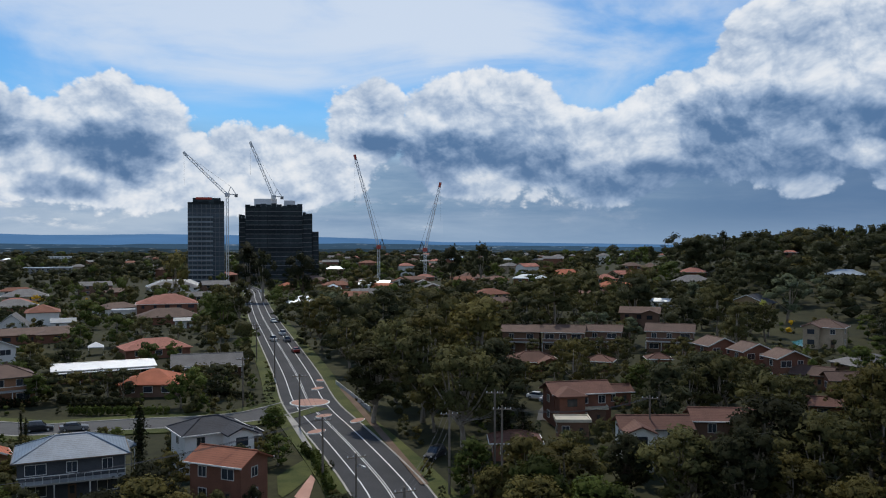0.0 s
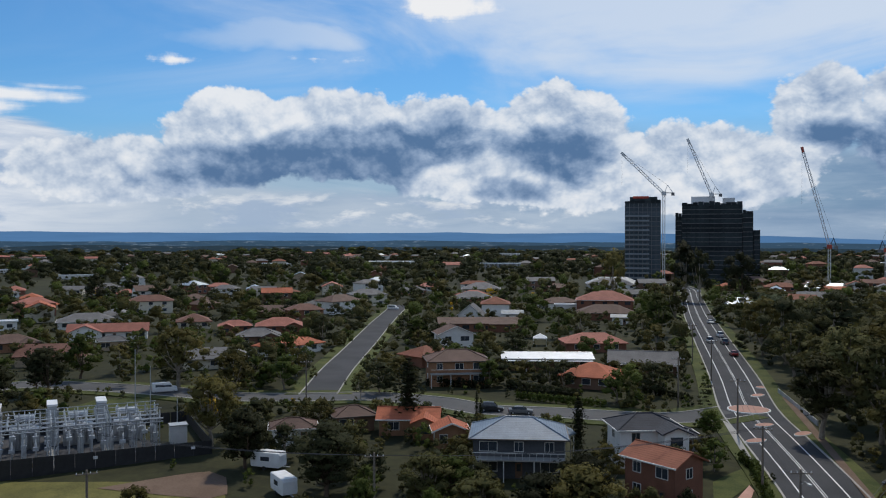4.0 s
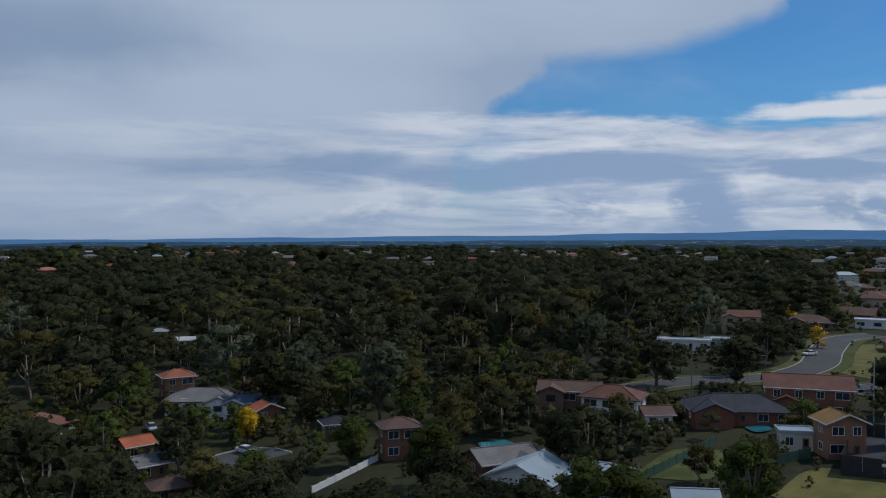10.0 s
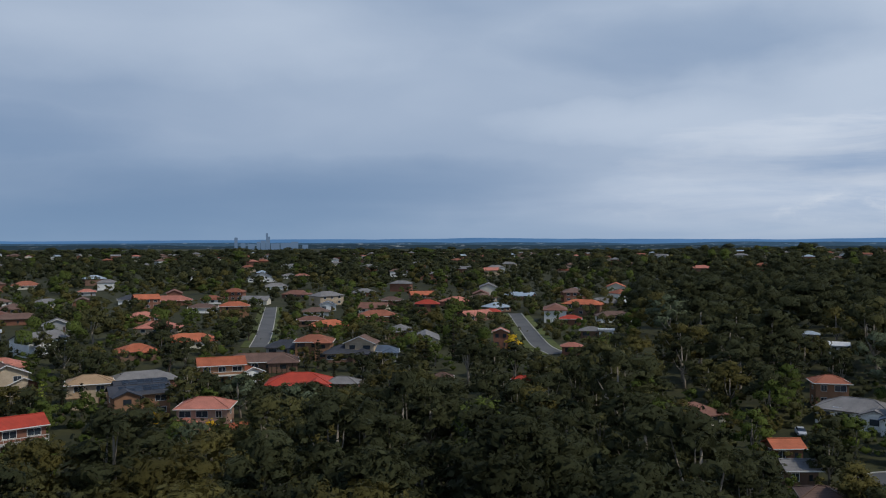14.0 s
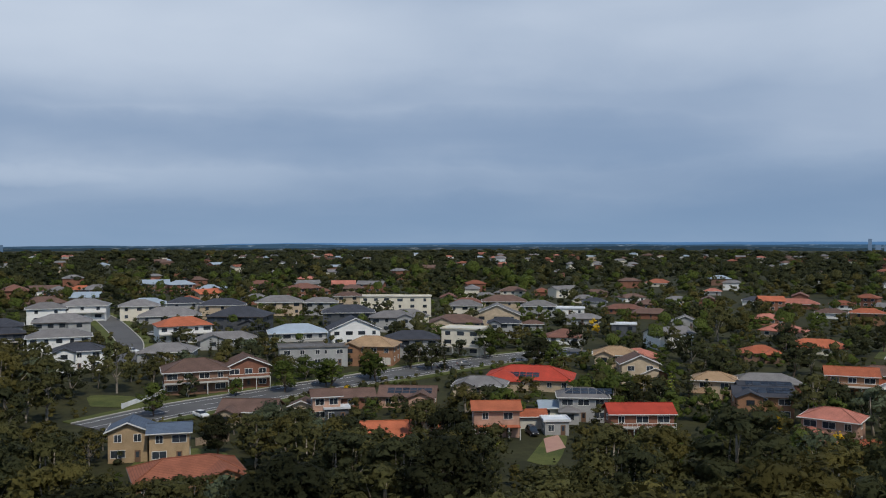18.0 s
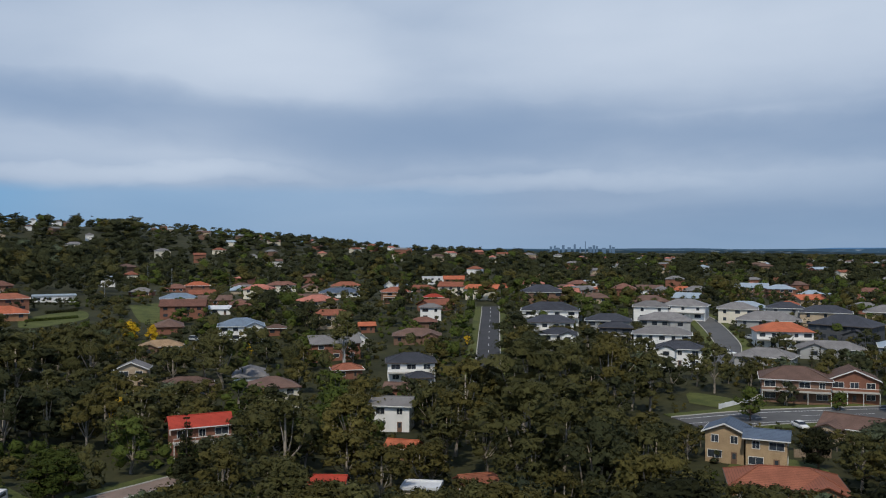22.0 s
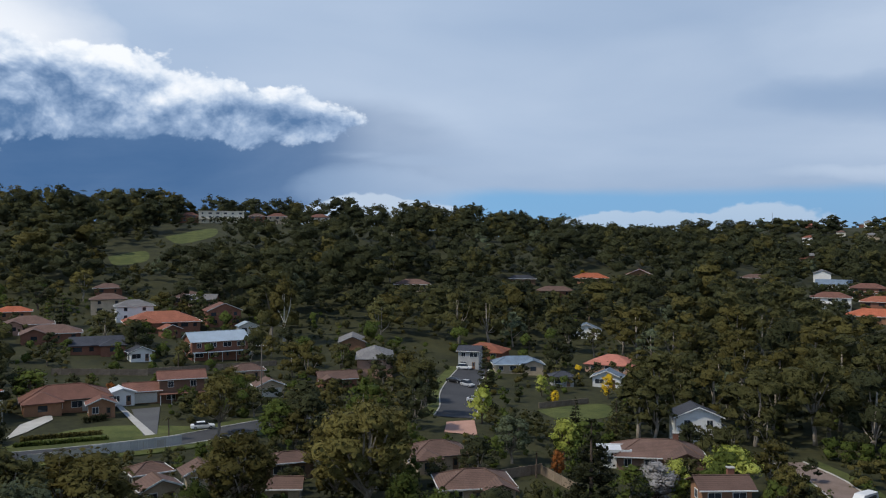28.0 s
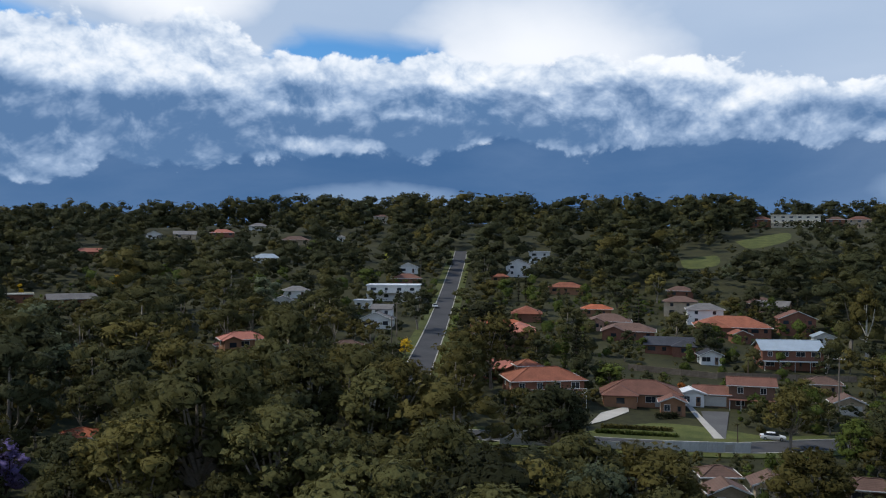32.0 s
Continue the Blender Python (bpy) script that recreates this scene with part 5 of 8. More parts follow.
# ---- the substation ----
def substation(x, y, rz):
    s = thing("substation", "fenced electrical substation yard with grey steel gantries and transformers", "substation", x, y, rz)
    L, D = SUB_L, SUB_D
    z0 = .45
    part("yard_slab", Form().box(-L / 2, 0, -2.5, L / 2, D, z0), M_ASPHALT, s)
    for a, b in (((-L / 2, 0), (L / 2, 0)), ((L / 2, 0), (L / 2, D)), ((-L / 2, 0), (-L / 2, D)), ((-L / 2, D), (L / 2, D))):
        n = max(4, int(math.dist(a, b) / 2.6))
        an = math.degrees(math.atan2(b[1] - a[1], b[0] - a[0]))
        ln = math.dist(a, b) / n
        me = Form().box(.04, -.03, -.6, ln - .04, .03, 2.55).mesh("fence_panel", M_BLACK)
        for k in range(n):
            px, py = a[0] + (b[0] - a[0]) * k / n, a[1] + (b[1] - a[1]) * k / n
            part("fence_panel", me, None, s, "black steel fence panel", at=pose(px, py, 0, 0, 0, an))
            if k % 5 == 2 and a[1] == 0 == b[1]:
                part("warning_plate", Form().box(-.3, -.02, -.22, .3, .02, .22), M_WHITE, s, at=pose(px, py - .06, 1.7))
    rnd = random.Random(4)
    for i, cx in enumerate((-L * .34, -L * .115, L * .09)):
        w = part("blast_wall", Form().box(-.7, -2.2, 0, .7, 2.2, 6.4), M_GALV, s, "tall pale grey panel tower", at=pose(cx, D * .72, z0))
        part("cap", Form().box(-.8, -2.3, 6.4, .8, 2.3, 6.7), M_WHITE, w)
        for side in (-1, 1):
            for k in range(4):
                part("fin_rack", Form().box(-.08, -1.0, .4 + k * 1.4, .08, 1.0, 1.5 + k * 1.4), M_GALV, w, at=pose(side * .85, -1.0, 0))
    for i, cx in enumerate((-L * .225, -L * .01, L * .20)):
        tr = part("transformer", Form().box(-2.2, -1.6, 0, 2.2, 1.6, 3.4), M_GALV, s, "grey power transformer", at=pose(cx, D * .66, z0))
        for k in range(9):
            part("cooling_fin", Form().box(-.05, -.35, 0, .05, .35, 2.6), M_GALV, tr, at=pose(-1.9 + k * .47, -1.95, .4))
        for k in range(3):
            part("bushing", Form().tube([(0, 0, 0), (.15 * (k - 1), 0, .9), (.35 * (k - 1), 0, 2.4)], [.2, .13, .06], 7), M_WHITE, tr, at=pose(-1.2 + k * 1.2, 0, 3.4))
        part("expansion_tank", Form().tube([(-1.4, .9, 4.6), (1.4, .9, 4.6)], [.5, .5], 10), M_GALV, tr)
        for g in range(3):
            y_ = D * (.16 + .13 * g)
            gf = Form()
            for sx_ in (-3.4, 0, 3.4):
                gf.bar((sx_ - .25, 0, 0), (sx_ - .25, 0, 5.4), .07).bar((sx_ + .25, 0, 0), (sx_ + .25, 0, 5.4), .07)
                for k in range(6):
                    gf.bar((sx_ - .25, 0, k * .9), (sx_ + .25, 0, k * .9 + .9), .045, 3)
            gf.bar((-4.2, 0, 5.4), (4.2, 0, 5.4), .12).bar((-4.2, 0, 4.9), (4.2, 0, 4.9), .09)
            for k in range(12):
                gf.bar((-4.2 + .7 * k, 0, 4.9 + .5 * (k % 2)), (-3.5 + .7 * k, 0, 5.4 - .5 * (k % 2)), .04, 3)
            gt = part("gantry", gf, M_GALV, s, "galvanised lattice gantry", at=pose(cx, y_, z0))
            for k in range(6):
                part("post_insulator", Form().tube([(0, 0, 0), (0, 0, .35), (0, 0, .7), (0, 0, 1.3)], [.16, .1, .15, .07], 6), M_WHITE if k % 2 else M_GALV, gt, at=pose(-3.6 + 1.45 * k, 0, 5.45))
            for k in range(5):
                hh = rnd.uniform(1.6, 3.2)
                eq = part("switch_post", Form().bar((0, 0, 0), (0, 0, hh), .1, 6).box(-.4, -.3, hh, .4, .3, hh + .5), M_GALV, s, at=pose(cx - 3.2 + 1.6 * k, y_ + 1.5, z0))
                part("post_insulator", Form().tube([(0, 0, 0), (0, 0, .4), (0, 0, 1.2)], [.14, .15, .06], 6), M_WHITE, eq, at=pose(0, 0, hh + .5))
            part("busbar", Form().bar((-4, 0, 0), (4, 0, 0), .06, 6), M_GALV, s, at=pose(cx, y_ + .6, z0 + 6.9))
    part("control_kiosk", Form().box(-1.3, -1.1, 0, 1.3, 1.1, 2.9), M_WHITE, s, "pale control kiosk", at=pose(L * .40, D * .40, z0))
    part("kiosk_roof", Form().box(-1.45, -1.25, 2.9, 1.45, 1.25, 3.05), M_GALV, s, at=pose(L * .40, D * .40, z0))
    part("cable_trench", Form().box(-.4, 1, 0, .4, D * .6, .05), M_PAVE, s, at=pose(L * .1, 0, z0))
    part("cable_trench", Form().box(-.4, 1, 0, .4, D * .6, .05), M_PAVE, s, at=pose(-L * .12, 0, z0))
    part("parking_line", Form().box(-1.6, -.1, 0, 1.6, .1, .02), M_LINE, s, at=pose(L * .33, D * .2, z0))
    c, sn = math.cos(radians(rz)), math.sin(radians(rz))
    for k in range(9):
        for j in range(4):
            lx, ly = -L / 2 + L * k / 8, D * j / 3
            keep(x + lx * c - ly * sn, y + lx * sn + ly * c, 3.0, .3, 3.0)
    return s


SUB_L, SUB_D = 36.3, 25.0
substation(-105.7, 84.4, 53.9)



# ---- roundabout and traffic islands ----


def island(x, y, r, stretch, rz, label):
    f = Form()
    n = 28
    for rr, z in ((1.0, -.4), (1.0, .16), (.93, .2)):
        f.v += [(r * rr * stretch * math.cos(k * math.tau / n), r * rr * math.sin(k * math.tau / n), z + .12) for k in range(n)]
    f.f = [(j * n + k, j * n + (k + 1) % n, (j + 1) * n + (k + 1) % n, (j + 1) * n + k) for j in range(2) for k in range(n)]
    t = thing("traffic_island", label, "traffic island", x, y, rz, group="traffic islands")
    part("kerb", f, M_LINE, t)
    g = Form()
    g.v = [(r * .92 * stretch * math.cos(k * math.tau / n), r * .92 * math.sin(k * math.tau / n), .345) for k in range(n)]
    g.f = [tuple(range(n))]
    part("paving", g, M_PINK, t)



island(-26.1, 166.9, 3.9, 1.0, 0, 'round pink paved roundabout island with pale kerb')
island(-26.7, 181.3, 1.0, 2.0, 70, 'small pink traffic island with pale kerb')
island(-27.5, 190.6, 0.9, 1.6, 110, 'small pink traffic island with pale kerb')
island(-21.7, 155.0, 1.2, 1.6, 60, 'small pink traffic island with pale kerb')
island(-21.3, 143.3, 1.1, 2.0, 60, 'small pink traffic island with pale kerb')
island(-15.2, 151.3, 1.0, 2.2, 70, 'small pink traffic island with pale kerb')



# ---- the far city centre on the plain ----
def far_city(az, d, rows, colour):
    x, y = polar(az, d)
    t = thing("far_city", "tiny glowing city towers, haze painted blue, far on the plain", "skyline", x, y, az, z=-70.0)
    # a flat glow with the distance haze put into its colour
    m = glow("painted_haze_tower", colour)
    for off, w, h in rows:
        part("far_tower", Form().box(off - w / 2, 0, 0, off + w / 2, 20, h), m, t)


far_city(137.9, 4100, [(-110, 14, 92), (-78, 22, 66), (-40, 30, 62), (-8, 16, 72), (14, 24, 78), (32, 9, 112), (38, 16, 96), (70, 40, 64), (120, 50, 66), (160, 34, 72), (210, 26, 58)], (0.10, 0.155, 0.24))
far_city(195.3, 4100, [(-300, 26, 60), (-150, 11, 68), (-132, 9, 72), (-118, 20, 62), (-92, 12, 74), (-64, 16, 64), (-38, 10, 78), (-12, 6, 66), (12, 4, 92), (34, 16, 66), (52, 12, 74), (66, 9, 70), (98, 18, 62), (128, 8, 74), (142, 14, 66)], (0.085, 0.14, 0.22))


# ---- streets ----
road([(-3.1, 94.5), (-7.2, 112.2), (-13.6, 131.5), (-18.8, 146.0), (-26.1, 166.9), (-35.2, 202.8), (-52.6, 267.2), (-72.6, 342.5), (-96.8, 440.5), (-117.5, 525.3), (-142.8, 593.2)], 10.2, lines='ec', label='dark asphalt main road with white lane lines and a roundabout')
road([(-27.9, 165.3), (-34.5, 155.7), (-43.6, 151.4), (-57.6, 148.7), (-70.6, 145.2), (-80.9, 147.9), (-96.6, 146.4), (-108.6, 139.5), (-122.0, 133.3), (-137.5, 131.7), (-156.8, 128.1), (-174.7, 121.6), (-174.8, 104.8)], 8.0, mat=M_ASPHALT_OLD)
road([(-107.8, 143.3), (-123.0, 171.4), (-144.2, 213.2), (-172.9, 268.6), (-197.5, 317.5), (-212.0, 345.7)], 7.6)
road([(-186.7, 58.3), (-192.3, 74.0), (-192.4, 86.9), (-194.3, 101.1), (-207.7, 117.7), (-231.3, 133.8), (-254.9, 152.5), (-262.5, 169.6)], 9.0, mat=M_ASPHALT_OLD)
road([(27.9, -187.4), (13.3, -200.6), (-4.5, -212.1), (-21.2, -222.6), (-44.1, -236.3), (-67.2, -249.6), (-89.4, -259.4), (-116.9, -270.0)], 13.0, mat=M_ASPHALT_OLD, lines='ed', label='worn grey divided road with white lane lines past houses')
road([(84.4, -213.4), (96.6, -244.6), (115.5, -293.4), (133.1, -339.6), (141.5, -360.9)], 7.4, lines='d', label='straight grey road with white centre dashes between houses', sight=(0.3, 1.0))
road([(58.8, -374.2), (47.4, -352.8), (36.5, -316.6), (31.3, -292.5), (30.4, -264.4)], 8.0, mat=M_ASPHALT_OLD)
road([(145.7, 80.1), (171.7, 90.8), (206.0, 105.3), (262.2, 128.4), (323.1, 153.6), (381.7, 177.5), (429.2, 196.5), (461.6, 209.9)], 6.8, label='dark asphalt road climbing straight up the wooded hill', sight=(0.13, 1.0))
road([(138.2, 69.1), (144.4, 56.6), (152.2, 38.2), (157.6, 27.3), (164.2, 16.6), (172.3, 8.4), (180.7, -0.7), (188.6, -10.7)], 7.0, sight=(0.38, 0.8))
road([(253.5, -60.2), (234.3, -52.8), (216.2, -47.0), (199.1, -43.6), (187.3, -39.9)], 9.0)
road([(141.3, -92.7), (127.9, -91.5), (114.0, -86.8), (102.0, -83.6), (94.1, -87.9)], 6.0, mat=M_PINKROAD, label='pinkish brown paved street under trees', sight=(0.2, 0.8))
road([(102.0, -83.6), (102.1, -95.4), (100.8, -102.9), (99.3, -110.7)], 5.0, mat=M_PINKROAD, label='pinkish brown paved street under trees')
road([(-322.4, -348.1), (-265.1, -288.6), (-227.4, -249.8), (-204.2, -227.1)], 5.8, mat=M_ASPHALT_OLD)
road([(-356.8, -214.5), (-301.8, -176.1), (-256.8, -144.2), (-241.4, -129.3)], 5.8, mat=M_ASPHALT_OLD)
road([(-150.6, -23.3), (-156.5, -19.3), (-151.9, -14.5)], 8.0, mat=M_ASPHALT_OLD, verge=False)

# ---- lawns, drives, bare ground ----
sheet('field', [(-109.7, 55.9), (-120.6, 69.3), (-105.8, 77.7), (-87.1, 85.6), (-76.4, 81.3), (-83.2, 62.8)], M_DRY, 'rough dry field grass with bare patches', 'grass')
sheet('bare_bank', [(-96.6, 78.9), (-88.1, 91.4), (-80.8, 87.2), (-79.5, 82.5)], M_SOIL, 'bare brown earth bank beside the field', 'earth', lift=0.16)
sheet('lawn', [(-23.1, 118.5), (-20.6, 126.9), (-18.2, 122.5), (-20.7, 109.5)], M_GRASS, 'mown front lawn', 'lawn')
sheet('driveway', [(-19.2, 109.5), (-18.5, 119.2), (-17.6, 117.1), (-17.1, 107.7)], M_PINK, 'pink paved driveway', 'driveway', lift=0.15, crisp=True)
sheet('lawn', [(157.9, 45.7), (175.3, 33.8), (175.6, 10.9), (169.8, 8.3), (156.8, 27.1)], M_GRASS, 'sloping mown lawn below brick houses', 'lawn')
sheet('driveway', [(163.4, 46.8), (176.2, 47.6), (186.8, 44.5), (181.2, 42.9), (169.8, 44.8)], M_PAVE, 'pale concrete driveway', 'driveway', lift=0.17, crisp=True)
sheet('driveway', [(165.4, 23.3), (192.2, 29.8), (195.5, 24.3), (168.3, 21.5)], M_ASPHALT_OLD, 'grey asphalt driveway', 'driveway', lift=0.17, crisp=True)
sheet('footpath', [(165.5, 22.7), (197.7, 34.2), (199.2, 33.6), (167.3, 21.3)], M_PAVE, 'narrow concrete path up a lawn', 'path', lift=0.2, crisp=True)
sheet('lawn', [(31.1, -209.0), (32.9, -221.3), (21.0, -216.8), (20.6, -206.0)], M_GRASS, 'mown roadside lawn', 'lawn')
sheet('lawn', [(17.0, -152.6), (15.3, -162.2), (6.3, -166.2), (0.4, -158.5)], M_GRASS, 'mown back lawn', 'lawn')
sheet('lawn', [(-52.4, -147.0), (-66.0, -169.0), (-67.1, -163.7), (-56.8, -143.9)], M_GRASS, 'mown lawn beside a drive', 'lawn')
sheet('driveway', [(-58.2, -151.9), (-61.6, -162.6), (-65.7, -165.0), (-63.4, -155.1)], M_PINK, 'orange-pink paved driveway', 'driveway', lift=0.15, crisp=True)
sheet('lawn', [(195.1, -61.6), (200.3, -72.3), (201.7, -81.6), (187.7, -77.3), (182.8, -64.6)], M_GRASS, 'sunny back lawn', 'lawn')
sheet('driveway', [(171.8, -34.5), (182.2, -37.1), (184.3, -43.8), (168.9, -40.8)], M_PINK, 'pink paved driveway', 'driveway', lift=0.15, crisp=True)
sheet('lawn', [(472.3, 84.9), (491.3, 69.3), (462.8, 63.9), (448.9, 76.7)], M_GRASS, 'bright grassy slope on the wooded hill', 'grass')
sheet('lawn', [(543.7, 65.2), (590.0, 40.0), (549.6, 35.6), (517.2, 52.6)], M_GRASS, 'bright grassy slope on the wooded hill', 'grass')
sheet('lawn', [(-253.3, -196.7), (-273.4, -195.5), (-245.9, -173.4)], M_GRASS, 'lawn', 'lawn', sight=False)
sheet('lawn', [(310.5, -250.9), (315.1, -286.6), (290.4, -267.6), (289.4, -237.0)], M_GRASS, 'mown lawn', 'lawn')
sheet('lawn', [(313.5, -315.7), (304.4, -330.5), (258.5, -279.0), (264.0, -272.8)], M_GRASS, 'mown lawn', 'lawn')
sheet('lawn', [(-196.8, 116.5), (-237.7, 145.5), (-237.0, 155.4), (-188.8, 122.9)], M_DRY, 'dry roadside grass', 'grass')
sheet('lawn', [(-145.8, 119.2), (-138.0, 125.3), (-128.2, 116.4), (-141.0, 106.4)], M_GRASS, 'grass behind the substation', 'grass')
sheet('lawn', [(-123.7, 40.9), (-136.4, 52.6), (-133.8, 59.5), (-119.1, 51.2)], M_GRASS, 'back lawn with worn patches', 'lawn')

# ---- houses: along the main road ----
house(-49.0, 112.4, 24, 12.6, 8.8, 2, 'hip', 'slate', 'dark', 'b')
house(-34.2, 124.6, 33, 9.1, 6.8, 2, 'hip', 'dark', 'white')
house(-31.8, 132.6, 31, 6.2, 4.7, 1, 'hip', 'dark', 'grey')
house(-27.2, 108.2, -24, 7.8, 5.5, 2, 'gable', 'terracotta', 'brick')
house(-79.1, 198.5, 26, 21.4, 10.7, 1, 'gable', 'white', 'brown', 'v', 8)
house(-55.7, 201.4, 17, 15.3, 9.2, 1, 'gable', 'grey', 'brown', 'v')
house(-88.6, 168.7, 36, 12.9, 8.4, 2, 'hip', 'brown', 'orange', 'b')
house(-146.5, 291.3, 19, 8.8, 10.6, 1, 'gabley', 'grey', 'white', '', 40)
house(-130.4, 265.5, 32, 28.5, 11.4, 1, 'gable', 'brown', 'brick', '', 15)
house(-112.0, 211.3, 40, 9.4, 8.5, 2, 'gabley', 'brown', 'white')
house(-113.6, 354.6, 23, 19.7, 14.8, 2, 'hip', 'pink', 'brick')
house(-103.4, 321.3, 23, 21.2, 12.7, 1, 'hip', 'brown', 'brick')
house(-165.2, 524.1, 22, 28.3, 17.0, 1, 'hip', 'grey', 'white')
house(-219.6, 448.6, 26, 21.3, 14.9, 1, 'hip', 'grey', 'beige')
house(-188.9, 376.2, 27, 18.3, 12.8, 1, 'hip', 'grey', 'brick')
house(-128.3, 346.8, 20, 11.0, 5.5, 1, 'flat', 'white', 'white')
house(-91.9, 302.5, 17, 5.9, 3.5, 1, 'gable', 'slate', 'white')
house(-133.9, 301.1, 24, 7.5, 5.3, 1, 'gable', 'slate', 'white')

# ---- brick terraces ----
house(21.6, 233.6, -11, 9.9, 7.4, 2, 'gable', 'brown', 'brown', 'b', 20)
house(32.8, 231.0, -14, 10.7, 8.0, 2, 'gable', 'brown', 'brown', 'b', 20)
house(43.7, 231.2, -17, 9.0, 6.8, 2, 'gable', 'brown', 'brown', 'b', 20)
house(60.9, 228.6, -19, 11.9, 8.3, 2, 'gable', 'brown', 'brown', 'b', 20)
house(62.7, 271.4, -17, 11.7, 8.2, 2, 'gable', 'brown', 'brown', '', 20)
house(20.9, 201.5, 4, 11.3, 7.9, 1, 'hip', 'redbrown', 'brick')
house(36.6, 199.5, -20, 5.7, 4.6, 1, 'hip', 'redbrown', 'brick')
house(50.8, 201.5, -4, 5.0, 4.0, 1, 'hip', 'redbrown', 'brick')
house(23.6, 151.0, 11, 10.4, 6.3, 2, 'gable', 'redbrown', 'brick')
house(33.1, 164.7, 9, 5.0, 4.0, 1, 'gable', 'redbrown', 'brick')
house(30.8, 125.6, 0, 9.8, 5.4, 2, 'gable', 'redbrown', 'white')
house(42.9, 130.1, -4, 10.0, 5.5, 2, 'gable', 'redbrown', 'brown')
house(64.8, 203.0, 14, 7.3, 6.6, 2, 'gabley', 'brown', 'brick')
house(69.8, 194.0, 12, 6.8, 6.1, 2, 'gabley', 'brown', 'brick')
house(73.8, 184.1, 10, 6.6, 6.0, 2, 'gabley', 'brown', 'brick')
house(78.0, 179.4, -39, 7.5, 6.0, 1, 'gable', 'brown', 'brick')
house(81.3, 173.3, -5, 6.8, 5.5, 1, 'gable', 'brown', 'brick')
house(102.8, 229.5, -34, 9.6, 7.7, 2, 'hip', 'brown', 'beige')
house(68.8, 150.8, -15, 7.5, 4.5, 1, 'gable', 'redbrown', 'brick')
house(25.6, 148.9, -2, 5.1, 3.6, 1, 'flat', 'cream_flat', 'brown')
house(21.1, 139.6, -1, 5.0, 3.5, 1, 'flat', 'cream_flat', 'brown')
house(10.8, 128.4, 0, 6.8, 4.7, 1, 'hip', 'redbrown', 'brick', 'x')
house(2.7, 195.9, 7, 5.0, 3.5, 1, 'flat', 'cream_flat', 'brown')
house(115.8, 397.1, -16, 17.9, 12.6, 1, 'hip', 'grey', 'white')
house(130.3, 445.5, -16, 13.2, 9.3, 1, 'hip', 'pink', 'brick')
house(111.4, 308.5, -35, 13.5, 12.1, 1, 'gabley', 'dark', 'yellow')
house(83.2, 325.8, -29, 6.9, 4.1, 1, 'gable', 'white', 'white')
house(180.5, 383.9, -25, 15.6, 9.4, 1, 'hip', 'steel', 'white')
house(197.8, 487.8, -22, 7.5, 4.5, 2, 'hip', 'pink', 'brick')
house(-89.9, 593.6, 9, 18.6, 13.1, 1, 'hip', 'brown', 'brick')
house(-12.2, 582.4, 1, 12.3, 8.6, 1, 'hip', 'pink', 'brick')
house(17.2, 536.2, -2, 18.3, 12.8, 1, 'hip', 'redbrown', 'brick')
house(-9.1, 1195.0, 0, 50.1, 25.1, 1, 'flat', 'white', 'white', 'k')

# ---- houses round the substation ----
house(-156.1, 86.5, 67, 15.2, 8.4, 2, 'gable', 'redbrown', 'brick')
house(-153.9, 71.3, 79, 17.9, 9.9, 1, 'hip', 'dark', 'brick')
house(-127.0, 75.8, 85, 5.9, 5.3, 2, 'gabley', 'ochre', 'orange', 'x')
house(-132.2, 71.3, 74, 5.0, 3.5, 1, 'flat', 'steel', 'cream')
house(-226.9, 156.2, 65, 12.4, 8.7, 1, 'hip', 'brown', 'orange')
house(-225.1, 188.9, 46, 23.5, 9.4, 1, 'gable', 'pink', 'white')
house(-203.1, 171.8, 50, 7.9, 4.8, 1, 'hip', 'grey', 'beige')
house(-258.5, 207.4, 51, 19.0, 11.4, 1, 'hip', 'grey', 'white')
house(-281.4, 184.5, 57, 18.8, 5.6, 1, 'flat', 'white', 'white')
house(-279.1, 130.4, 69, 11.9, 8.3, 2, 'gable', 'redbrown', 'beige')
house(-285.3, 158.3, 61, 15.4, 9.2, 1, 'hip', 'brown', 'brown')
house(-241.4, 105.7, 66, 6.5, 3.2, 1, 'flat', 'white', 'grey')
house(-241.2, 95.7, 68, 14.6, 4.4, 1, 'flat', 'white', 'white')
house(-200.1, 219.8, 42, 10.2, 7.1, 1, 'hip', 'pink', 'brick')
house(-174.0, 201.5, 41, 12.3, 8.6, 1, 'hip', 'grey', 'brown')
house(-187.8, 228.3, 39, 15.2, 10.6, 1, 'hip', 'pink', 'brick')
house(-231.7, 307.9, 37, 10.3, 7.2, 1, 'hip', 'grey', 'brown')
house(-230.4, 321.0, 36, 6.6, 5.3, 1, 'gabley', 'grey', 'white')
house(-88.0, 110.3, 39, 6.7, 4.7, 1, 'hip', 'brown', 'white', 'x')
house(-84.5, 122.1, 47, 6.5, 5.2, 1, 'hip', 'brown', 'brown')
house(-74.6, 124.7, 27, 9.7, 5.8, 1, 'gable', 'orange', 'orange')
house(-64.2, 120.0, 34, 5.0, 5.0, 1, 'gabley', 'orange', 'orange')
house(-219.8, 452.7, 26, 16.4, 11.5, 1, 'hip', 'grey', 'white')
house(-188.2, 381.1, 26, 12.0, 8.4, 1, 'hip', 'brown', 'brown')
house(-169.2, 541.0, 17, 34.4, 17.2, 1, 'hip', 'slate', 'white')
house(-113.1, 350.2, 18, 23.1, 13.9, 2, 'hip', 'pink', 'brick')
house(-657.9, 796.0, 40, 37.7, 18.9, 1, 'flat', 'white', 'white', 'k')
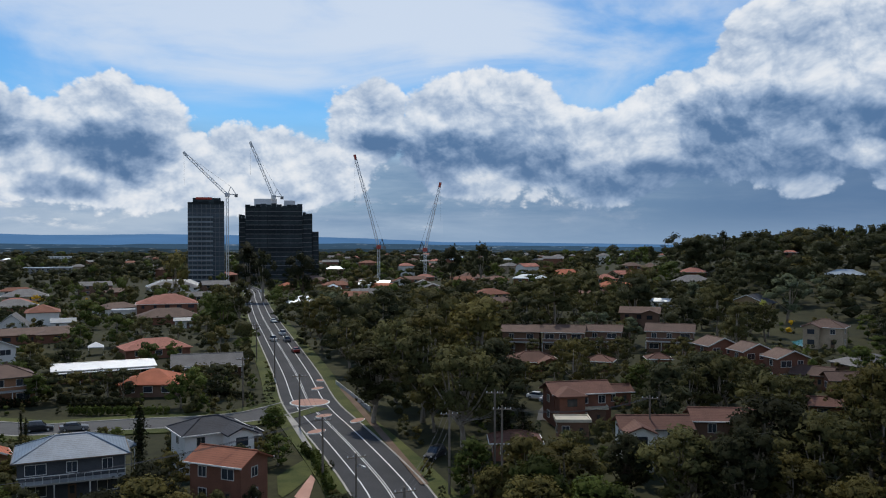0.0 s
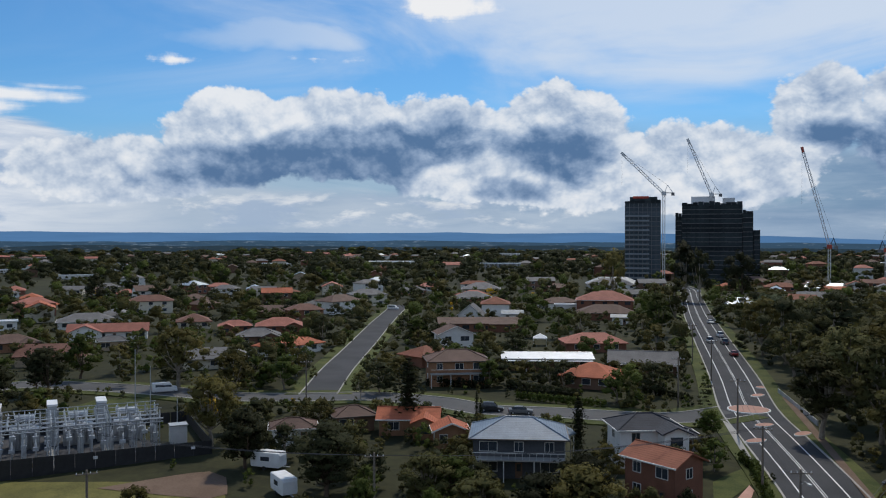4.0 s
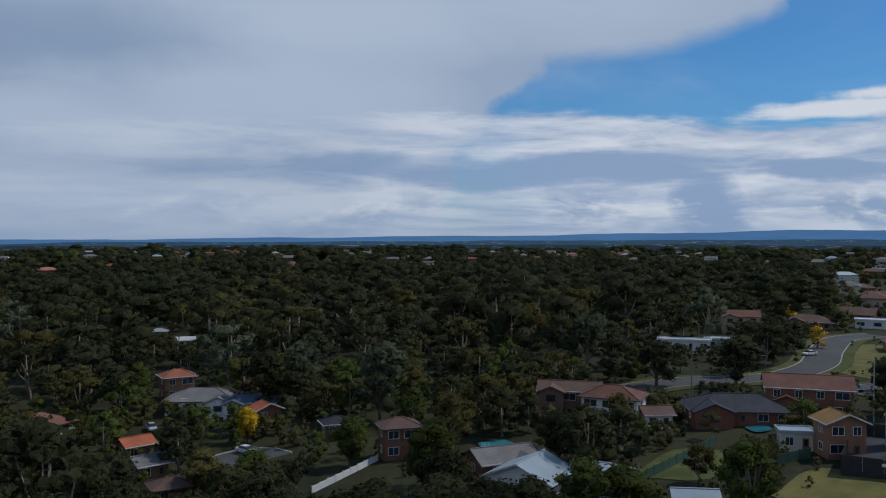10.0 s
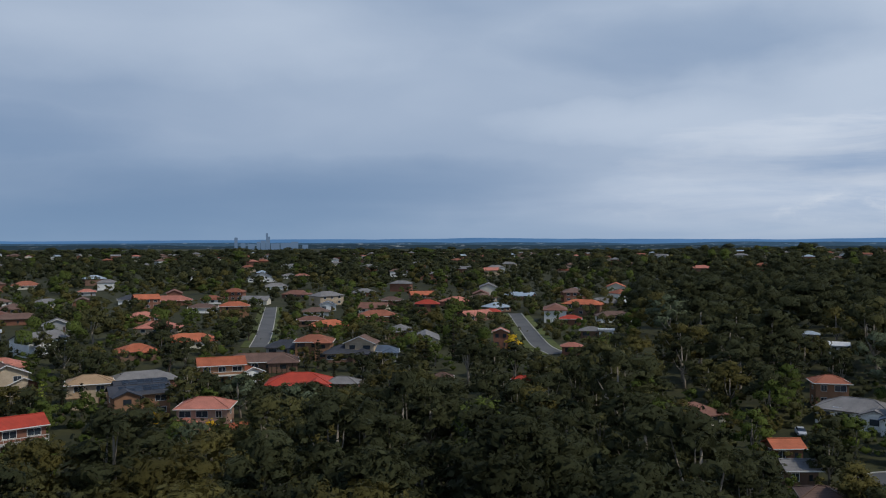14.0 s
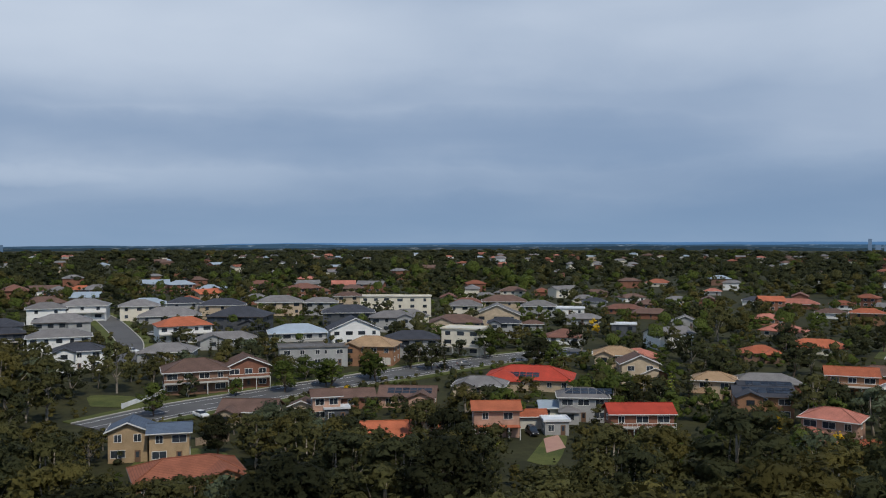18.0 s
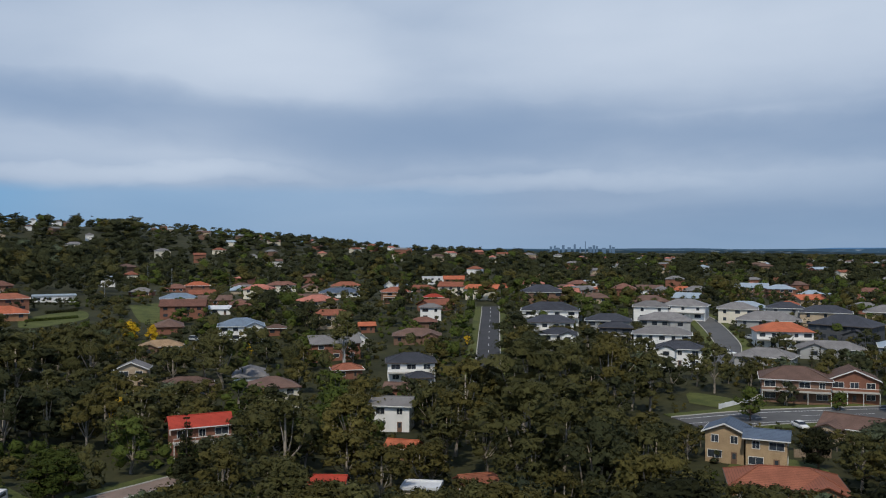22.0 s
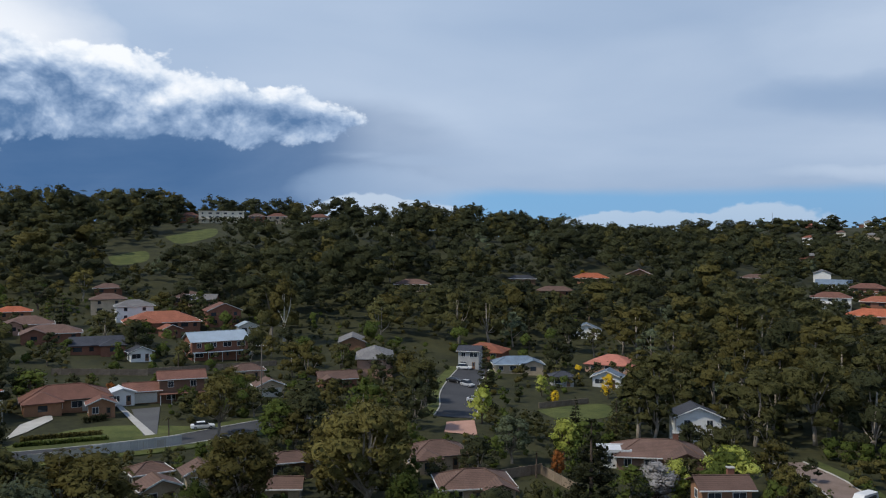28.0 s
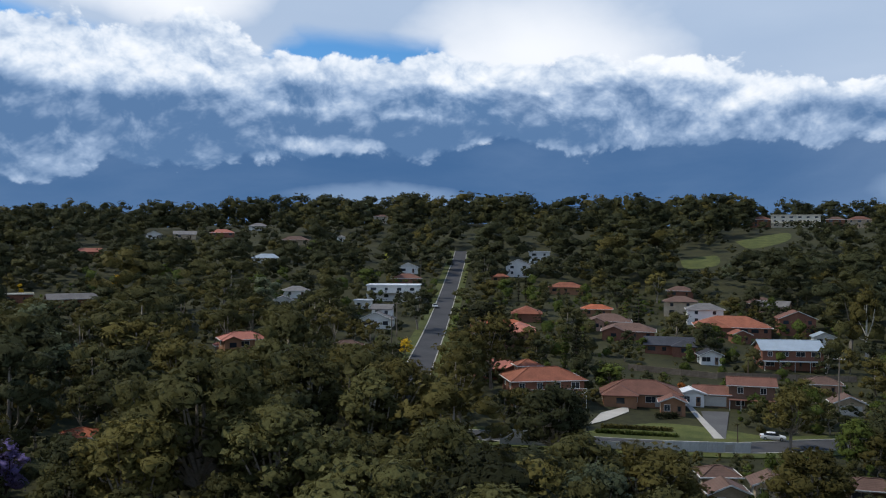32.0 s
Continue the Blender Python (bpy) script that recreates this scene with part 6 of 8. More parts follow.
house(-596.1, 944.7, 32, 68.9, 27.6, 1, 'flat', 'white', 'white', 'k')
house(-384.4, 832.2, 25, 43.0, 21.5, 2, 'flat', 'steel', 'grey', 'k')
house(-648.6, 1450.4, 24, 40.8, 24.5, 3, 'flat', 'white', 'white', 'k')
house(-573.4, 450.3, 52, 27.7, 8.3, 1, 'flat', 'white', 'white', 'k')
house(-745.6, 492.3, 57, 34.2, 10.3, 1, 'flat', 'white', 'white', 'k')

# ---- houses by the creek ----
house(-158.0, 48.9, 59, 10.5, 7.6, 2, 'hip', 'redbrown', 'white', 'vx')
house(-153.1, 55.3, 90, 5.0, 4.5, 1, 'gable', 'brown', 'white')
house(-166.8, 42.7, 72, 11.8, 5.9, 2, 'gable', 'brown', 'brown')
house(-131.0, 22.6, 108, 9.6, 6.7, 1, 'gable', 'grey', 'brick')
house(-120.3, 25.0, 54, 9.9, 8.9, 1, 'gabley', 'steel', 'white')
house(-118.2, 34.5, 64, 8.6, 5.2, 1, 'hip', 'steel', 'white')
house(-103.8, 42.7, 78, 5.0, 3.5, 1, 'gable', 'steel', 'white')
house(-146.8, 7.5, 101, 6.2, 5.0, 2, 'hip', 'brown', 'brick')
house(-164.9, -3.6, 105, 5.0, 4.0, 1, 'hip', 'dark', 'brown')
house(-205.5, -41.6, 115, 6.9, 5.6, 2, 'hip', 'terracotta', 'orange')
house(-193.5, -33.5, 88, 14.7, 8.8, 1, 'hip', 'grey', 'white')
house(-188.7, -22.6, 89, 10.2, 6.1, 1, 'hip', 'blue', 'white')
house(-180.7, -18.5, 116, 5.0, 4.5, 1, 'gabley', 'orange', 'brick')
house(-191.9, -35.2, 104, 5.0, 3.0, 1, 'flat', 'white', 'white')
house(-159.3, -39.7, 128, 5.0, 4.5, 1, 'gable', 'orange', 'brick')
house(-146.1, -34.3, 127, 5.0, 4.5, 1, 'gable', 'grey', 'brown')
house(-131.6, -27.6, 114, 5.4, 4.3, 1, 'hip', 'brown', 'brick')
house(-299.1, -66.5, 103, 5.0, 3.5, 1, 'hip', 'steel', 'white')
house(-275.4, -53.1, 101, 5.0, 3.5, 1, 'gable', 'white', 'white')

# ---- houses beyond the forest ----
house(-157.3, -159.0, 129, 16.3, 10.6, 1, 'hip', 'red', 'orange')
house(-163.8, -150.1, 121, 7.7, 5.4, 1, 'hip', 'grey', 'brown')
house(-152.7, -184.7, 146, 11.9, 7.1, 2, 'gable', 'orange', 'orange', 'b')
house(-159.2, -181.4, 165, 6.3, 6.3, 1, 'gabley', 'orange', 'white')
house(-173.9, -192.2, 138, 21.1, 8.4, 1, 'hip', 'brown', 'brown')
house(-198.6, -194.3, 128, 11.4, 8.0, 2, 'hip', 'terracotta', 'orange')
house(-198.7, -207.2, 130, 12.2, 8.5, 1, 'hip', 'dark', 'grey')
house(-203.2, -178.2, 119, 9.1, 7.3, 2, 'gabley', 'brown', 'beige')
house(-200.3, -180.9, 132, 14.9, 8.9, 1, 'hip', 'dark', 'brown')
house(-207.5, -174.1, 130, 10.8, 6.5, 1, 'hip', 'blue', 'grey')
house(-301.3, -406.9, 143, 22.2, 11.1, 1, 'hip', 'pink', 'brick')
house(-280.4, -352.8, 142, 13.7, 8.2, 1, 'hip', 'brown', 'white')
house(-274.8, -322.3, 140, 13.6, 8.2, 2, 'hip', 'orange', 'orange')
house(-292.3, -430.2, 146, 15.3, 9.2, 1, 'hip', 'dark', 'white')
house(-433.3, -462.5, 137, 16.4, 9.8, 1, 'hip', 'grey', 'white')
house(-504.3, -555.6, 138, 23.6, 18.9, 1, 'gabley', 'dark', 'white')
house(-555.3, -575.5, 136, 12.5, 7.5, 1, 'hip', 'grey', 'white')
house(-560.4, -564.1, 135, 13.0, 7.8, 1, 'hip', 'pink', 'beige')
house(-297.4, -290.1, 134, 12.0, 8.4, 1, 'hip', 'brown', 'white')
house(-329.2, -312.3, 133, 8.4, 6.7, 1, 'gabley', 'blue', 'white')
house(-296.9, -250.9, 130, 17.3, 10.4, 1, 'hip', 'terracotta', 'orange')
house(-265.3, -261.7, 135, 11.1, 6.7, 1, 'hip', 'redbrown', 'brown')
house(-373.1, -305.2, 129, 12.2, 8.5, 1, 'hip', 'brown', 'brick')
house(-334.5, -250.9, 127, 11.2, 7.9, 2, 'hip', 'red', 'brick')
house(-337.1, -214.9, 123, 7.3, 5.1, 1, 'hip', 'red', 'brick')
house(-245.7, -153.2, 122, 5.0, 4.5, 2, 'gabley', 'pink', 'brick')
house(-319.9, -165.2, 117, 8.3, 5.8, 1, 'hip', 'red', 'brick')
house(-282.8, -137.7, 116, 7.5, 5.3, 1, 'hip', 'grey', 'brown')
house(-243.1, -125.1, 117, 6.0, 4.2, 1, 'hip', 'pink', 'brick')
house(-283.4, -132.0, 115, 5.0, 2.5, 1, 'flat', 'white', 'white')
house(-190.0, -111.5, 120, 5.1, 3.5, 1, 'hip', 'red', 'brick', 'x')
house(-118.2, -147.9, 129, 10.5, 7.4, 2, 'hip', 'pink', 'pink')
house(-117.1, -136.3, 159, 5.2, 3.7, 1, 'hip', 'orange', 'orange', 'x')
house(-117.5, -170.7, 155, 12.6, 6.9, 2, 'gable', 'dark', 'orange', 's')
house(-119.1, -188.2, 158, 5.0, 4.5, 2, 'hip', 'tan', 'beige')
house(-182.5, -131.9, 126, 5.0, 4.5, 1, 'hip', 'brown', 'beige', 'x')

# ---- the new estate and the houses below the divided road ----
house(17.4, -161.8, -182, 6.6, 6.6, 2, 'gabley', 'blue', 'yellow')
house(10.4, -158.8, -180, 6.7, 4.7, 2, 'gable', 'blue', 'yellow')
house(6.8, -141.4, -169, 16.0, 8.8, 1, 'hip', 'terracotta', 'orange')
house(8.6, -224.2, -174, 15.3, 10.7, 2, 'hip', 'brown', 'brown', 'b')
house(-4.0, -228.4, 187, 10.6, 9.5, 2, 'gabley', 'brown', 'brick', 'b')
house(17.9, -269.4, -190, 15.2, 9.1, 1, 'hip', 'grey', 'grey')
house(15.5, -302.3, -167, 17.3, 11.3, 2, 'hip', 'orange', 'white', 'b')
house(-3.9, -324.8, 161, 20.5, 14.3, 2, 'hip', 'dark', 'dark')
house(0.9, -290.3, -174, 18.5, 9.2, 1, 'hip', 'grey', 'grey')
house(34.1, -350.2, -174, 14.1, 9.9, 2, 'hip', 'grey', 'cream')
house(22.4, -344.5, -176, 22.1, 13.2, 1, 'hip', 'grey', 'grey')
house(-20.5, -254.7, 179, 13.1, 7.9, 2, 'flat', 'grey', 'grey')
house(-29.2, -254.2, 177, 9.3, 5.6, 2, 'flat', 'grey', 'grey')
house(-21.5, -285.6, 180, 18.0, 10.8, 2, 'hip', 'steel', 'grey', 'b')
house(-41.9, -257.5, 157, 15.3, 10.7, 2, 'hip', 'tan', 'orange', 'g')
house(-41.1, -292.3, 180, 16.8, 11.8, 2, 'gabley', 'dark', 'white')
house(-45.5, -336.6, 172, 19.7, 11.8, 2, 'hip', 'dark', 'dark')
house(-20.5, -368.1, 177, 18.5, 11.1, 2, 'hip', 'grey', 'beige')
house(-37.9, -368.9, 174, 14.0, 8.4, 2, 'hip', 'grey', 'grey')
house(-53.8, -400.0, 172, 12.4, 7.4, 2, 'hip', 'brown', 'beige')
house(-69.4, -398.6, 170, 19.7, 9.8, 2, 'flat', 'cream_flat', 'cream')
house(-78.5, -370.4, 168, 16.3, 8.2, 3, 'flat', 'cream_flat', 'cream')
house(-60.4, -322.0, 169, 16.6, 9.9, 2, 'hip', 'grey', 'grey')
house(-57.1, -269.7, 168, 16.7, 10.0, 2, 'hip', 'dark', 'grey')
house(-82.0, -308.5, 165, 18.6, 11.2, 2, 'hip', 'brown', 'beige')
house(-74.5, -269.0, 147, 13.0, 9.1, 3, 'flat', 'cream_flat', 'cream', 'b')
house(-101.3, -365.4, 165, 14.3, 10.0, 2, 'hip', 'grey', 'cream')
house(-105.4, -331.5, 162, 18.3, 12.8, 2, 'gabley', 'grey', 'beige')
house(-127.2, -389.0, 162, 20.4, 12.3, 2, 'hip', 'brown', 'beige')
house(-99.9, -305.5, 162, 11.5, 8.1, 2, 'hip', 'dark', 'grey')
house(17.5, -360.7, -177, 13.1, 9.2, 2, 'hip', 'dark', 'grey')
house(17.6, -398.4, -177, 8.0, 5.6, 1, 'hip', 'orange', 'white')
house(2.8, -355.1, -180, 17.6, 10.5, 2, 'hip', 'dark', 'beige')
house(-4.4, -188.4, 163, 11.6, 8.1, 1, 'gable', 'brown', 'beige')
house(-15.7, -190.0, 165, 5.1, 4.6, 1, 'gabley', 'brown', 'beige')
house(-20.1, -186.6, 182, 5.9, 4.7, 2, 'gable', 'brown', 'pink')
house(-28.8, -199.1, 180, 7.4, 5.9, 1, 'gable', 'brown', 'brick')
house(-22.3, -184.6, 179, 5.0, 2.5, 1, 'flat', 'white', 'dark')
house(-31.7, -160.5, 172, 14.5, 8.6, 1, 'gable', 'orange', 'orange', 'x', 27)
house(-53.2, -168.3, 168, 9.3, 5.6, 2, 'gable', 'orange', 'pink', 'v')
house(-63.0, -173.0, 168, 5.0, 4.0, 1, 'gable', 'orange', 'beige', 'g')
house(-65.8, -166.9, 170, 5.0, 4.0, 1, 'flat', 'white', 'grey')
house(-41.1, -198.5, 162, 12.8, 7.7, 1, 'gable', 'brown', 'pink', 's')
house(-61.9, -208.3, 155, 12.5, 7.5, 1, 'hip', 'grey', 'beige')
house(-77.8, -215.4, 154, 22.5, 12.4, 1, 'hip', 'red', 'beige', 's')
house(-76.8, -178.2, 161, 10.6, 6.3, 2, 'hip', 'grey', 'grey', 's')
house(-70.5, -180.4, 167, 5.9, 4.7, 1, 'gable', 'steel', 'cream')
house(-81.9, -161.1, 167, 12.9, 6.5, 2, 'gable', 'red', 'brick', 'b')
house(-109.7, -230.7, 155, 11.8, 8.3, 2, 'hip', 'tan', 'beige')
house(-109.0, -215.3, 165, 10.1, 8.1, 2, 'gabley', 'brown', 'beige')
house(-112.4, -213.7, 168, 7.1, 6.4, 1, 'gabley', 'brown', 'brick')
house(-116.7, -189.3, 148, 9.8, 6.9, 2, 'hip', 'tan', 'beige')
house(-121.4, -176.1, 155, 10.9, 6.0, 2, 'gable', 'dark', 'orange', 's')
house(-163.9, -239.0, 154, 11.3, 9.0, 1, 'hip', 'orange', 'brown')
house(-136.7, -367.1, 160, 14.9, 10.4, 2, 'hip', 'grey', 'grey')
house(-155.5, -382.4, 158, 18.4, 9.2, 1, 'flat', 'white', 'white')
house(-187.1, -384.1, 154, 17.7, 8.9, 1, 'hip', 'redbrown', 'brick')
house(-146.8, -341.0, 157, 16.0, 8.0, 1, 'hip', 'grey', 'grey')
house(-143.4, -294.3, 154, 9.0, 6.3, 2, 'flat', 'white', 'dark')
house(-190.2, -362.2, 152, 17.7, 8.9, 1, 'hip', 'brown', 'brick')
house(-187.5, -326.7, 150, 10.3, 8.2, 1, 'gabley', 'grey', 'grey')
house(-189.6, -424.6, 156, 12.6, 8.8, 1, 'hip', 'dark', 'grey')
house(-330.9, -618.1, 152, 19.7, 13.8, 1, 'hip', 'terracotta', 'cream')
house(-314.7, -512.6, 148, 10.7, 7.5, 1, 'hip', 'pink', 'grey')
house(-290.3, -428.9, 146, 13.2, 9.2, 1, 'hip', 'dark', 'white')
house(-117.4, -322.5, 160, 7.9, 5.5, 1, 'hip', 'brown', 'grey')

# ---- houses along the straight road ----
house(107.0, -212.3, -151, 12.8, 9.0, 2, 'hip', 'dark', 'white', 'b')
house(100.7, -205.0, -150, 6.3, 5.1, 1, 'hip', 'dark', 'grey')
house(148.3, -255.1, -144, 5.4, 4.3, 1, 'gabley', 'grey', 'white', 'g', 38)
house(125.9, -209.5, -143, 8.1, 5.7, 1, 'hip', 'terracotta', 'brick', 'x')
house(161.7, -283.5, -144, 5.7, 4.6, 1, 'gable', 'orange', 'brick')
house(133.6, -270.0, -154, 16.1, 9.7, 1, 'hip', 'brown', 'brown')
house(144.6, -297.8, -154, 9.7, 6.8, 1, 'hip', 'redbrown', 'brown')
house(150.3, -316.3, -155, 8.5, 6.0, 2, 'hip', 'grey', 'white')
house(194.3, -369.3, -146, 13.6, 9.5, 2, 'hip', 'terracotta', 'orange', 'b')
house(299.3, -639.8, -155, 22.1, 11.1, 2, 'flat', 'white', 'white', 'k')
house(276.9, -625.9, -156, 16.0, 11.2, 2, 'gable', 'orange', 'orange')
house(175.3, -372.2, -155, 9.1, 6.4, 1, 'hip', 'red', 'brick')
house(196.3, -437.5, -156, 12.1, 8.5, 1, 'hip', 'terracotta', 'brick')
house(223.0, -415.7, -152, 5.0, 4.0, 2, 'gabley', 'grey', 'white', '', 40)
house(310.7, -516.0, -149, 21.1, 12.7, 1, 'hip', 'terracotta', 'white')
house(242.6, -396.6, -149, 21.5, 10.8, 1, 'hip', 'blue', 'white')
house(199.0, -255.8, -142, 15.9, 11.2, 2, 'hip', 'slate', 'white')
house(258.6, -292.6, -145, 18.6, 11.2, 2, 'gable', 'redbrown', 'brick')
house(301.7, -337.9, -138, 17.7, 10.6, 1, 'hip', 'slate', 'white')
house(339.8, -396.2, -139, 13.3, 9.3, 2, 'hip', 'orange', 'brick')
house(250.4, -306.7, -141, 9.0, 5.4, 1, 'gable', 'white', 'white')
house(360.0, -463.6, -142, 13.2, 9.2, 1, 'hip', 'brown', 'beige')
house(207.3, -223.6, -137, 13.3, 8.0, 1, 'hip', 'tan', 'brown')
house(174.8, -177.7, -145, 8.0, 6.4, 2, 'gabley', 'grey', 'beige')
house(154.4, -175.7, -139, 13.0, 7.8, 1, 'hip', 'brown', 'brown', 'x')
house(110.0, -128.7, -131, 10.8, 6.5, 2, 'gable', 'red', 'brick', 'b')
house(84.6, -159.4, -164, 8.2, 5.7, 2, 'gable', 'grey', 'white', 'x')
house(99.6, -190.0, -164, 5.4, 4.3, 1, 'gable', 'brown', 'brick', 'x')
house(70.5, -136.9, -171, 5.0, 4.0, 1, 'gable', 'orange', 'orange', 'x')
house(192.6, -268.9, -144, 6.5, 5.2, 1, 'hip', 'brown', 'brick')
house(70.3, -110.7, -158, 5.6, 3.9, 1, 'gable', 'red', 'brick', 'x')
house(55.4, -113.6, -164, 5.0, 3.5, 1, 'flat', 'white', 'beige', 'x')
house(49.5, -120.6, -138, 5.0, 4.0, 1, 'gable', 'terracotta', 'orange', 'x')
house(123.8, -381.9, -162, 19.5, 13.6, 2, 'hip', 'dark', 'brown')
house(101.1, -322.0, -163, 21.6, 12.9, 2, 'hip', 'dark', 'white', 'b')
house(92.2, -294.1, -163, 16.1, 9.7, 2, 'hip', 'dark', 'white', 'b')
house(82.1, -270.6, -163, 11.3, 7.9, 2, 'hip', 'dark', 'white')
house(73.7, -303.9, -166, 15.3, 9.2, 2, 'hip', 'dark', 'grey')
house(67.7, -289.3, -167, 10.6, 6.3, 2, 'hip', 'dark', 'dark', 'b')
house(66.2, -343.2, -169, 13.1, 9.2, 2, 'hip', 'grey', 'white')
house(54.1, -351.4, -181, 17.0, 10.2, 2, 'hip', 'grey', 'white', 'b')
house(55.1, -311.8, -170, 17.6, 10.6, 2, 'hip', 'grey', 'grey')
house(50.7, -281.9, -170, 17.7, 8.9, 2, 'hip', 'grey', 'white')
house(41.1, -257.4, -171, 12.9, 7.8, 2, 'hip', 'dark', 'white')
house(94.5, -331.7, -164, 6.8, 4.7, 1, 'hip', 'dark', 'grey')

# ---- houses in the valley ----
house(144.6, -27.6, -85, 9.6, 7.2, 1, 'hip', 'brown', 'beige')
house(124.5, -29.5, -93, 10.4, 7.3, 1, 'hip', 'brown', 'beige')
house(109.3, -61.4, -99, 6.9, 4.8, 2, 'gable', 'brown', 'orange', 'c')
house(141.8, -67.3, -109, 14.8, 8.9, 1, 'hip', 'brown', 'brown', 'c')
house(160.9, -84.5, -104, 9.0, 6.3, 2, 'gabley', 'dark', 'white', 'x')
house(162.3, -88.8, -105, 5.0, 5.0, 1, 'gabley', 'dark', 'white', 'x')
house(254.8, -59.3, -117, 6.4, 5.1, 2, 'gable', 'dark', 'grey')
house(249.2, -72.5, -98, 14.3, 7.9, 1, 'hip', 'slate', 'beige')
house(228.2, -79.4, -99, 5.9, 4.7, 1, 'hip', 'dark', 'grey')
house(226.9, -92.6, -120, 7.7, 6.2, 1, 'gabley', 'slate', 'white')
house(304.2, -115.5, -111, 10.0, 8.0, 1, 'gabley', 'slate', 'white', 'x')
house(417.3, -160.4, -111, 18.0, 10.8, 1, 'hip', 'orange', 'orange')
house(431.3, -193.8, -114, 13.5, 10.8, 1, 'gabley', 'pink', 'orange')
house(383.9, -130.1, -109, 16.8, 8.4, 1, 'hip', 'brown', 'brick')
house(412.0, -122.2, -107, 13.6, 6.8, 1, 'hip', 'dark', 'brown')
house(397.1, -64.3, -99, 16.1, 9.7, 1, 'hip', 'brown', 'beige')
house(389.0, -300.8, -128, 16.7, 10.0, 2, 'hip', 'redbrown', 'brick', 'b')
house(336.0, -266.6, -128, 16.7, 10.0, 2, 'hip', 'terracotta', 'brick')
house(351.6, -252.5, -126, 16.8, 10.1, 2, 'hip', 'redbrown', 'white', 'b')
house(315.9, -246.8, -128, 20.5, 12.3, 1, 'hip', 'orange', 'orange')
house(431.8, -311.8, -126, 18.2, 10.9, 1, 'gable', 'slate', 'white')
house(354.0, -307.0, -131, 19.6, 9.8, 1, 'flat', 'steel', 'white')
house(443.4, -269.5, -121, 14.2, 8.5, 1, 'hip', 'brown', 'beige')
house(142.9, -59.4, -105, 5.0, 4.0, 1, 'flat', 'white', 'white', 'x')

# ---- houses on the slope ----
house(203.9, 20.7, -80, 9.7, 5.8, 2, 'gable', 'redbrown', 'brown', 'v')
house(202.5, 29.1, -78, 7.3, 5.9, 1, 'gable', 'redbrown', 'orange', 'g')
house(198.7, 33.0, -71, 5.0, 4.5, 1, 'gabley', 'white', 'white', '', 18)
house(193.1, 43.3, -73, 16.7, 10.0, 1, 'hip', 'redbrown', 'orange', 'g')
house(185.9, 34.7, -75, 5.0, 4.0, 1, 'gabley', 'redbrown', 'orange')
house(179.0, 61.5, -55, 15.8, 9.5, 2, 'hip', 'terracotta', 'brick', 'b')
house(192.2, 70.0, -54, 5.0, 4.5, 2, 'hip', 'terracotta', 'brick')
house(264.2, 105.9, -68, 19.1, 9.6, 1, 'hip', 'orange', 'orange')
house(199.3, 80.7, -58, 11.9, 7.2, 1, 'hip', 'pink', 'brick', 'x')
house(366.4, 115.2, -73, 14.5, 8.7, 1, 'hip', 'terracotta', 'orange')
house(378.8, 152.0, -68, 8.0, 4.8, 1, 'hip', 'terracotta', 'orange')
house(321.7, 89.0, -75, 11.2, 6.7, 1, 'hip', 'orange', 'orange')
house(299.5, 78.3, -75, 14.6, 10.2, 1, 'hip', 'brown', 'pink')
house(284.7, 67.8, -77, 16.8, 10.1, 1, 'hip', 'brown', 'brick')
house(267.7, 50.7, -79, 15.0, 9.0, 1, 'gable', 'dark', 'brick')
house(256.8, 37.5, -68, 5.9, 4.7, 1, 'gabley', 'dark', 'white')
house(265.6, 17.0, -70, 16.7, 10.0, 2, 'gable', 'steel', 'brick', 'v')
house(313.1, 38.5, -77, 24.5, 14.7, 1, 'hip', 'terracotta', 'brick')
house(297.9, 33.9, -64, 5.9, 4.7, 1, 'gabley', 'terracotta', 'brick')
house(339.0, 60.7, -80, 12.0, 8.4, 2, 'hip', 'brown', 'beige')
house(326.6, 49.6, -77, 12.6, 8.8, 2, 'hip', 'grey', 'white')
house(358.9, 28.3, -99, 12.1, 8.5, 1, 'gable', 'grey', 'pink')
house(322.3, 18.2, -75, 11.7, 8.2, 2, 'gabley', 'redbrown', 'brick')
house(363.0, 34.2, -85, 13.7, 9.6, 1, 'hip', 'brown', 'brown')
house(379.1, 67.8, -80, 10.8, 7.5, 1, 'hip', 'brown', 'brick')
house(400.6, 150.9, -69, 12.1, 8.5, 2, 'gabley', 'brown', 'white')
house(443.6, 154.8, -71, 11.2, 6.7, 2, 'flat', 'white', 'white')
house(233.3, 6.8, -80, 8.0, 5.6, 1, 'hip', 'brown', 'pink')
house(211.5, 1.1, -76, 6.3, 5.0, 1, 'gabley', 'brown', 'beige', 'g')
house(307.7, 9.0, -74, 6.0, 4.8, 1, 'gabley', 'steel', 'white')
house(133.0, 18.2, -66, 5.0, 4.0, 1, 'hip', 'brown', 'beige')
house(124.3, 15.8, -67, 5.0, 4.0, 1, 'gabley', 'brown', 'beige')
house(132.5, 10.6, -73, 5.0, 4.0, 1, 'gabley', 'brown', 'beige')
house(124.0, 0.1, -98, 7.8, 3.9, 1, 'gable', 'brown', 'beige')
house(139.4, -2.6, -81, 6.9, 4.2, 1, 'hip', 'brown', 'brown')
house(224.0, -16.2, -84, 9.4, 6.6, 1, 'gable', 'brown', 'brick')

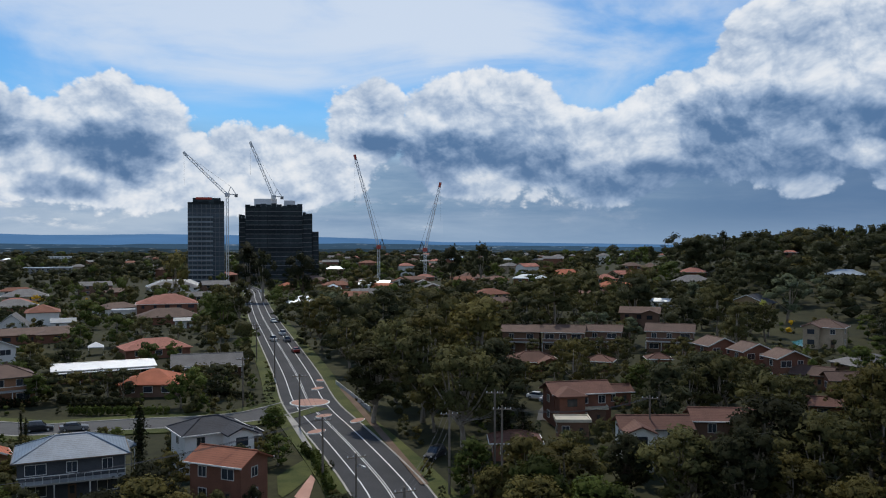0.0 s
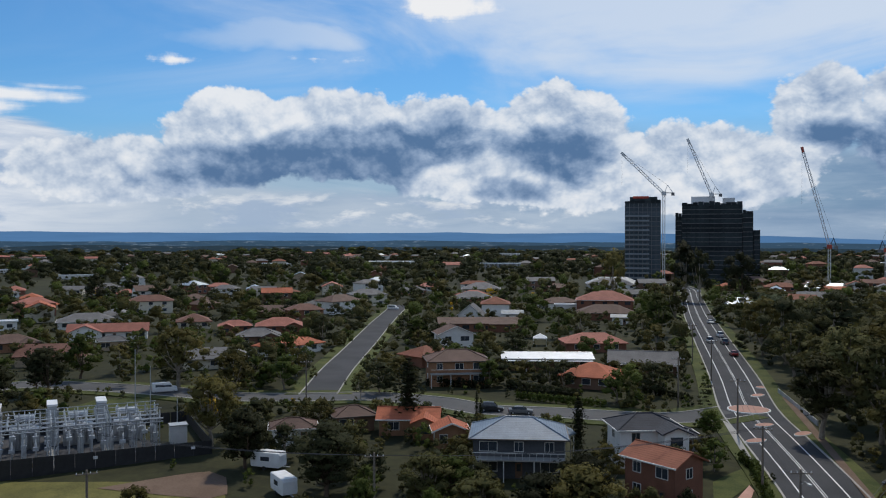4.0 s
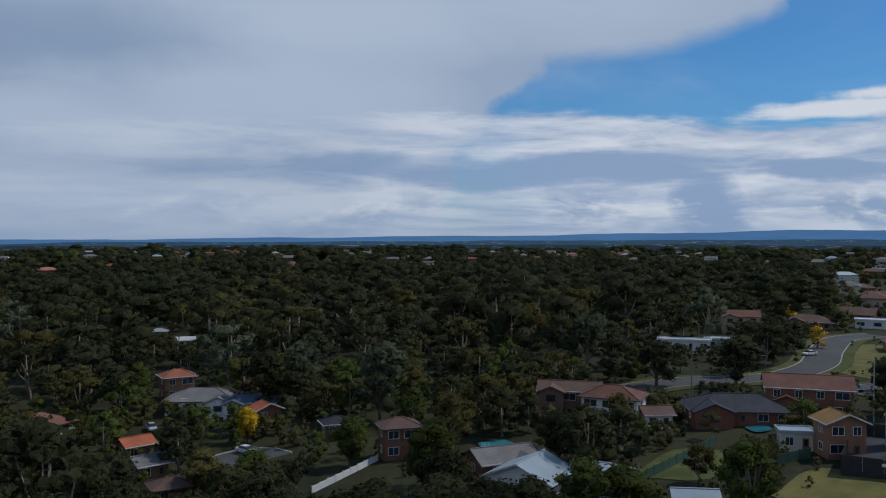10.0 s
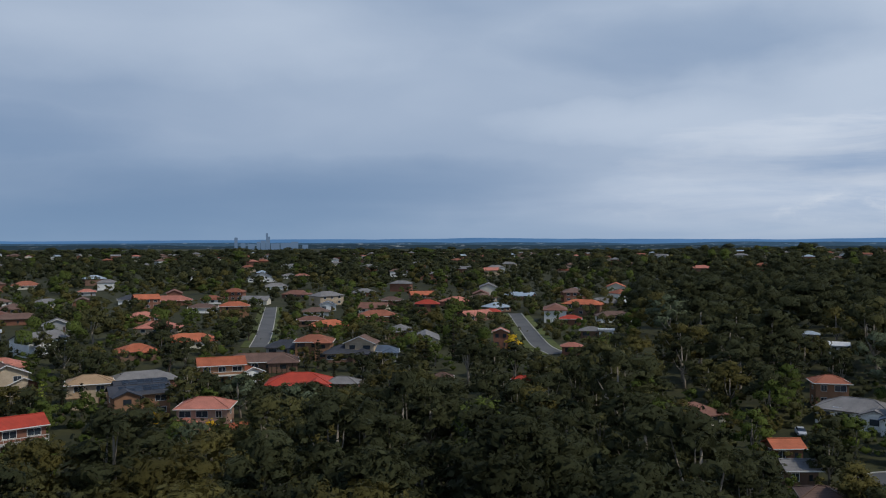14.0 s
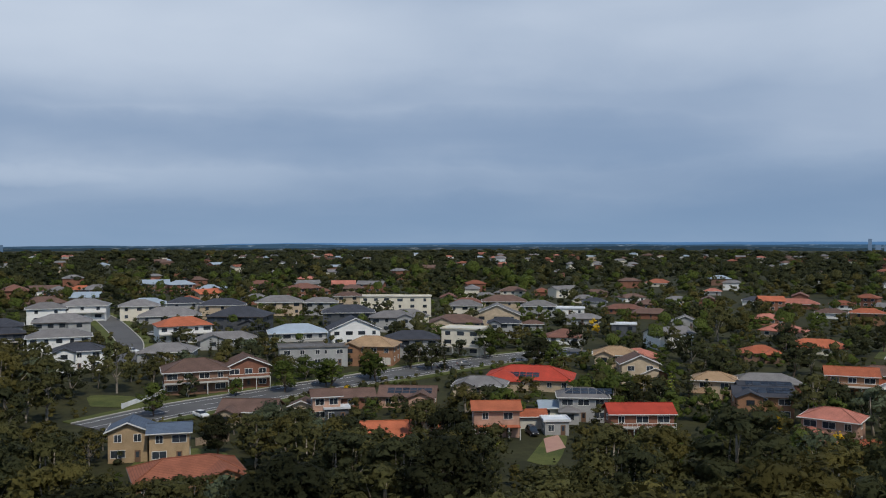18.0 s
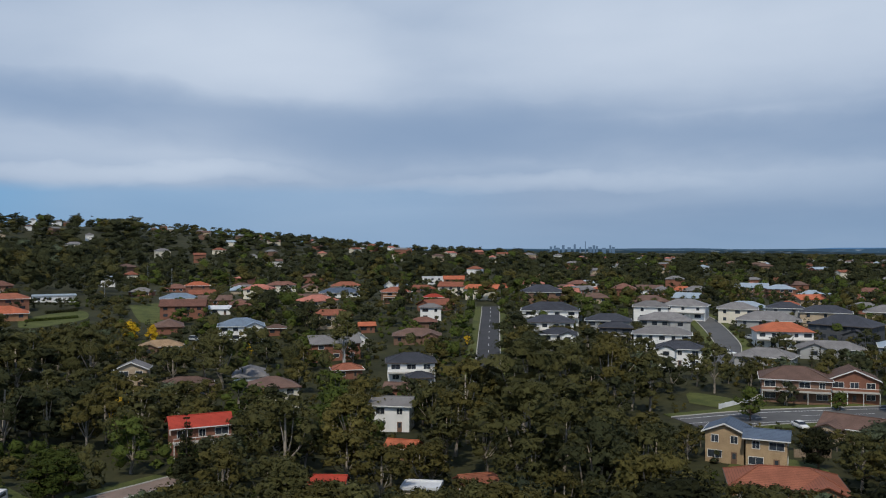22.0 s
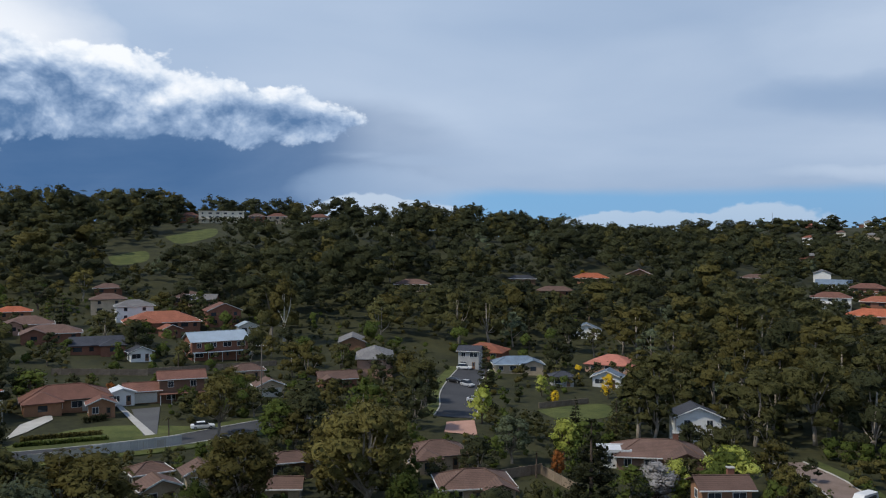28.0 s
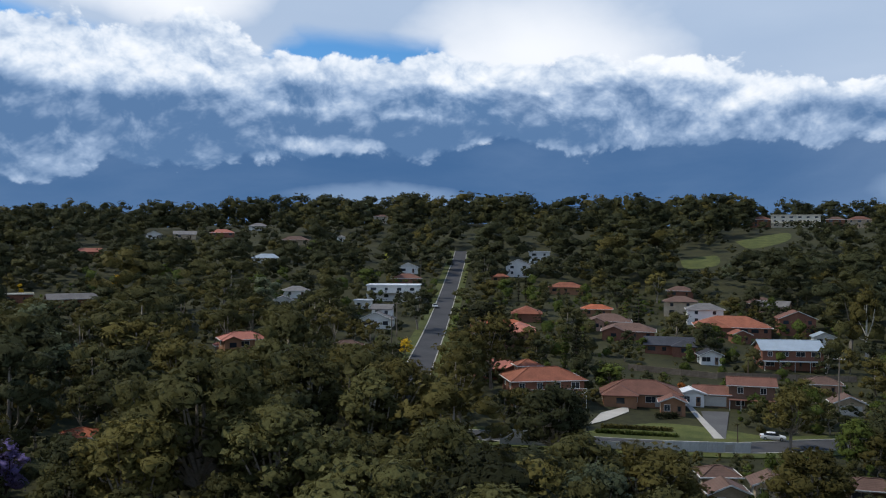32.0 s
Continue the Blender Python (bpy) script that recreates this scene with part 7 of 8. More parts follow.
# ---- on the hill ----
house(658.4, 45.9, -86, 16.3, 9.8, 3, 'flat', 'cream_flat', 'cream', 'b')
house(659.3, 29.5, -87, 16.3, 9.8, 3, 'flat', 'cream_flat', 'cream', 'b')
house(662.2, 61.2, -85, 13.7, 9.6, 2, 'hip', 'redbrown', 'brick')
house(654.9, 11.7, -89, 11.8, 8.3, 2, 'hip', 'brown', 'brick')
house(650.0, -3.3, -90, 15.1, 10.6, 2, 'hip', 'redbrown', 'beige')
house(649.1, -34.1, -93, 16.0, 11.2, 2, 'hip', 'redbrown', 'white')
house(311.0, 171.8, -67, 21.1, 12.6, 2, 'flat', 'white', 'white', 'b')
house(251.3, 145.2, -70, 10.2, 9.2, 1, 'gabley', 'grey', 'white')
house(256.4, 146.1, -70, 6.6, 6.0, 2, 'gable', 'grey', 'white')
house(283.2, 169.9, -69, 6.2, 4.4, 1, 'flat', 'white', 'white')
house(380.6, 202.3, -62, 9.9, 6.9, 1, 'gabley', 'white', 'white')
house(350.4, 187.1, -62, 12.7, 8.9, 1, 'hip', 'redbrown', 'brick')
house(178.8, 144.1, -41, 11.0, 6.6, 2, 'hip', 'pink', 'orange')
house(180.8, 151.3, -40, 5.0, 3.0, 1, 'hip', 'pink', 'pink')
house(290.6, 206.6, -55, 10.1, 7.1, 1, 'hip', 'grey', 'white')
house(265.5, 194.7, -54, 7.1, 4.9, 1, 'gabley', 'grey', 'white')
house(425.2, 389.1, -48, 13.7, 9.6, 1, 'gable', 'grey', 'beige')
house(329.3, 367.2, -42, 11.2, 7.8, 1, 'gable', 'pink', 'brick')
house(219.1, 253.7, -33, 15.8, 7.9, 1, 'gable', 'grey', 'brick')
house(213.0, 275.0, -38, 11.4, 5.7, 1, 'flat', 'cream_flat', 'brick')
house(367.0, 279.6, -53, 15.6, 9.3, 1, 'hip', 'steel', 'white')
house(437.9, 311.9, -55, 16.6, 9.9, 1, 'hip', 'brown', 'beige')
house(463.1, 296.9, -57, 8.6, 5.2, 1, 'hip', 'grey', 'white')
house(607.2, 348.3, -60, 11.8, 7.1, 2, 'hip', 'brown', 'cream')
house(414.7, 405.7, -46, 9.5, 5.7, 1, 'gabley', 'white', 'white')
house(446.9, 376.9, -50, 15.4, 9.3, 1, 'hip', 'pink', 'brick')
house(95.8, 108.7, -41, 5.0, 4.0, 1, 'hip', 'orange', 'orange', 'x')
house(200.9, 125.6, -58, 8.2, 5.7, 1, 'hip', 'brown', 'brown', 'x')
house(498.2, 387.2, -52, 13.4, 9.4, 1, 'hip', 'grey', 'white')

# ---- fences, hedges, garden things ----
gazebo(-96.0, 236.0, 22)
gazebo(-45.9, 118.3, 31, 4.4, ROOFS['slate'], 'slate-blue roofed corner pavilion of a house', 4.6, 8)
caravan(-81.6, 96.6, 100)
caravan(-72.1, 88.4, 59)
hedge(-19.4, 127.8, -14.5, 109.9, 1.6, 'green')
hedge(-21.8, 131.6, -19.7, 126.9, 1.6, 'green')
hedge(-76.2, 168.1, -58.1, 164.0, 1.8, 'dark')
hedge(-69.5, 157.8, -50.5, 157.4, 1.6, 'green')
hedge(-48.3, 175.9, -37.9, 171.0, 1.5, 'dark')
hedge(-92.8, 162.3, -78.9, 165.5, 1.8, 'dark')
hedge(-70.9, 161.0, -57.3, 162.1, 1.7, 'dark')
hedge(158.3, 43.8, 164.2, 29.5, 0.8, 'green')
hedge(162.9, 44.0, 168.9, 31.4, 0.8, 'olive')
hedge(178.5, 36.7, 182.3, 32.8, 1.2, 'dark')
hedge(-31.2, -306.2, -39.3, -308.0, 1.5, 'green')
hedge(203.1, -51.4, 192.4, -51.2, 1.5, 'dark')
hedge(316.4, -269.6, 313.3, -285.0, 1.4, 'dark')
hedge(302.3, -247.6, 296.1, -269.3, 1.2, 'green')
hedge(-166.6, -189.4, -183.8, -188.2, 1.2, 'dark')
hedge(143.6, -101.2, 130.0, -110.9, 4.5, 'green')
fence(236.6, 32.5, 254.4, -1.0, 1.6)
fence(146.4, 39.9, 152.4, 29.4, 1.5, M_PAVE, 'pale grey panel fence along the street', 2.0)
fence(152.4, 29.4, 158.9, 18.8, 1.5, M_PAVE, 'pale grey panel fence along the street', 2.0)
fence(138.7, 55.4, 143.3, 46.6, 1.5, M_PAVE, 'pale grey panel fence along the street', 2.0)
fence(232.4, 55.3, 235.0, 32.3, 1.6)
fence(152.0, 29.8, 160.5, 16.3, 1.9, M_WALLPANEL, 'pale grey panelled retaining wall below the street', 1.6, 'retaining_wall')
fence(141.5, 56.4, 144.2, 48.3, 2.2, M_WALLPANEL, 'pale grey panelled retaining wall below the street', 1.6, 'retaining_wall')
fence(137.9, -44.4, 125.9, -46.3, 1.6)
fence(133.7, -33.8, 138.6, -44.7, 1.6)
fence(198.1, -63.2, 203.5, -77.8, 1.3)
fence(-119.9, 40.9, -137.6, 60.2, 1.6, M_GREENFENCE, 'dark green sheet-metal garden fence', 2.4)
fence(-114.1, 33.2, -124.1, 42.4, 1.6)
fence(-129.5, -6.5, -145.1, 3.8, 1.1, M_WHITE, 'low white post and rail fence beside a drive', 2.0)
fence(6.4, -168.4, 0.3, -170.9, 1.5)
fence(-35.9, -173.5, -39.8, -175.1, 1.5)
fence(23.9, -205.3, 15.9, -221.2, 1.2, M_WHITE, 'low white roadside fence', 2.4)
fence(-23.4, 186.3, -13.6, 159.0, 1.0, M_GALV, 'low steel guard rail beside the main road', 2.0)
fence(-121.4, 57.2, -126.6, 70.8, 1.6, M_GREENFENCE, 'dark green sheet-metal garden fence', 2.4)
sheet('pool', [(96.6, 236.9), (105.3, 242.6), (104.9, 234.5), (96.0, 228.2)], M_POOL, 'blue swimming pool', 'pool', lift=0.3)
sheet('pool', [(-147.2, 69.8), (-148.6, 73.7), (-144.5, 73.7), (-143.2, 70.0)], M_POOL, 'blue swimming pool', 'pool', lift=0.3)
sheet('pool', [(-150.3, 21.6), (-151.1, 26.7), (-145.2, 27.7), (-144.5, 22.7)], M_POOL, 'blue swimming pool', 'pool', lift=0.3)
sheet('car_park', [(16.6, 151.4), (18.8, 161.9), (24.7, 165.2), (23.1, 151.2)], M_ASPHALT_OLD, 'grey asphalt car park by the terraces', 'car park', lift=0.15)
sheet('footpath', [(-28.8, 155.6), (-26.7, 152.4), (-20.0, 131.6), (-20.8, 130.9)], M_PAVE, 'pale concrete footpath', 'path', lift=0.32, crisp=True)
sheet('footpath', [(-22.1, 181.1), (-20.7, 181.0), (-1.9, 114.5), (-3.0, 114.1)], M_SOIL, 'brown leaf-littered verge', 'verge', lift=0.3, crisp=True)

# ---- vehicles ----
vehicle(-62.6, 315.0, 23, 'white', 'car')
vehicle(-51.9, 275.8, 203, 'white', 'ute')
vehicle(-47.3, 258.5, 202, 'grey', 'suv')
vehicle(-40.7, 235.4, 200, 'red', 'car')
vehicle(-51.7, 260.3, 23, 'white', 'suv')
vehicle(-117.7, 502.6, 33, 'silver', 'car')
vehicle(-105.6, 499.0, 207, 'white', 'car')
vehicle(-68.6, 144.7, 113, 'black', 'suv')
vehicle(-62.8, 145.0, 115, 'grey', 'car')
vehicle(-223.3, 124.4, 21, 'white', 'car')
vehicle(-174.0, 107.2, 88, 'black', 'suv')
vehicle(-138.7, 130.7, 142, 'white', 'van')
vehicle(-201.0, 322.1, 92, 'white', 'van')
vehicle(29.7, -280.4, -114, 'white', 'car')
vehicle(25.8, -311.9, -115, 'silver', 'car')
vehicle(113.7, -87.4, -158, 'white', 'van')
vehicle(251.9, -56.7, -23, 'white', 'suv')
vehicle(232.1, -49.4, -42, 'black', 'car')
vehicle(226.3, -51.9, -63, 'silver', 'suv')
vehicle(205.5, -49.2, -23, 'silver', 'car')
vehicle(174.0, 13.6, 10, 'white', 'car')
vehicle(-156.4, -19.5, 137, 'white', 'car')
vehicle(-177.9, -41.1, 113, 'silver', 'car')
vehicle(6.2, -193.1, -148, 'white', 'car')
vehicle(-68.4, -247.4, 265, 'grey', 'car')
vehicle(-61.2, -243.3, 266, 'black', 'car')
vehicle(301.4, 148.2, -52, 'silver', 'car')
vehicle(-60.5, -166.3, 180, 'black', 'suv')
vehicle(18.8, 169.0, 64, 'white', 'car')
vehicle(20.8, 164.8, 53, 'silver', 'car')
vehicle(-1.2, 127.6, -29, 'black', 'suv')
vehicle(215.0, -269.6, -91, 'white', 'car')
vehicle(213.7, -247.2, -79, 'silver', 'suv')

# ---- poles and wires ----
power_pole(0.8, 110.6, 11, -0)
power_pole(7.2, 104.5, 13, -4)
power_pole(6.9, 114.2, 13, -3)
power_pole(30.2, 124.7, 10, -14)
power_pole(-10.0, 97.7, 9, 26, True)
power_pole(-3.9, 85.5, 9, 23, True)
power_pole(-16.4, 115.9, 9, 8)
power_pole(-24.6, 146.1, 9.5, 10)
power_pole(-38.3, 194.0, 9.5, 11)
power_pole(-48.9, 223.7, 9.5, 12)
power_pole(-38.8, 165.3, 9.5, 13)
power_pole(-173.5, 701.5, 11, 14)
power_pole(-119.5, 549.3, 11, 12)
power_pole(-102.5, 68.5, 12, 56)
power_pole(-103.5, 133.8, 9, 38)
power_pole(-55.3, 84.4, 8.5, 33)
power_pole(-175.6, 71.4, 10, 68)
power_pole(200.1, 2.6, 14, -89)
power_pole(237.5, 130.3, 11, -61)
power_pole(370.0, 189.7, 11, -63)
power_pole(214.8, 119.5, 10, -61)
power_pole(-80.8, 64.7, 8.5, 51)
steel_pole(-146.5, 94.0, 12)
steel_pole(-122.7, 108.7, 13)
steel_pole(-114.8, 105.0, 11)
steel_pole(-112.6, 109.0, 5.5)
steel_pole(-182.2, 74.1, 9)
steel_pole(399.0, -418.3, 16)
steel_pole(373.5, -412.0, 15)
steel_pole(322.0, -308.9, 12)
steel_pole(-340.7, 104.0, 18)
steel_pole(-310.1, 62.0, 18)
wire((-10.7, 97.2, 15.2), (-17.1, 115.5, 15.7))
wire((-10.0, 97.7, 15.2), (-16.4, 115.9, 15.7))
wire((-9.3, 98.1, 15.2), (-15.7, 116.3, 15.7))
wire((-17.1, 115.5, 15.7), (-25.3, 145.7, 16.8))
wire((-16.4, 115.9, 15.7), (-24.6, 146.1, 16.8))
wire((-15.7, 116.3, 15.7), (-23.9, 146.5, 16.8))
wire((-24.9, 145.9, 16.8), (-38.6, 193.8, 17.5))
wire((-24.2, 146.3, 16.8), (-37.9, 194.2, 17.5))
wire((0.1, 110.2, 17.5), (6.5, 104.1, 19.4))
wire((0.8, 110.6, 17.5), (7.2, 104.5, 19.4))
wire((1.5, 111.0, 17.5), (7.9, 104.9, 19.4))
wire((6.5, 104.1, 19.4), (29.5, 124.2, 16.9))
wire((7.2, 104.5, 19.4), (30.2, 124.7, 16.9))
wire((7.9, 104.9, 19.4), (30.9, 125.1, 16.9))
wire((-103.2, 68.1, 17.2), (-56.0, 84.0, 14.4))
wire((-102.5, 68.5, 17.2), (-55.3, 84.4, 14.4))
wire((-101.8, 69.0, 17.2), (-54.6, 84.8, 14.4))
wire((-56.0, 84.0, 14.4), (-17.1, 115.5, 15.7))
wire((-55.3, 84.4, 14.4), (-16.4, 115.9, 15.7))
wire((-54.6, 84.8, 14.4), (-15.7, 116.3, 15.7))
wire((-4.6, 85.1, 14.9), (0.1, 110.2, 17.5))
wire((-3.9, 85.5, 14.9), (0.8, 110.6, 17.5))
wire((-3.2, 86.0, 14.9), (1.5, 111.0, 17.5))
wire((237.2, 130.1, 20.7), (369.6, 189.5, 33.3))
wire((237.9, 130.5, 20.7), (370.3, 189.9, 33.3))

# ---- single trees that stand out ----
tree(-353.9, 1083.7, 15.0, 'round', 'dark', 1.3)
tree(-69.5, 292.9, 19.0, 'tall', 'gum')
tree(-233.7, 1126.0, 14.0, 'round', 'dark', 1.2)
tree(*polar(12.9, 430), 31.0, 'tall', 'dark', 1.1)
tree(*polar(11.9, 425), 27.0, 'gum', 'dark', 0.8)
tree(*polar(9.4, 430), 27.0, 'round', 'dark', 0.9)
tree(*polar(17.3, 430), 27.0, 'gum', 'olive', 0.9)
tree(*polar(-2.6, 470), 26.0, 'gum', 'dark', 0.9)
tree(*polar(-0.6, 480), 25.0, 'round', 'dark', 1.0)
tree(-297.6, 1157.3, 14.0, 'gum', 'gum')
tree(-70.7, 271.3, 15.0, 'round', 'green', 1.25)
tree(-270.8, 678.1, 13.0, 'gum', 'olive', 1.3)
tree(-226.2, 606.6, 12.0, 'round', 'dark')
tree(7.0, 190.6, 20.0, 'gum', 'olive', 1.3)
tree(-2.9, 179.5, 18.0, 'gum', 'olive', 1.2)
tree(-9.3, 167.2, 17.0, 'gum', 'gum', 1.2)
tree(-22.0, 202.6, 14.0, 'gum', 'gum', 1.3)
tree(-46.4, 343.6, 13.0, 'gum', 'gum', 1.2)
tree(-85.0, 1368.4, 15.0, 'gum', 'olive', 1.3)
tree(-132.5, 1392.2, 15.0, 'gum', 'gum', 1.3)
tree(42.7, 347.2, 18.0, 'tall', 'olive', 1.4)
tree(60.2, 355.7, 18.0, 'tall', 'gum', 1.5)
tree(191.0, 582.7, 20.0, 'tall', 'dark')
tree(37.9, 165.8, 8.0, 'round', 'green', 1.4)
tree(42.0, 108.2, 14.0, 'gum', 'dark', 1.6)
tree(14.5, 101.6, 10.0, 'gum', 'olive', 1.6)
tree(9.9, 90.1, 9.0, 'gum', 'olive', 1.5)
tree(27.9, 98.9, 12.0, 'gum', 'gum', 1.4)
tree(33.7, 96.6, 13.0, 'gum', 'dark', 1.3)
tree(59.4, 118.0, 16.0, 'gum', 'olive', 1.2)
tree(-28.3, 142.7, 5.0, 'round', 'green', 1.3)
tree(-65.8, 134.4, 5.0, 'cypress', 'dark')
tree(-42.6, 119.7, 10.0, 'cypress', 'dark', 1.3)
tree(-39.9, 111.7, 6.0, 'cypress', 'dark', 1.2)
tree(108.9, 291.0, 6.0, 'round', 'lime', 1.2)
tree(23.5, 108.8, 9.0, 'round', 'dark', 1.2)
tree(24.0, 91.6, 6.0, 'round', 'dark', 1.4)
tree(3.2, 134.3, 17.0, 'gum', 'gum', 1.3)
tree(-12.3, 149.4, 15.0, 'tall', 'gum', 1.5)
tree(9.5, 129.8, 9.0, 'cypress', 'dark', 1.8)
tree(12.1, 129.6, 8.0, 'cypress', 'dark', 1.7)
tree(-168.9, 133.5, 11.0, 'round', 'green', 1.3)
tree(-172.8, 113.3, 8.0, 'round', 'dark', 1.2)
tree(-164.7, 119.4, 8.0, 'round', 'dark', 1.2)
tree(-198.8, 92.4, 10.0, 'round', 'dark', 1.6)
tree(-211.9, 108.2, 12.0, 'round', 'dark', 1.2)
tree(-98.1, 102.4, 12.0, 'gum', 'olive', 1.2)
tree(-85.0, 95.4, 9.0, 'round', 'dark', 1.4)
tree(-75.1, 125.3, 13.0, 'cypress', 'dark', 2.2)
tree(-97.1, 143.1, 6.0, 'gum', 'gum', 1.1)
tree(-66.6, 90.3, 10.0, 'round', 'dark', 1.6)
tree(-50.0, 93.5, 7.0, 'round', 'green', 1.5)
tree(-108.6, 53.3, 9.0, 'gum', 'gum', 1.3)
tree(-81.0, 71.6, 5.0, 'gum', 'olive', 1.4)
tree(-336.4, 274.9, 16.0, 'round', 'dark', 1.2)
tree(-301.3, 160.6, 7.0, 'round', 'gold', 1.3)
tree(-68.9, 139.1, 5.0, 'cypress', 'dark')
tree(-139.9, 135.8, 15.0, 'gum', 'olive', 1.4)
tree(-135.1, 166.5, 10.0, 'round', 'green', 1.2)
tree(-129.8, 221.9, 9.0, 'round', 'green', 1.3)
tree(-329.3, 434.2, 13.0, 'round', 'dark', 1.3)
tree(-386.7, 457.6, 15.0, 'gum', 'dark', 1.3)
tree(-118.6, 129.6, 11.0, 'gum', 'olive', 1.3)
tree(-283.3, 115.0, 10.0, 'round', 'lime')
tree(-121.3, 11.1, 12.0, 'round', 'green', 1.15)
tree(-108.5, 29.6, 8.0, 'round', 'green', 1.5)
tree(-142.6, -0.9, 9.0, 'round', 'green', 1.1)
tree(-128.8, -15.3, 8.0, 'round', 'green', 1.4)
tree(-131.3, -22.8, 8.0, 'round', 'olive', 1.3)
tree(-165.1, -20.4, 7.0, 'round', 'gold', 1.1)
tree(-151.1, -32.6, 9.0, 'cypress', 'olive')
tree(-174.1, 5.1, 17.0, 'round', 'grey', 1.1)
tree(-193.1, -12.1, 15.0, 'gum', 'grey', 1.3)
tree(-188.9, -20.0, 14.0, 'round', 'dark', 1.2)
tree(-113.6, 11.9, 6.0, 'gum', 'olive', 1.2)
tree(-127.5, -19.0, 4.0, 'round', 'rust', 1.2)
tree(-217.8, -153.2, 15.0, 'cypress', 'dark', 1.9)
tree(-180.1, -135.5, 13.0, 'cypress', 'dark', 1.9)
tree(-184.4, -179.0, 9.0, 'cypress', 'dark', 1.8)
tree(-174.6, -174.0, 7.0, 'cypress', 'dark', 1.6)
tree(-175.3, -164.0, 6.0, 'cypress', 'dark', 1.8)
tree(-145.8, -119.4, 14.0, 'gum', 'olive', 1.5)
tree(-125.6, -82.5, 14.0, 'gum', 'green', 1.3)
tree(-289.1, -297.8, 12.0, 'round', 'dark', 1.2)
tree(-214.1, -243.3, 10.0, 'round', 'dark', 1.4)
tree(-155.2, -210.9, 9.0, 'round', 'dark', 1.4)
tree(-6.8, -160.1, 10.0, 'round', 'grey', 1.4)
tree(2.3, -160.4, 8.0, 'round', 'dark', 1.2)
tree(16.2, -195.4, 8.0, 'round', 'green', 1.3)
tree(-1.4, -214.2, 5.0, 'round', 'green', 1.3)
tree(-13.3, -216.9, 9.0, 'round', 'green', 1.4)
tree(-24.1, -222.5, 8.0, 'round', 'green', 1.5)
tree(-37.0, -231.1, 8.0, 'round', 'green', 1.3)
tree(-51.5, -244.8, 8.0, 'round', 'dark', 1.2)
tree(-60.6, -240.9, 9.0, 'cypress', 'dark', 1.6)
tree(-80.6, -261.1, 10.0, 'round', 'green', 1.1)
tree(5.7, -271.2, 6.0, 'cypress', 'dark', 1.6)
tree(3.5, -273.0, 6.0, 'cypress', 'dark', 1.6)
tree(-10.8, -271.1, 7.0, 'cypress', 'dark', 1.5)
tree(-13.5, -275.3, 7.0, 'cypress', 'dark', 1.5)
tree(-29.2, -290.0, 6.0, 'cypress', 'dark', 1.4)
tree(27.1, -223.4, 14.0, 'gum', 'gum', 1.1)
tree(-47.4, -152.4, 4.0, 'round', 'lime', 1.5)
tree(-37.1, -134.3, 11.0, 'gum', 'dark', 1.3)
tree(-101.7, -183.8, 9.0, 'cypress', 'lime', 1.5)
tree(-105.8, -182.4, 10.0, 'cypress', 'dark', 1.9)
tree(-108.8, -179.6, 8.0, 'cypress', 'dark', 1.6)
tree(-96.9, -191.9, 5.0, 'round', 'gold', 1.1)
tree(-67.8, -338.4, 7.0, 'palm', 'dark', 1.3)
tree(-63.2, -338.3, 7.0, 'palm', 'dark', 1.2)
tree(-35.4, -155.4, 11.0, 'gum', 'gum', 1.1)
tree(-175.8, -282.3, 14.0, 'gum', 'gum', 1.2)
tree(-89.9, -249.4, 9.0, 'round', 'dark', 1.2)
tree(-93.2, -236.3, 9.0, 'round', 'green', 1.2)
tree(97.2, -110.5, 12.0, 'conifer', 'dark', 0.8)
tree(133.6, -220.6, 20.0, 'tall', 'gum', 1.1, bark=M_SNAG)
tree(173.0, -260.8, 15.0, 'round', 'dark', 1.6)
tree(234.7, -237.1, 7.0, 'round', 'gold', 1.5)
tree(225.5, -238.2, 6.0, 'round', 'gold', 1.4)
tree(176.0, -230.7, 4.0, 'round', 'gold')
tree(113.6, -267.8, 4.0, 'round', 'gold')
tree(137.3, -136.7, 8.0, 'round', 'gold', 1.2)
tree(217.7, -297.3, 13.0, 'round', 'dark', 1.4)
tree(175.3, -342.1, 13.0, 'round', 'dark', 1.1)
tree(136.5, -310.2, 12.0, 'gum', 'olive', 1.3)
tree(325.6, -954.6, 14.0, 'round', 'dark', 1.4)
tree(347.3, -917.9, 14.0, 'round', 'dark', 1.2)
tree(49.1, -209.9, 14.0, 'gum', 'olive', 1.4)
tree(87.6, -119.6, 14.0, 'gum', 'gum', 1.5)
tree(76.8, -128.7, 14.0, 'gum', 'olive', 1.3)
tree(119.8, -69.0, 9.0, 'round', 'lime', 1.5)
tree(117.6, -55.7, 7.0, 'round', 'ash', 1.6)
tree(119.5, -59.7, 7.0, 'round', 'lime', 1.1)
tree(107.1, -41.4, 16.0, 'conifer', 'dark', 1.2)
tree(155.7, -65.3, 11.0, 'conifer', 'gum', 1.2)
tree(146.9, -52.0, 8.0, 'round', 'lime', 1.2)
tree(176.2, -64.5, 7.0, 'conifer', 'dark')
tree(208.9, -85.3, 7.0, 'round', 'gold')
tree(212.6, -68.6, 6.0, 'round', 'lime', 1.2)
tree(202.6, -68.8, 4.0, 'round', 'gold')
tree(422.9, -158.8, 6.0, 'round', 'gold', 1.3)
tree(342.7, -141.8, 6.0, 'round', 'gold')
tree(106.9, -92.4, 9.0, 'round', 'green', 1.6)
tree(222.2, -56.0, 12.0, 'conifer', 'dark', 1.1)
tree(241.6, -220.3, 6.0, 'round', 'gold', 1.3)
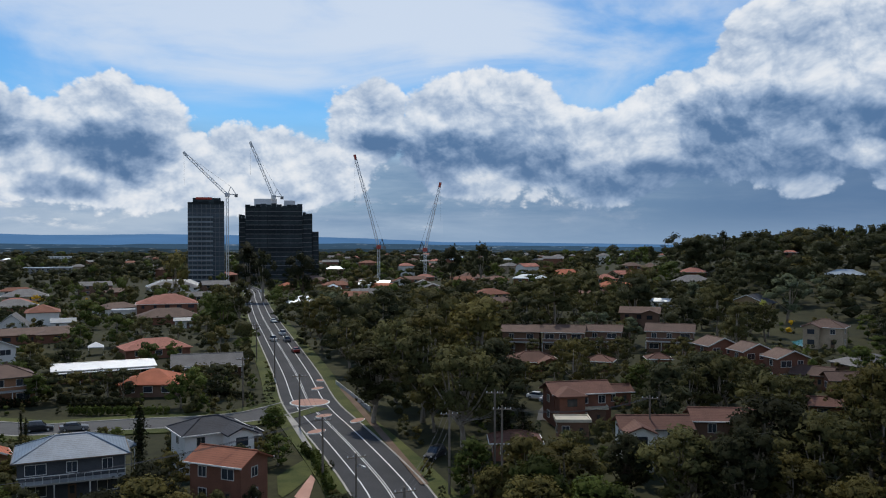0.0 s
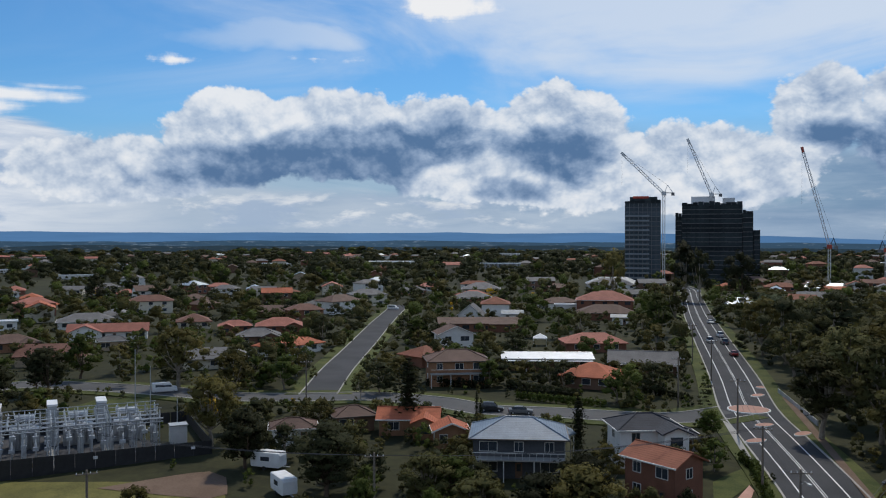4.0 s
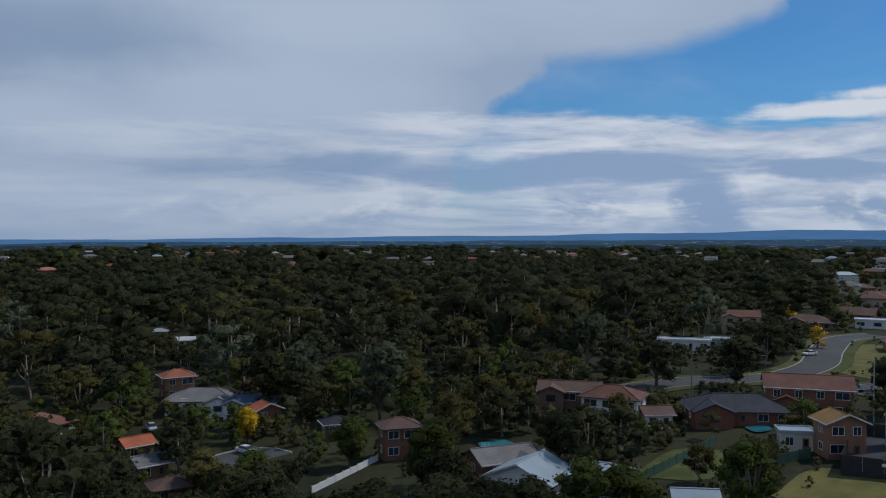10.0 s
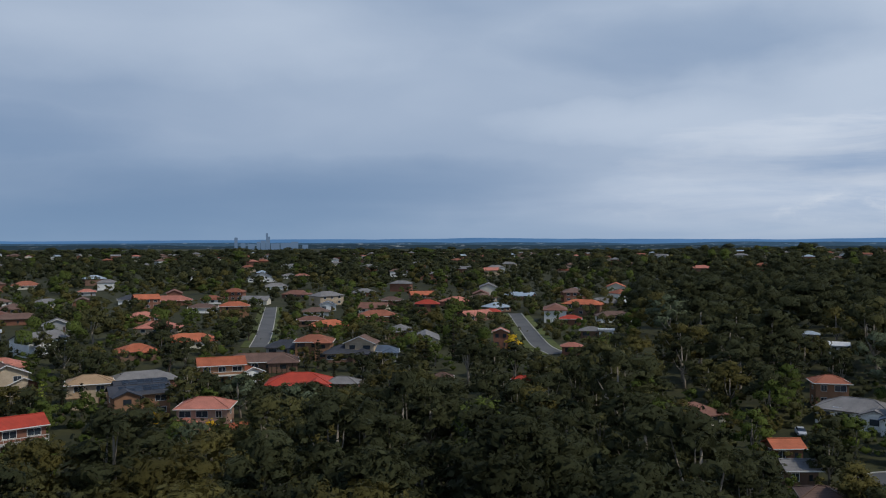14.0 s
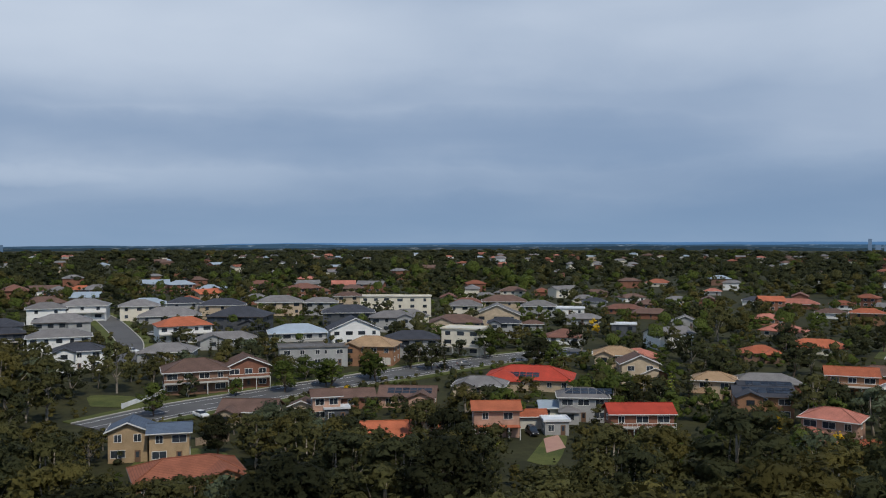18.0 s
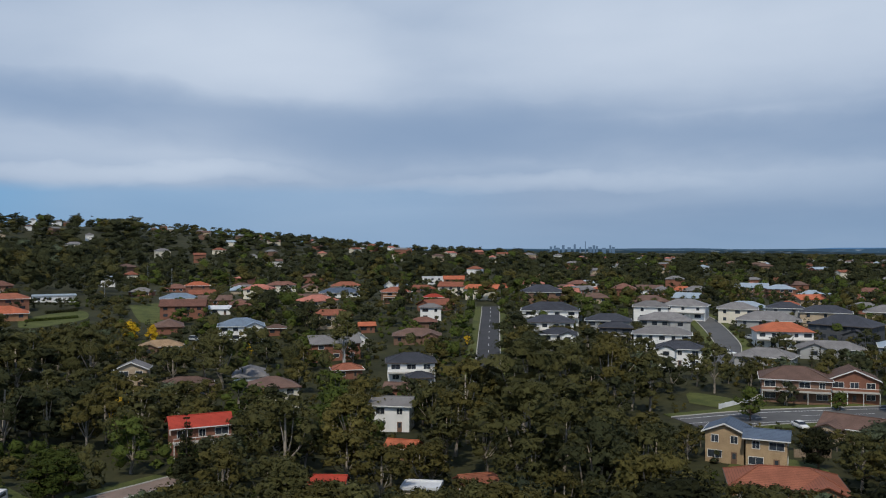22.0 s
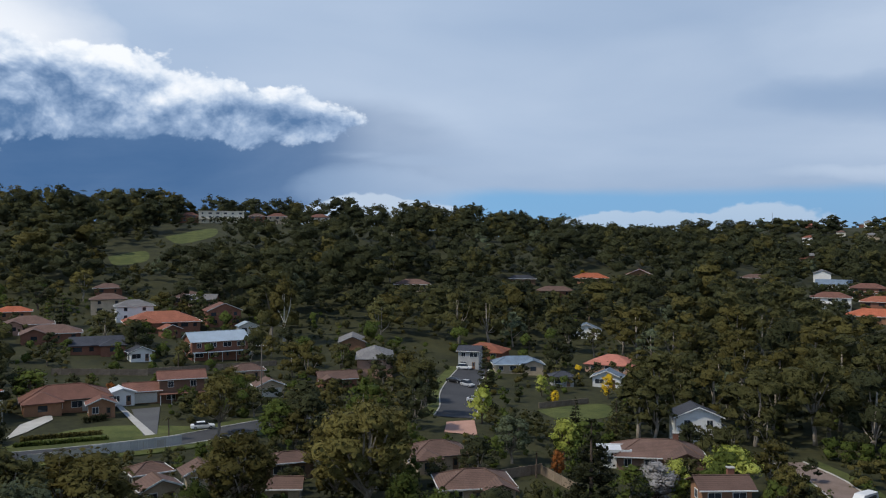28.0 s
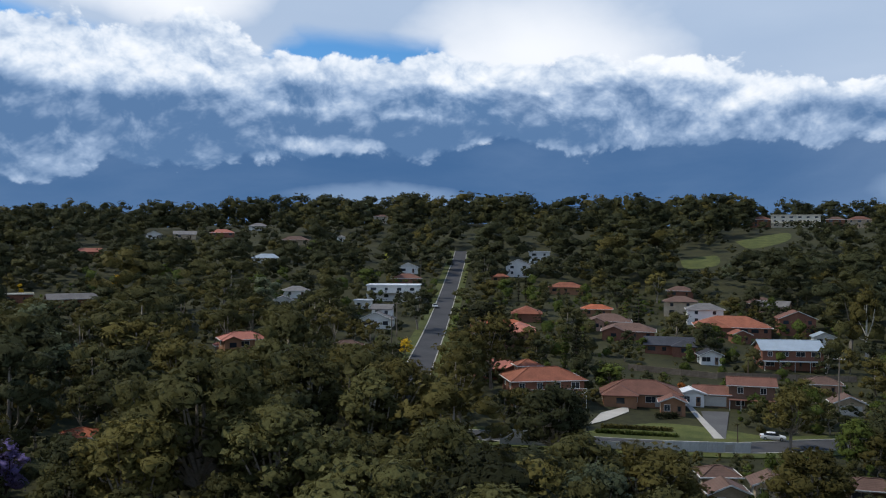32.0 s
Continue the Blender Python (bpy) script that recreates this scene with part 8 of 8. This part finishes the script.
tree(239.3, -241.7, 7.0, 'round', 'gold', 1.3)
tree(228.2, -241.7, 6.0, 'round', 'gold', 1.2)
tree(145.8, -41.6, 9.0, 'gum', 'grey', 1.3)
tree(136.0, -42.9, 5.0, 'palm', 'dark', 1.6)
tree(189.6, -33.1, 14.0, 'gum', 'gum', 1.2)
tree(129.6, -15.3, 14.0, 'gum', 'olive', 1.4)
tree(180.0, -85.3, 17.0, 'tall', 'gum', 1.4)
tree(180.8, -44.7, 9.0, 'round', 'lime')
tree(332.3, -127.1, 13.0, 'round', 'dark', 1.3)
tree(284.7, -87.1, 12.0, 'conifer', 'dark')
tree(110.0, -72.2, 8.0, 'gum', 'olive')
tree(135.1, -46.4, 5.0, 'round', 'rust', 0.8)
tree(291.6, -3.9, 24.0, 'gum', 'olive', 0.85, bark=M_SNAG)
tree(229.4, 69.4, 11.0, 'cypress', 'dark', 1.3)
tree(230.5, 67.0, 11.0, 'cypress', 'dark', 1.3)
tree(208.2, 55.6, 6.0, 'round', 'dark', 1.8)
tree(213.6, 90.5, 18.0, 'gum', 'dark', 1.5)
tree(334.9, 125.9, 12.0, 'cypress', 'dark', 1.2)
tree(339.2, 124.2, 12.0, 'cypress', 'dark', 1.2)
tree(310.9, 70.0, 12.0, 'cypress', 'green', 1.6)
tree(302.2, 72.9, 11.0, 'cypress', 'green', 1.5)
tree(299.2, 52.2, 9.0, 'conifer', 'dark')
tree(306.5, 97.6, 7.0, 'palm', 'dark', 1.3)
tree(243.5, 25.5, 6.0, 'palm', 'gum', 1.3)
tree(164.8, 18.9, 5.0, 'palm', 'gum', 1.2)
tree(259.9, 61.0, 4.0, 'palm', 'gum')
tree(137.9, 43.7, 12.0, 'gum', 'dark', 1.3)
tree(114.7, -11.9, 17.0, 'gum', 'olive', 1.4)
tree(325.8, 14.9, 14.0, 'conifer', 'dark')
tree(330.9, 18.0, 12.0, 'cypress', 'dark', 1.5)
tree(340.9, 27.9, 10.0, 'round', 'green')
tree(208.5, 10.2, 8.0, 'round', 'olive', 1.2)
tree(160.3, -0.6, 9.0, 'round', 'green', 1.3)
tree(204.3, 36.0, 4.0, 'round', 'rust')
tree(297.9, -36.7, 16.0, 'gum', 'gum', 1.3)
tree(362.1, 74.4, 14.0, 'gum', 'olive', 1.3)
tree(340.9, 85.5, 14.0, 'round', 'dark', 1.4)
tree(105.1, 72.5, 20.0, 'tall', 'gum', 1.3, bark=M_SNAG)
tree(103.9, 61.2, 18.0, 'tall', 'gum', 1.3, bark=M_SNAG)
tree(211.1, 112.9, 5.0, 'round', 'gold', 1.4)
tree(398.5, 223.6, 8.0, 'round', 'lime', 1.2)
tree(74.8, 98.6, 8.0, 'round', 'mauve', 1.2)
tree(136.3, 138.4, 16.0, 'gum', 'olive', 1.7)
tree(208.7, 165.8, 13.0, 'round', 'dark', 1.3)
tree(120.5, 111.2, 16.0, 'gum', 'olive', 1.4)
tree(394.2, 266.9, 12.0, 'round', 'green', 1.4)
tree(415.4, 532.0, 20.0, 'round', 'dark', 1.3)
tree(450.8, 485.4, 18.0, 'gum', 'dark', 1.4)
tree(546.7, 412.7, 20.0, 'gum', 'dark', 1.3)
tree(581.0, 353.4, 20.0, 'gum', 'dark', 1.2)
tree(646.4, 68.2, 20.0, 'gum', 'dark', 1.2)
tree(511.5, 455.6, 18.0, 'round', 'dark', 1.3)
tree(572.1, 376.7, 18.0, 'gum', 'dark', 1.3)
tree(-96.5, 46.2, 12.0, 'gum', 'green', 1.1)
tree(-94.0, 30.4, 11.0, 'round', 'green', 1.4)
tree(-186.6, 86.4, 12.0, 'round', 'dark', 1.5)
tree(-227.5, 117.4, 12.0, 'round', 'dark', 1.2)
tree(-150.1, 100.0, 11.0, 'round', 'dark', 1.4)
tree(-161.0, 119.2, 11.0, 'round', 'dark', 1.4)
tree(-204.7, 56.5, 17.0, 'gum', 'grey', 1.3)
tree(-189.0, 68.5, 12.0, 'round', 'dark', 1.5)
tree(-133.8, 32.3, 9.0, 'round', 'dark', 1.2)
tree(-117.6, 49.2, 6.0, 'gum', 'olive', 1.3)
tree(-236.4, 133.9, 7.0, 'round', 'gold', 1.3)
tree(-25.2, -221.1, 8.0, 'round', 'green', 1.5)
tree(-38.2, -227.8, 8.0, 'round', 'green', 1.3)
tree(-57.0, -242.0, 9.0, 'round', 'dark', 1.4)
tree(-78.6, -258.9, 10.0, 'gum', 'green', 1.4)
tree(-90.1, -241.6, 10.0, 'round', 'dark', 1.5)
tree(-110.5, -257.9, 12.0, 'gum', 'dark', 1.4)
tree(-97.1, -212.6, 7.0, 'round', 'green', 1.3)
tree(-89.9, -180.0, 8.0, 'round', 'dark', 1.3)
tree(-36.4, -142.1, 12.0, 'gum', 'dark', 1.2)
tree(-131.3, -226.3, 12.0, 'gum', 'dark', 1.3)
tree(216.6, 65.3, 13.0, 'cypress', 'dark', 1.9)
tree(216.1, 68.2, 12.0, 'cypress', 'green', 1.8)
tree(195.6, 51.0, 8.0, 'round', 'green', 1.7)
tree(130.7, 43.5, 14.0, 'gum', 'dark', 1.4)
tree(184.6, 76.1, 19.0, 'gum', 'olive', 1.2)
tree(300.5, 0.9, 22.0, 'tall', 'gum', 1.4)
tree(168.9, 10.2, 12.0, 'gum', 'olive', 1.2)
tree(112.4, 4.2, 13.0, 'gum', 'olive', 1.4)
tree(102.8, 21.8, 13.0, 'gum', 'olive', 1.6)
tree(99.2, 29.1, 14.0, 'gum', 'gum', 1.4)
tree(85.6, 30.0, 14.0, 'round', 'olive', 1.3)
tree(117.2, 64.4, 18.0, 'gum', 'olive', 1.3)
tree(109.3, 136.2, 18.0, 'round', 'dark', 1.4)
tree(112.6, 90.5, 14.0, 'round', 'dark', 1.3)
tree(307.3, 69.6, 12.0, 'conifer', 'dark', 1.1)
tree(342.5, 34.8, 13.0, 'round', 'dark', 1.2)
tree(253.7, 131.1, 15.0, 'gum', 'dark', 1.2)
tree(368.2, 154.7, 17.0, 'gum', 'dark', 1.3)
tree(646.1, 71.5, 18.0, 'gum', 'dark', 1.3)
tree(646.9, 102.8, 16.0, 'gum', 'dark', 1.3)
tree(639.9, -13.8, 11.0, 'conifer', 'dark', 0.9)
tree(623.9, -118.0, 15.0, 'gum', 'gum', 1.2)
tree(610.4, -175.1, 13.0, 'round', 'dark', 1.6)
tree(410.2, -55.4, 17.0, 'gum', 'gum', 1.2)
dead_tree(511.9, -70.5, 19.0)
tree(-157.0, -179.5, 3.2, 'cypress', 'dark')
tree(-158.9, -179.7, 3.2, 'cypress', 'dark')
tree(-160.9, -179.8, 3.2, 'cypress', 'dark')
tree(-162.9, -180.0, 3.2, 'cypress', 'dark')
tree(-164.9, -180.1, 3.2, 'cypress', 'dark')
tree(-167.0, -180.2, 3.2, 'cypress', 'dark')
tree(-169.1, -180.4, 3.2, 'cypress', 'dark')
tree(-171.2, -180.5, 3.2, 'cypress', 'dark')
tree(-173.4, -180.7, 3.2, 'cypress', 'dark')
tree(-175.6, -180.8, 3.2, 'cypress', 'dark')
tree(-177.8, -181.0, 3.2, 'cypress', 'dark')
steel_pole(1105.9, -699.4, 26, 0.5, 'tall thin radio mast on the far hill')


# ---- woods and garden trees ----
WOODS = [(338, 362, 135, 330), (-2, 9, 190, 330), (74, 134, 60, 140), (60, 113, 215, 720), (113, 140, 150, 245), (128, 172, 60, 150), (172, 204, 70, 172), (176, 200, 172, 300), (203, 226, 60, 150), (219, 246, 165, 300),
         (228, 262, 290, 460), (276, 330, 60, 205), (300, 330, 205, 330), (240, 330, 390, 1000), (224, 245, 480, 1250), (262, 276, 330, 420), (330, 345, 300, 600), (330, 345, 100, 170)]


def plant():
    rs = np.random.RandomState(11)
    K = np.array(KEEP)
    W = np.array(WOODS, float)
    near, middle = [], []
    spots = []
    for d0, d1, per in ((66, 210, 21), (210, 460, 50), (460, 1000, 230), (1000, 1700, 560), (1700, 3300, 3200)):
        n = int(math.pi * (d1 * d1 - d0 * d0) * (310 / 360) / per)
        d = np.sqrt(rs.uniform(d0 * d0, d1 * d1, n))
        a = np.radians(rs.uniform(-36, 332, n))
        spots.append(np.stack([a, d], 1))
    P = np.concatenate(spots)
    a, d = P[:, 0], P[:, 1]
    x, y = -d * np.sin(a), d * np.cos(a)
    deg = np.degrees(a) % 360
    wood = np.zeros(len(P), bool)
    for a0, a1, d0, d1 in W:
        da = (deg - a0) % 360
        wood |= (da < (a1 - a0)) & (d > d0) & (d < d1)
    g = ground(x, y)
    r1, r2 = rs.uniform(0, 1, len(P)), rs.uniform(0, 1, len(P))
    h = np.where(wood, 9 + 13 * r1 ** 1.3, np.where(d < 600, 3.0 + 9 * r1 ** 1.6, 7 + 8 * r1))
    h = np.where(wood & (deg > 238) & (deg < 332) & (d > 290), 11 + 14 * r1 ** 1.6, h)
    tall = np.array([noise.noise(Vector((p * .004, q * .004, 8))) if far else 0.0 for p, q, far in zip(x, y, d > 450)])
    h = h * (1 + np.clip(tall, 0, .5) * np.where((deg > 235) & (deg < 345), .3, .9))
    ok = wood | (r2 < .92)
    rad = h * .24
    # no tree on a street or house; those in the camera's way are shortened
    grow = np.ones(len(P))
    for ka, half, lim, kd, kx, ky, kr in K:
        ok &= (x - kx) ** 2 + (y - ky) ** 2 > (kr + rad * .45) ** 2
        if ka < 8:
            da = np.abs((a - ka + math.pi) % (2 * math.pi) - math.pi)
            hid = (d < kd) & (da < half + rad * .8 / d)
            room = (lim * d + EYE_Z - g) / h                 # how tall it may be there
            grow = np.where(hid, np.minimum(grow, room), grow)
    ok &= grow * h > 1.3
    h = h * np.clip(grow, .02, 1)
    cell = {}
    order = np.argsort(d)
    keepers = []
    for i in order:
        if not ok[i]:
            continue
        if d[i] < 460:                                        # crowns keep some room
            s = max(1.6, min(h[i], 17.0) * (.50 if wood[i] else .38) * (1.0 if d[i] < 210 else 1.12))
            cx, cy = int(x[i] // 6), int(y[i] // 6)
            if any((x[j] - x[i]) ** 2 + (y[j] - y[i]) ** 2 < s * s for ux in (-1, 0, 1) for uy in (-1, 0, 1) for j in cell.get((cx + ux, cy + uy), ())):
                continue
            cell.setdefault((cx, cy), []).append(i)
        if (g[i] + h[i] - EYE_Z) / d[i] < -.325 and i % 3:      # under the hovering camera only a few
            continue
        keepers.append(i)
    rnd = random.Random(5)
    singles = 0
    groups = {}
    for i in keepers:
        if wood[i]:
            kind, leaf = rnd.choice((("gum", "gum"), ("gum", "olive"), ("gum", "gum"), ("tall", "gum"), ("round", "dark"), ("gum", "grey") if rnd.random() < .3 else ("gum", "olive")))
            if 60 < deg[i] < 140 and rnd.random() < .7:         # darker leaves put cloud shade into these woods' colour
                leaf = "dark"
        else:
            kind, leaf = rnd.choice((("round", "green"), ("round", "dark"), ("bush", "gum"), ("gum", "gum"), ("round", "olive"), ("bush", "green"), ("conifer", "dark") if rnd.random() < .4 else ("round", "dark")))
            if rnd.random() < .006 and d[i] < 700 and h[i] < 7:
                leaf = "gold"
        # past 650 m darker leaves put distance haze into the colour
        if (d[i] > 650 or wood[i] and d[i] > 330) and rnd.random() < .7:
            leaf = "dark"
        if h[i] < 4.2:
            kind = "bush"
        wide = rnd.uniform(1.15, 1.55)
        if kind == "bush":
            wide = .9
        if singles < SINGLE_TREES and h[i] > 3 and (g[i] + h[i] - EYE_Z) / d[i] > -.30:
            tree(float(x[i]), float(y[i]), float(h[i]), kind, leaf, wide)
            singles += 1
            continue
        lod = 1 if d[i] < 165 else 2 if d[i] < 300 else 3 if d[i] < (860 if 238 < deg[i] < 332 else 620) else 4
        if not wood[i] and h[i] < 6.5 and d[i] > 150:
            lod = max(lod, 3)
        if kind == "bush" and d[i] < 150:
            lod = 2
        elif kind == "bush":
            lod = 3 if d[i] < 220 else 4
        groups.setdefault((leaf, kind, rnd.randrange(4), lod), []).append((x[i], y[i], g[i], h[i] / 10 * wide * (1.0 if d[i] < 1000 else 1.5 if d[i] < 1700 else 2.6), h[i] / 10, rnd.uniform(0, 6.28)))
    # low shrubs over the open ground between the houses
    n = 6000
    sd_, sa_ = np.sqrt(rs.uniform(85 ** 2, 380 ** 2, n)), np.radians(rs.uniform(-36, 332, n))
    sx_, sy_ = -sd_ * np.sin(sa_), sd_ * np.cos(sa_)
    sg, sh = ground(sx_, sy_), rs.uniform(1.0, 3.4, n)
    fine = np.array([noise.noise(Vector((p * .05, q * .05, 3))) > -.12 for p, q in zip(sx_, sy_)])
    for ka, half, lim, kd, kx, ky, kr in K:
        fine &= (sx_ - kx) ** 2 + (sy_ - ky) ** 2 > (kr + sh * .25) ** 2
        if ka < 8:
            da = np.abs((sa_ - ka + math.pi) % (2 * math.pi) - math.pi)
            sh = np.where((sd_ < kd) & (da < half), np.minimum(sh, lim * sd_ + EYE_Z - sg), sh)
    fine &= sh > .55
    for i in np.nonzero(fine)[0]:
        leaf = rnd.choice(("gum", "green", "dark", "dark", "olive"))
        groups.setdefault((leaf, "bush", rnd.randrange(3), 3 if sd_[i] < 150 else 4), []).append((sx_[i], sy_[i], sg[i], sh[i] / 10 * 1.1, sh[i] / 10, rnd.uniform(0, 6.28)))
    leaves, stems = {}, [[], [], 0]
    for (leaf, kind, sd, lod), rows in groups.items():
        v, f, nrm, tr = tree_shape(kind, sd * 17 + 3, lod)
        R = np.array(rows)
        c, s = np.cos(R[:, 5]), np.sin(R[:, 5])

        def spread(v):
            X = (v[None, :, 0] * c[:, None] - v[None, :, 1] * s[:, None]) * R[:, 3:4] + R[:, 0:1]
            Y = (v[None, :, 0] * s[:, None] + v[None, :, 1] * c[:, None]) * R[:, 3:4] + R[:, 1:2]
            Z = v[None, :, 2] * R[:, 4:5] + R[:, 2:3]
            return np.stack([X, Y, Z], -1).reshape(-1, 3)
        b = leaves.setdefault(leaf, [[], [], 0, []])
        nx = nrm[None, :, 0] * c[:, None] - nrm[None, :, 1] * s[:, None]
        ny = nrm[None, :, 0] * s[:, None] + nrm[None, :, 1] * c[:, None]
        b[3].append(np.stack([nx, ny, np.broadcast_to(nrm[None, :, 2], nx.shape)], -1).reshape(-1, 3))
        b[0].append(spread(v))
        b[1].append((f[None] + (np.arange(len(R)) * len(v))[:, None, None]).reshape(-1, 4) + b[2])
        b[2] += len(v) * len(R)
        if lod < 3 and kind in ("gum", "tall", "round"):
            tv = np.array(tr.v)
            tq = np.array([q for q in tr.f if len(q) == 4])
            stems[0].append(spread(tv))
            stems[1].append((tq[None] + (np.arange(len(R)) * len(tv))[:, None, None]).reshape(-1, 4) + stems[2])
            stems[2] += len(tv) * len(R)
    # the dark set holds crowns darkened for cloud shade and haze
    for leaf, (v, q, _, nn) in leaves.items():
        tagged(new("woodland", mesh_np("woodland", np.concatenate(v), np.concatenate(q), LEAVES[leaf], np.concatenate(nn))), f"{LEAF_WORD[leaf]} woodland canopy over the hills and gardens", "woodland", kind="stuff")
    if stems[0]:
        tagged(new("woodland_trunks", mesh_np("woodland_trunks", np.concatenate(stems[0]), np.concatenate(stems[1]), M_BARK)), "pale bare trunks and limbs within the woodland", "tree trunks", kind="stuff")


# ---- the many other houses, half hidden in their gardens ----
def suburbs():
    rs = np.random.RandomState(21)
    rnd = random.Random(9)
    sets = {}
    spots = []
    K = np.array([k[4:7] for k in KEEP])
    for k in range(3000):
        near = k < 1500
        d = math.sqrt(rs.uniform(175 ** 2, 560 ** 2) if near else rs.uniform(560 ** 2, 1900 ** 2))
        a = rs.uniform(-35, 331)
        if near and (d > 330 and a > 236) or near and any((a - a0) % 360 < a1 - a0 and d0 - 10 < d < d1 + 10 for a0, a1, d0, d1 in WOODS):
            continue
        if not near and (236 < a or a < -15 or 60 < a < 120 and d < 800):
            continue
        x, y = polar(a, d)
        gap = 24 if near else 48
        if any((x - p) ** 2 + (y - q) ** 2 < gap * gap for p, q in spots) or (np.hypot(K[:, 0] - x, K[:, 1] - y) < K[:, 2] + 11).any():
            continue
        spots.append((x, y))
        rc = rnd.choice(("terracotta", "grey", "brown", "redbrown", "brown", "grey", "pink", "orange", "steel") if near else ("pink", "grey", "brown", "terracotta", "grey", "grey", "brown", "steel"))
        wc = rnd.choice(("brick", "beige", "cream", "brick", "brown", "white") if a < 236 else ("brick", "brown", "orange", "brick", "brown", "pink"))
        w, dp, st = rs.uniform(11, 18), rs.uniform(8, 11), rnd.choice((1, 1, 2))
        m = pose(x, y, float(ground(x, y)) + (0 if near else 3.0), 0, 0, a + rnd.choice((0, 90, 12, -15, 40)))
        top = 2.75 * st
        rf, _, gab, rise = roof_forms(w, dp, top, rnd.choice(("hip", "hip", "gable")))
        for f in [rf]:
            sets.setdefault(("roof", rc), Form()).add([m @ Vector(p) for p in f.v], f.f)
        walls = sets.setdefault(("wall", wc), Form())
        walls.box(-w / 2, -dp / 2, -3, w / 2, dp / 2, top, m)
        for f in gab:
            walls.add([m @ Vector(p) for p in f.v], f.f)
        if near:
            for s in range(st):
                for j in range(3):
                    for side in (-1, 1):
                        xx = w * (j - 1) * .31
                        sets.setdefault(("frame", ""), Form()).box(xx - .95, side * dp / 2 - .05, .85 + 2.75 * s, xx + .95, side * dp / 2 + .05, 2.25 + 2.75 * s, m)
                        sets.setdefault(("pane", ""), Form()).box(xx - .85, side * dp / 2 - .07, .95 + 2.75 * s, xx + .85, side * dp / 2 + .07, 2.15 + 2.75 * s, m)
        if rnd.random() < (.6 if near else .45):
            keep(x, y, w * .34, (top + rise) * .78, w * .42)
        else:
            KEEP.append((9.0, 0, 0, 0, x, y, w * .42))
    for (kind, key), f in sets.items():
        mat = {"roof": ROOFS, "wall": WALLS}[kind][key] if key else M_GLASS if kind == "pane" else M_TRIM
        word = (ROOF_WORD if kind == "roof" else WALL_WORD)[key] if key else "dark glass" if kind == "pane" else "painted window"
        tagged(new("far_" + kind + "s", f.mesh("far_" + kind + "s", mat)), f"{word} {kind}s of suburban houses half hidden among trees", "far houses", kind="stuff")


suburbs()
SINGLE_TREES = 130
plant()
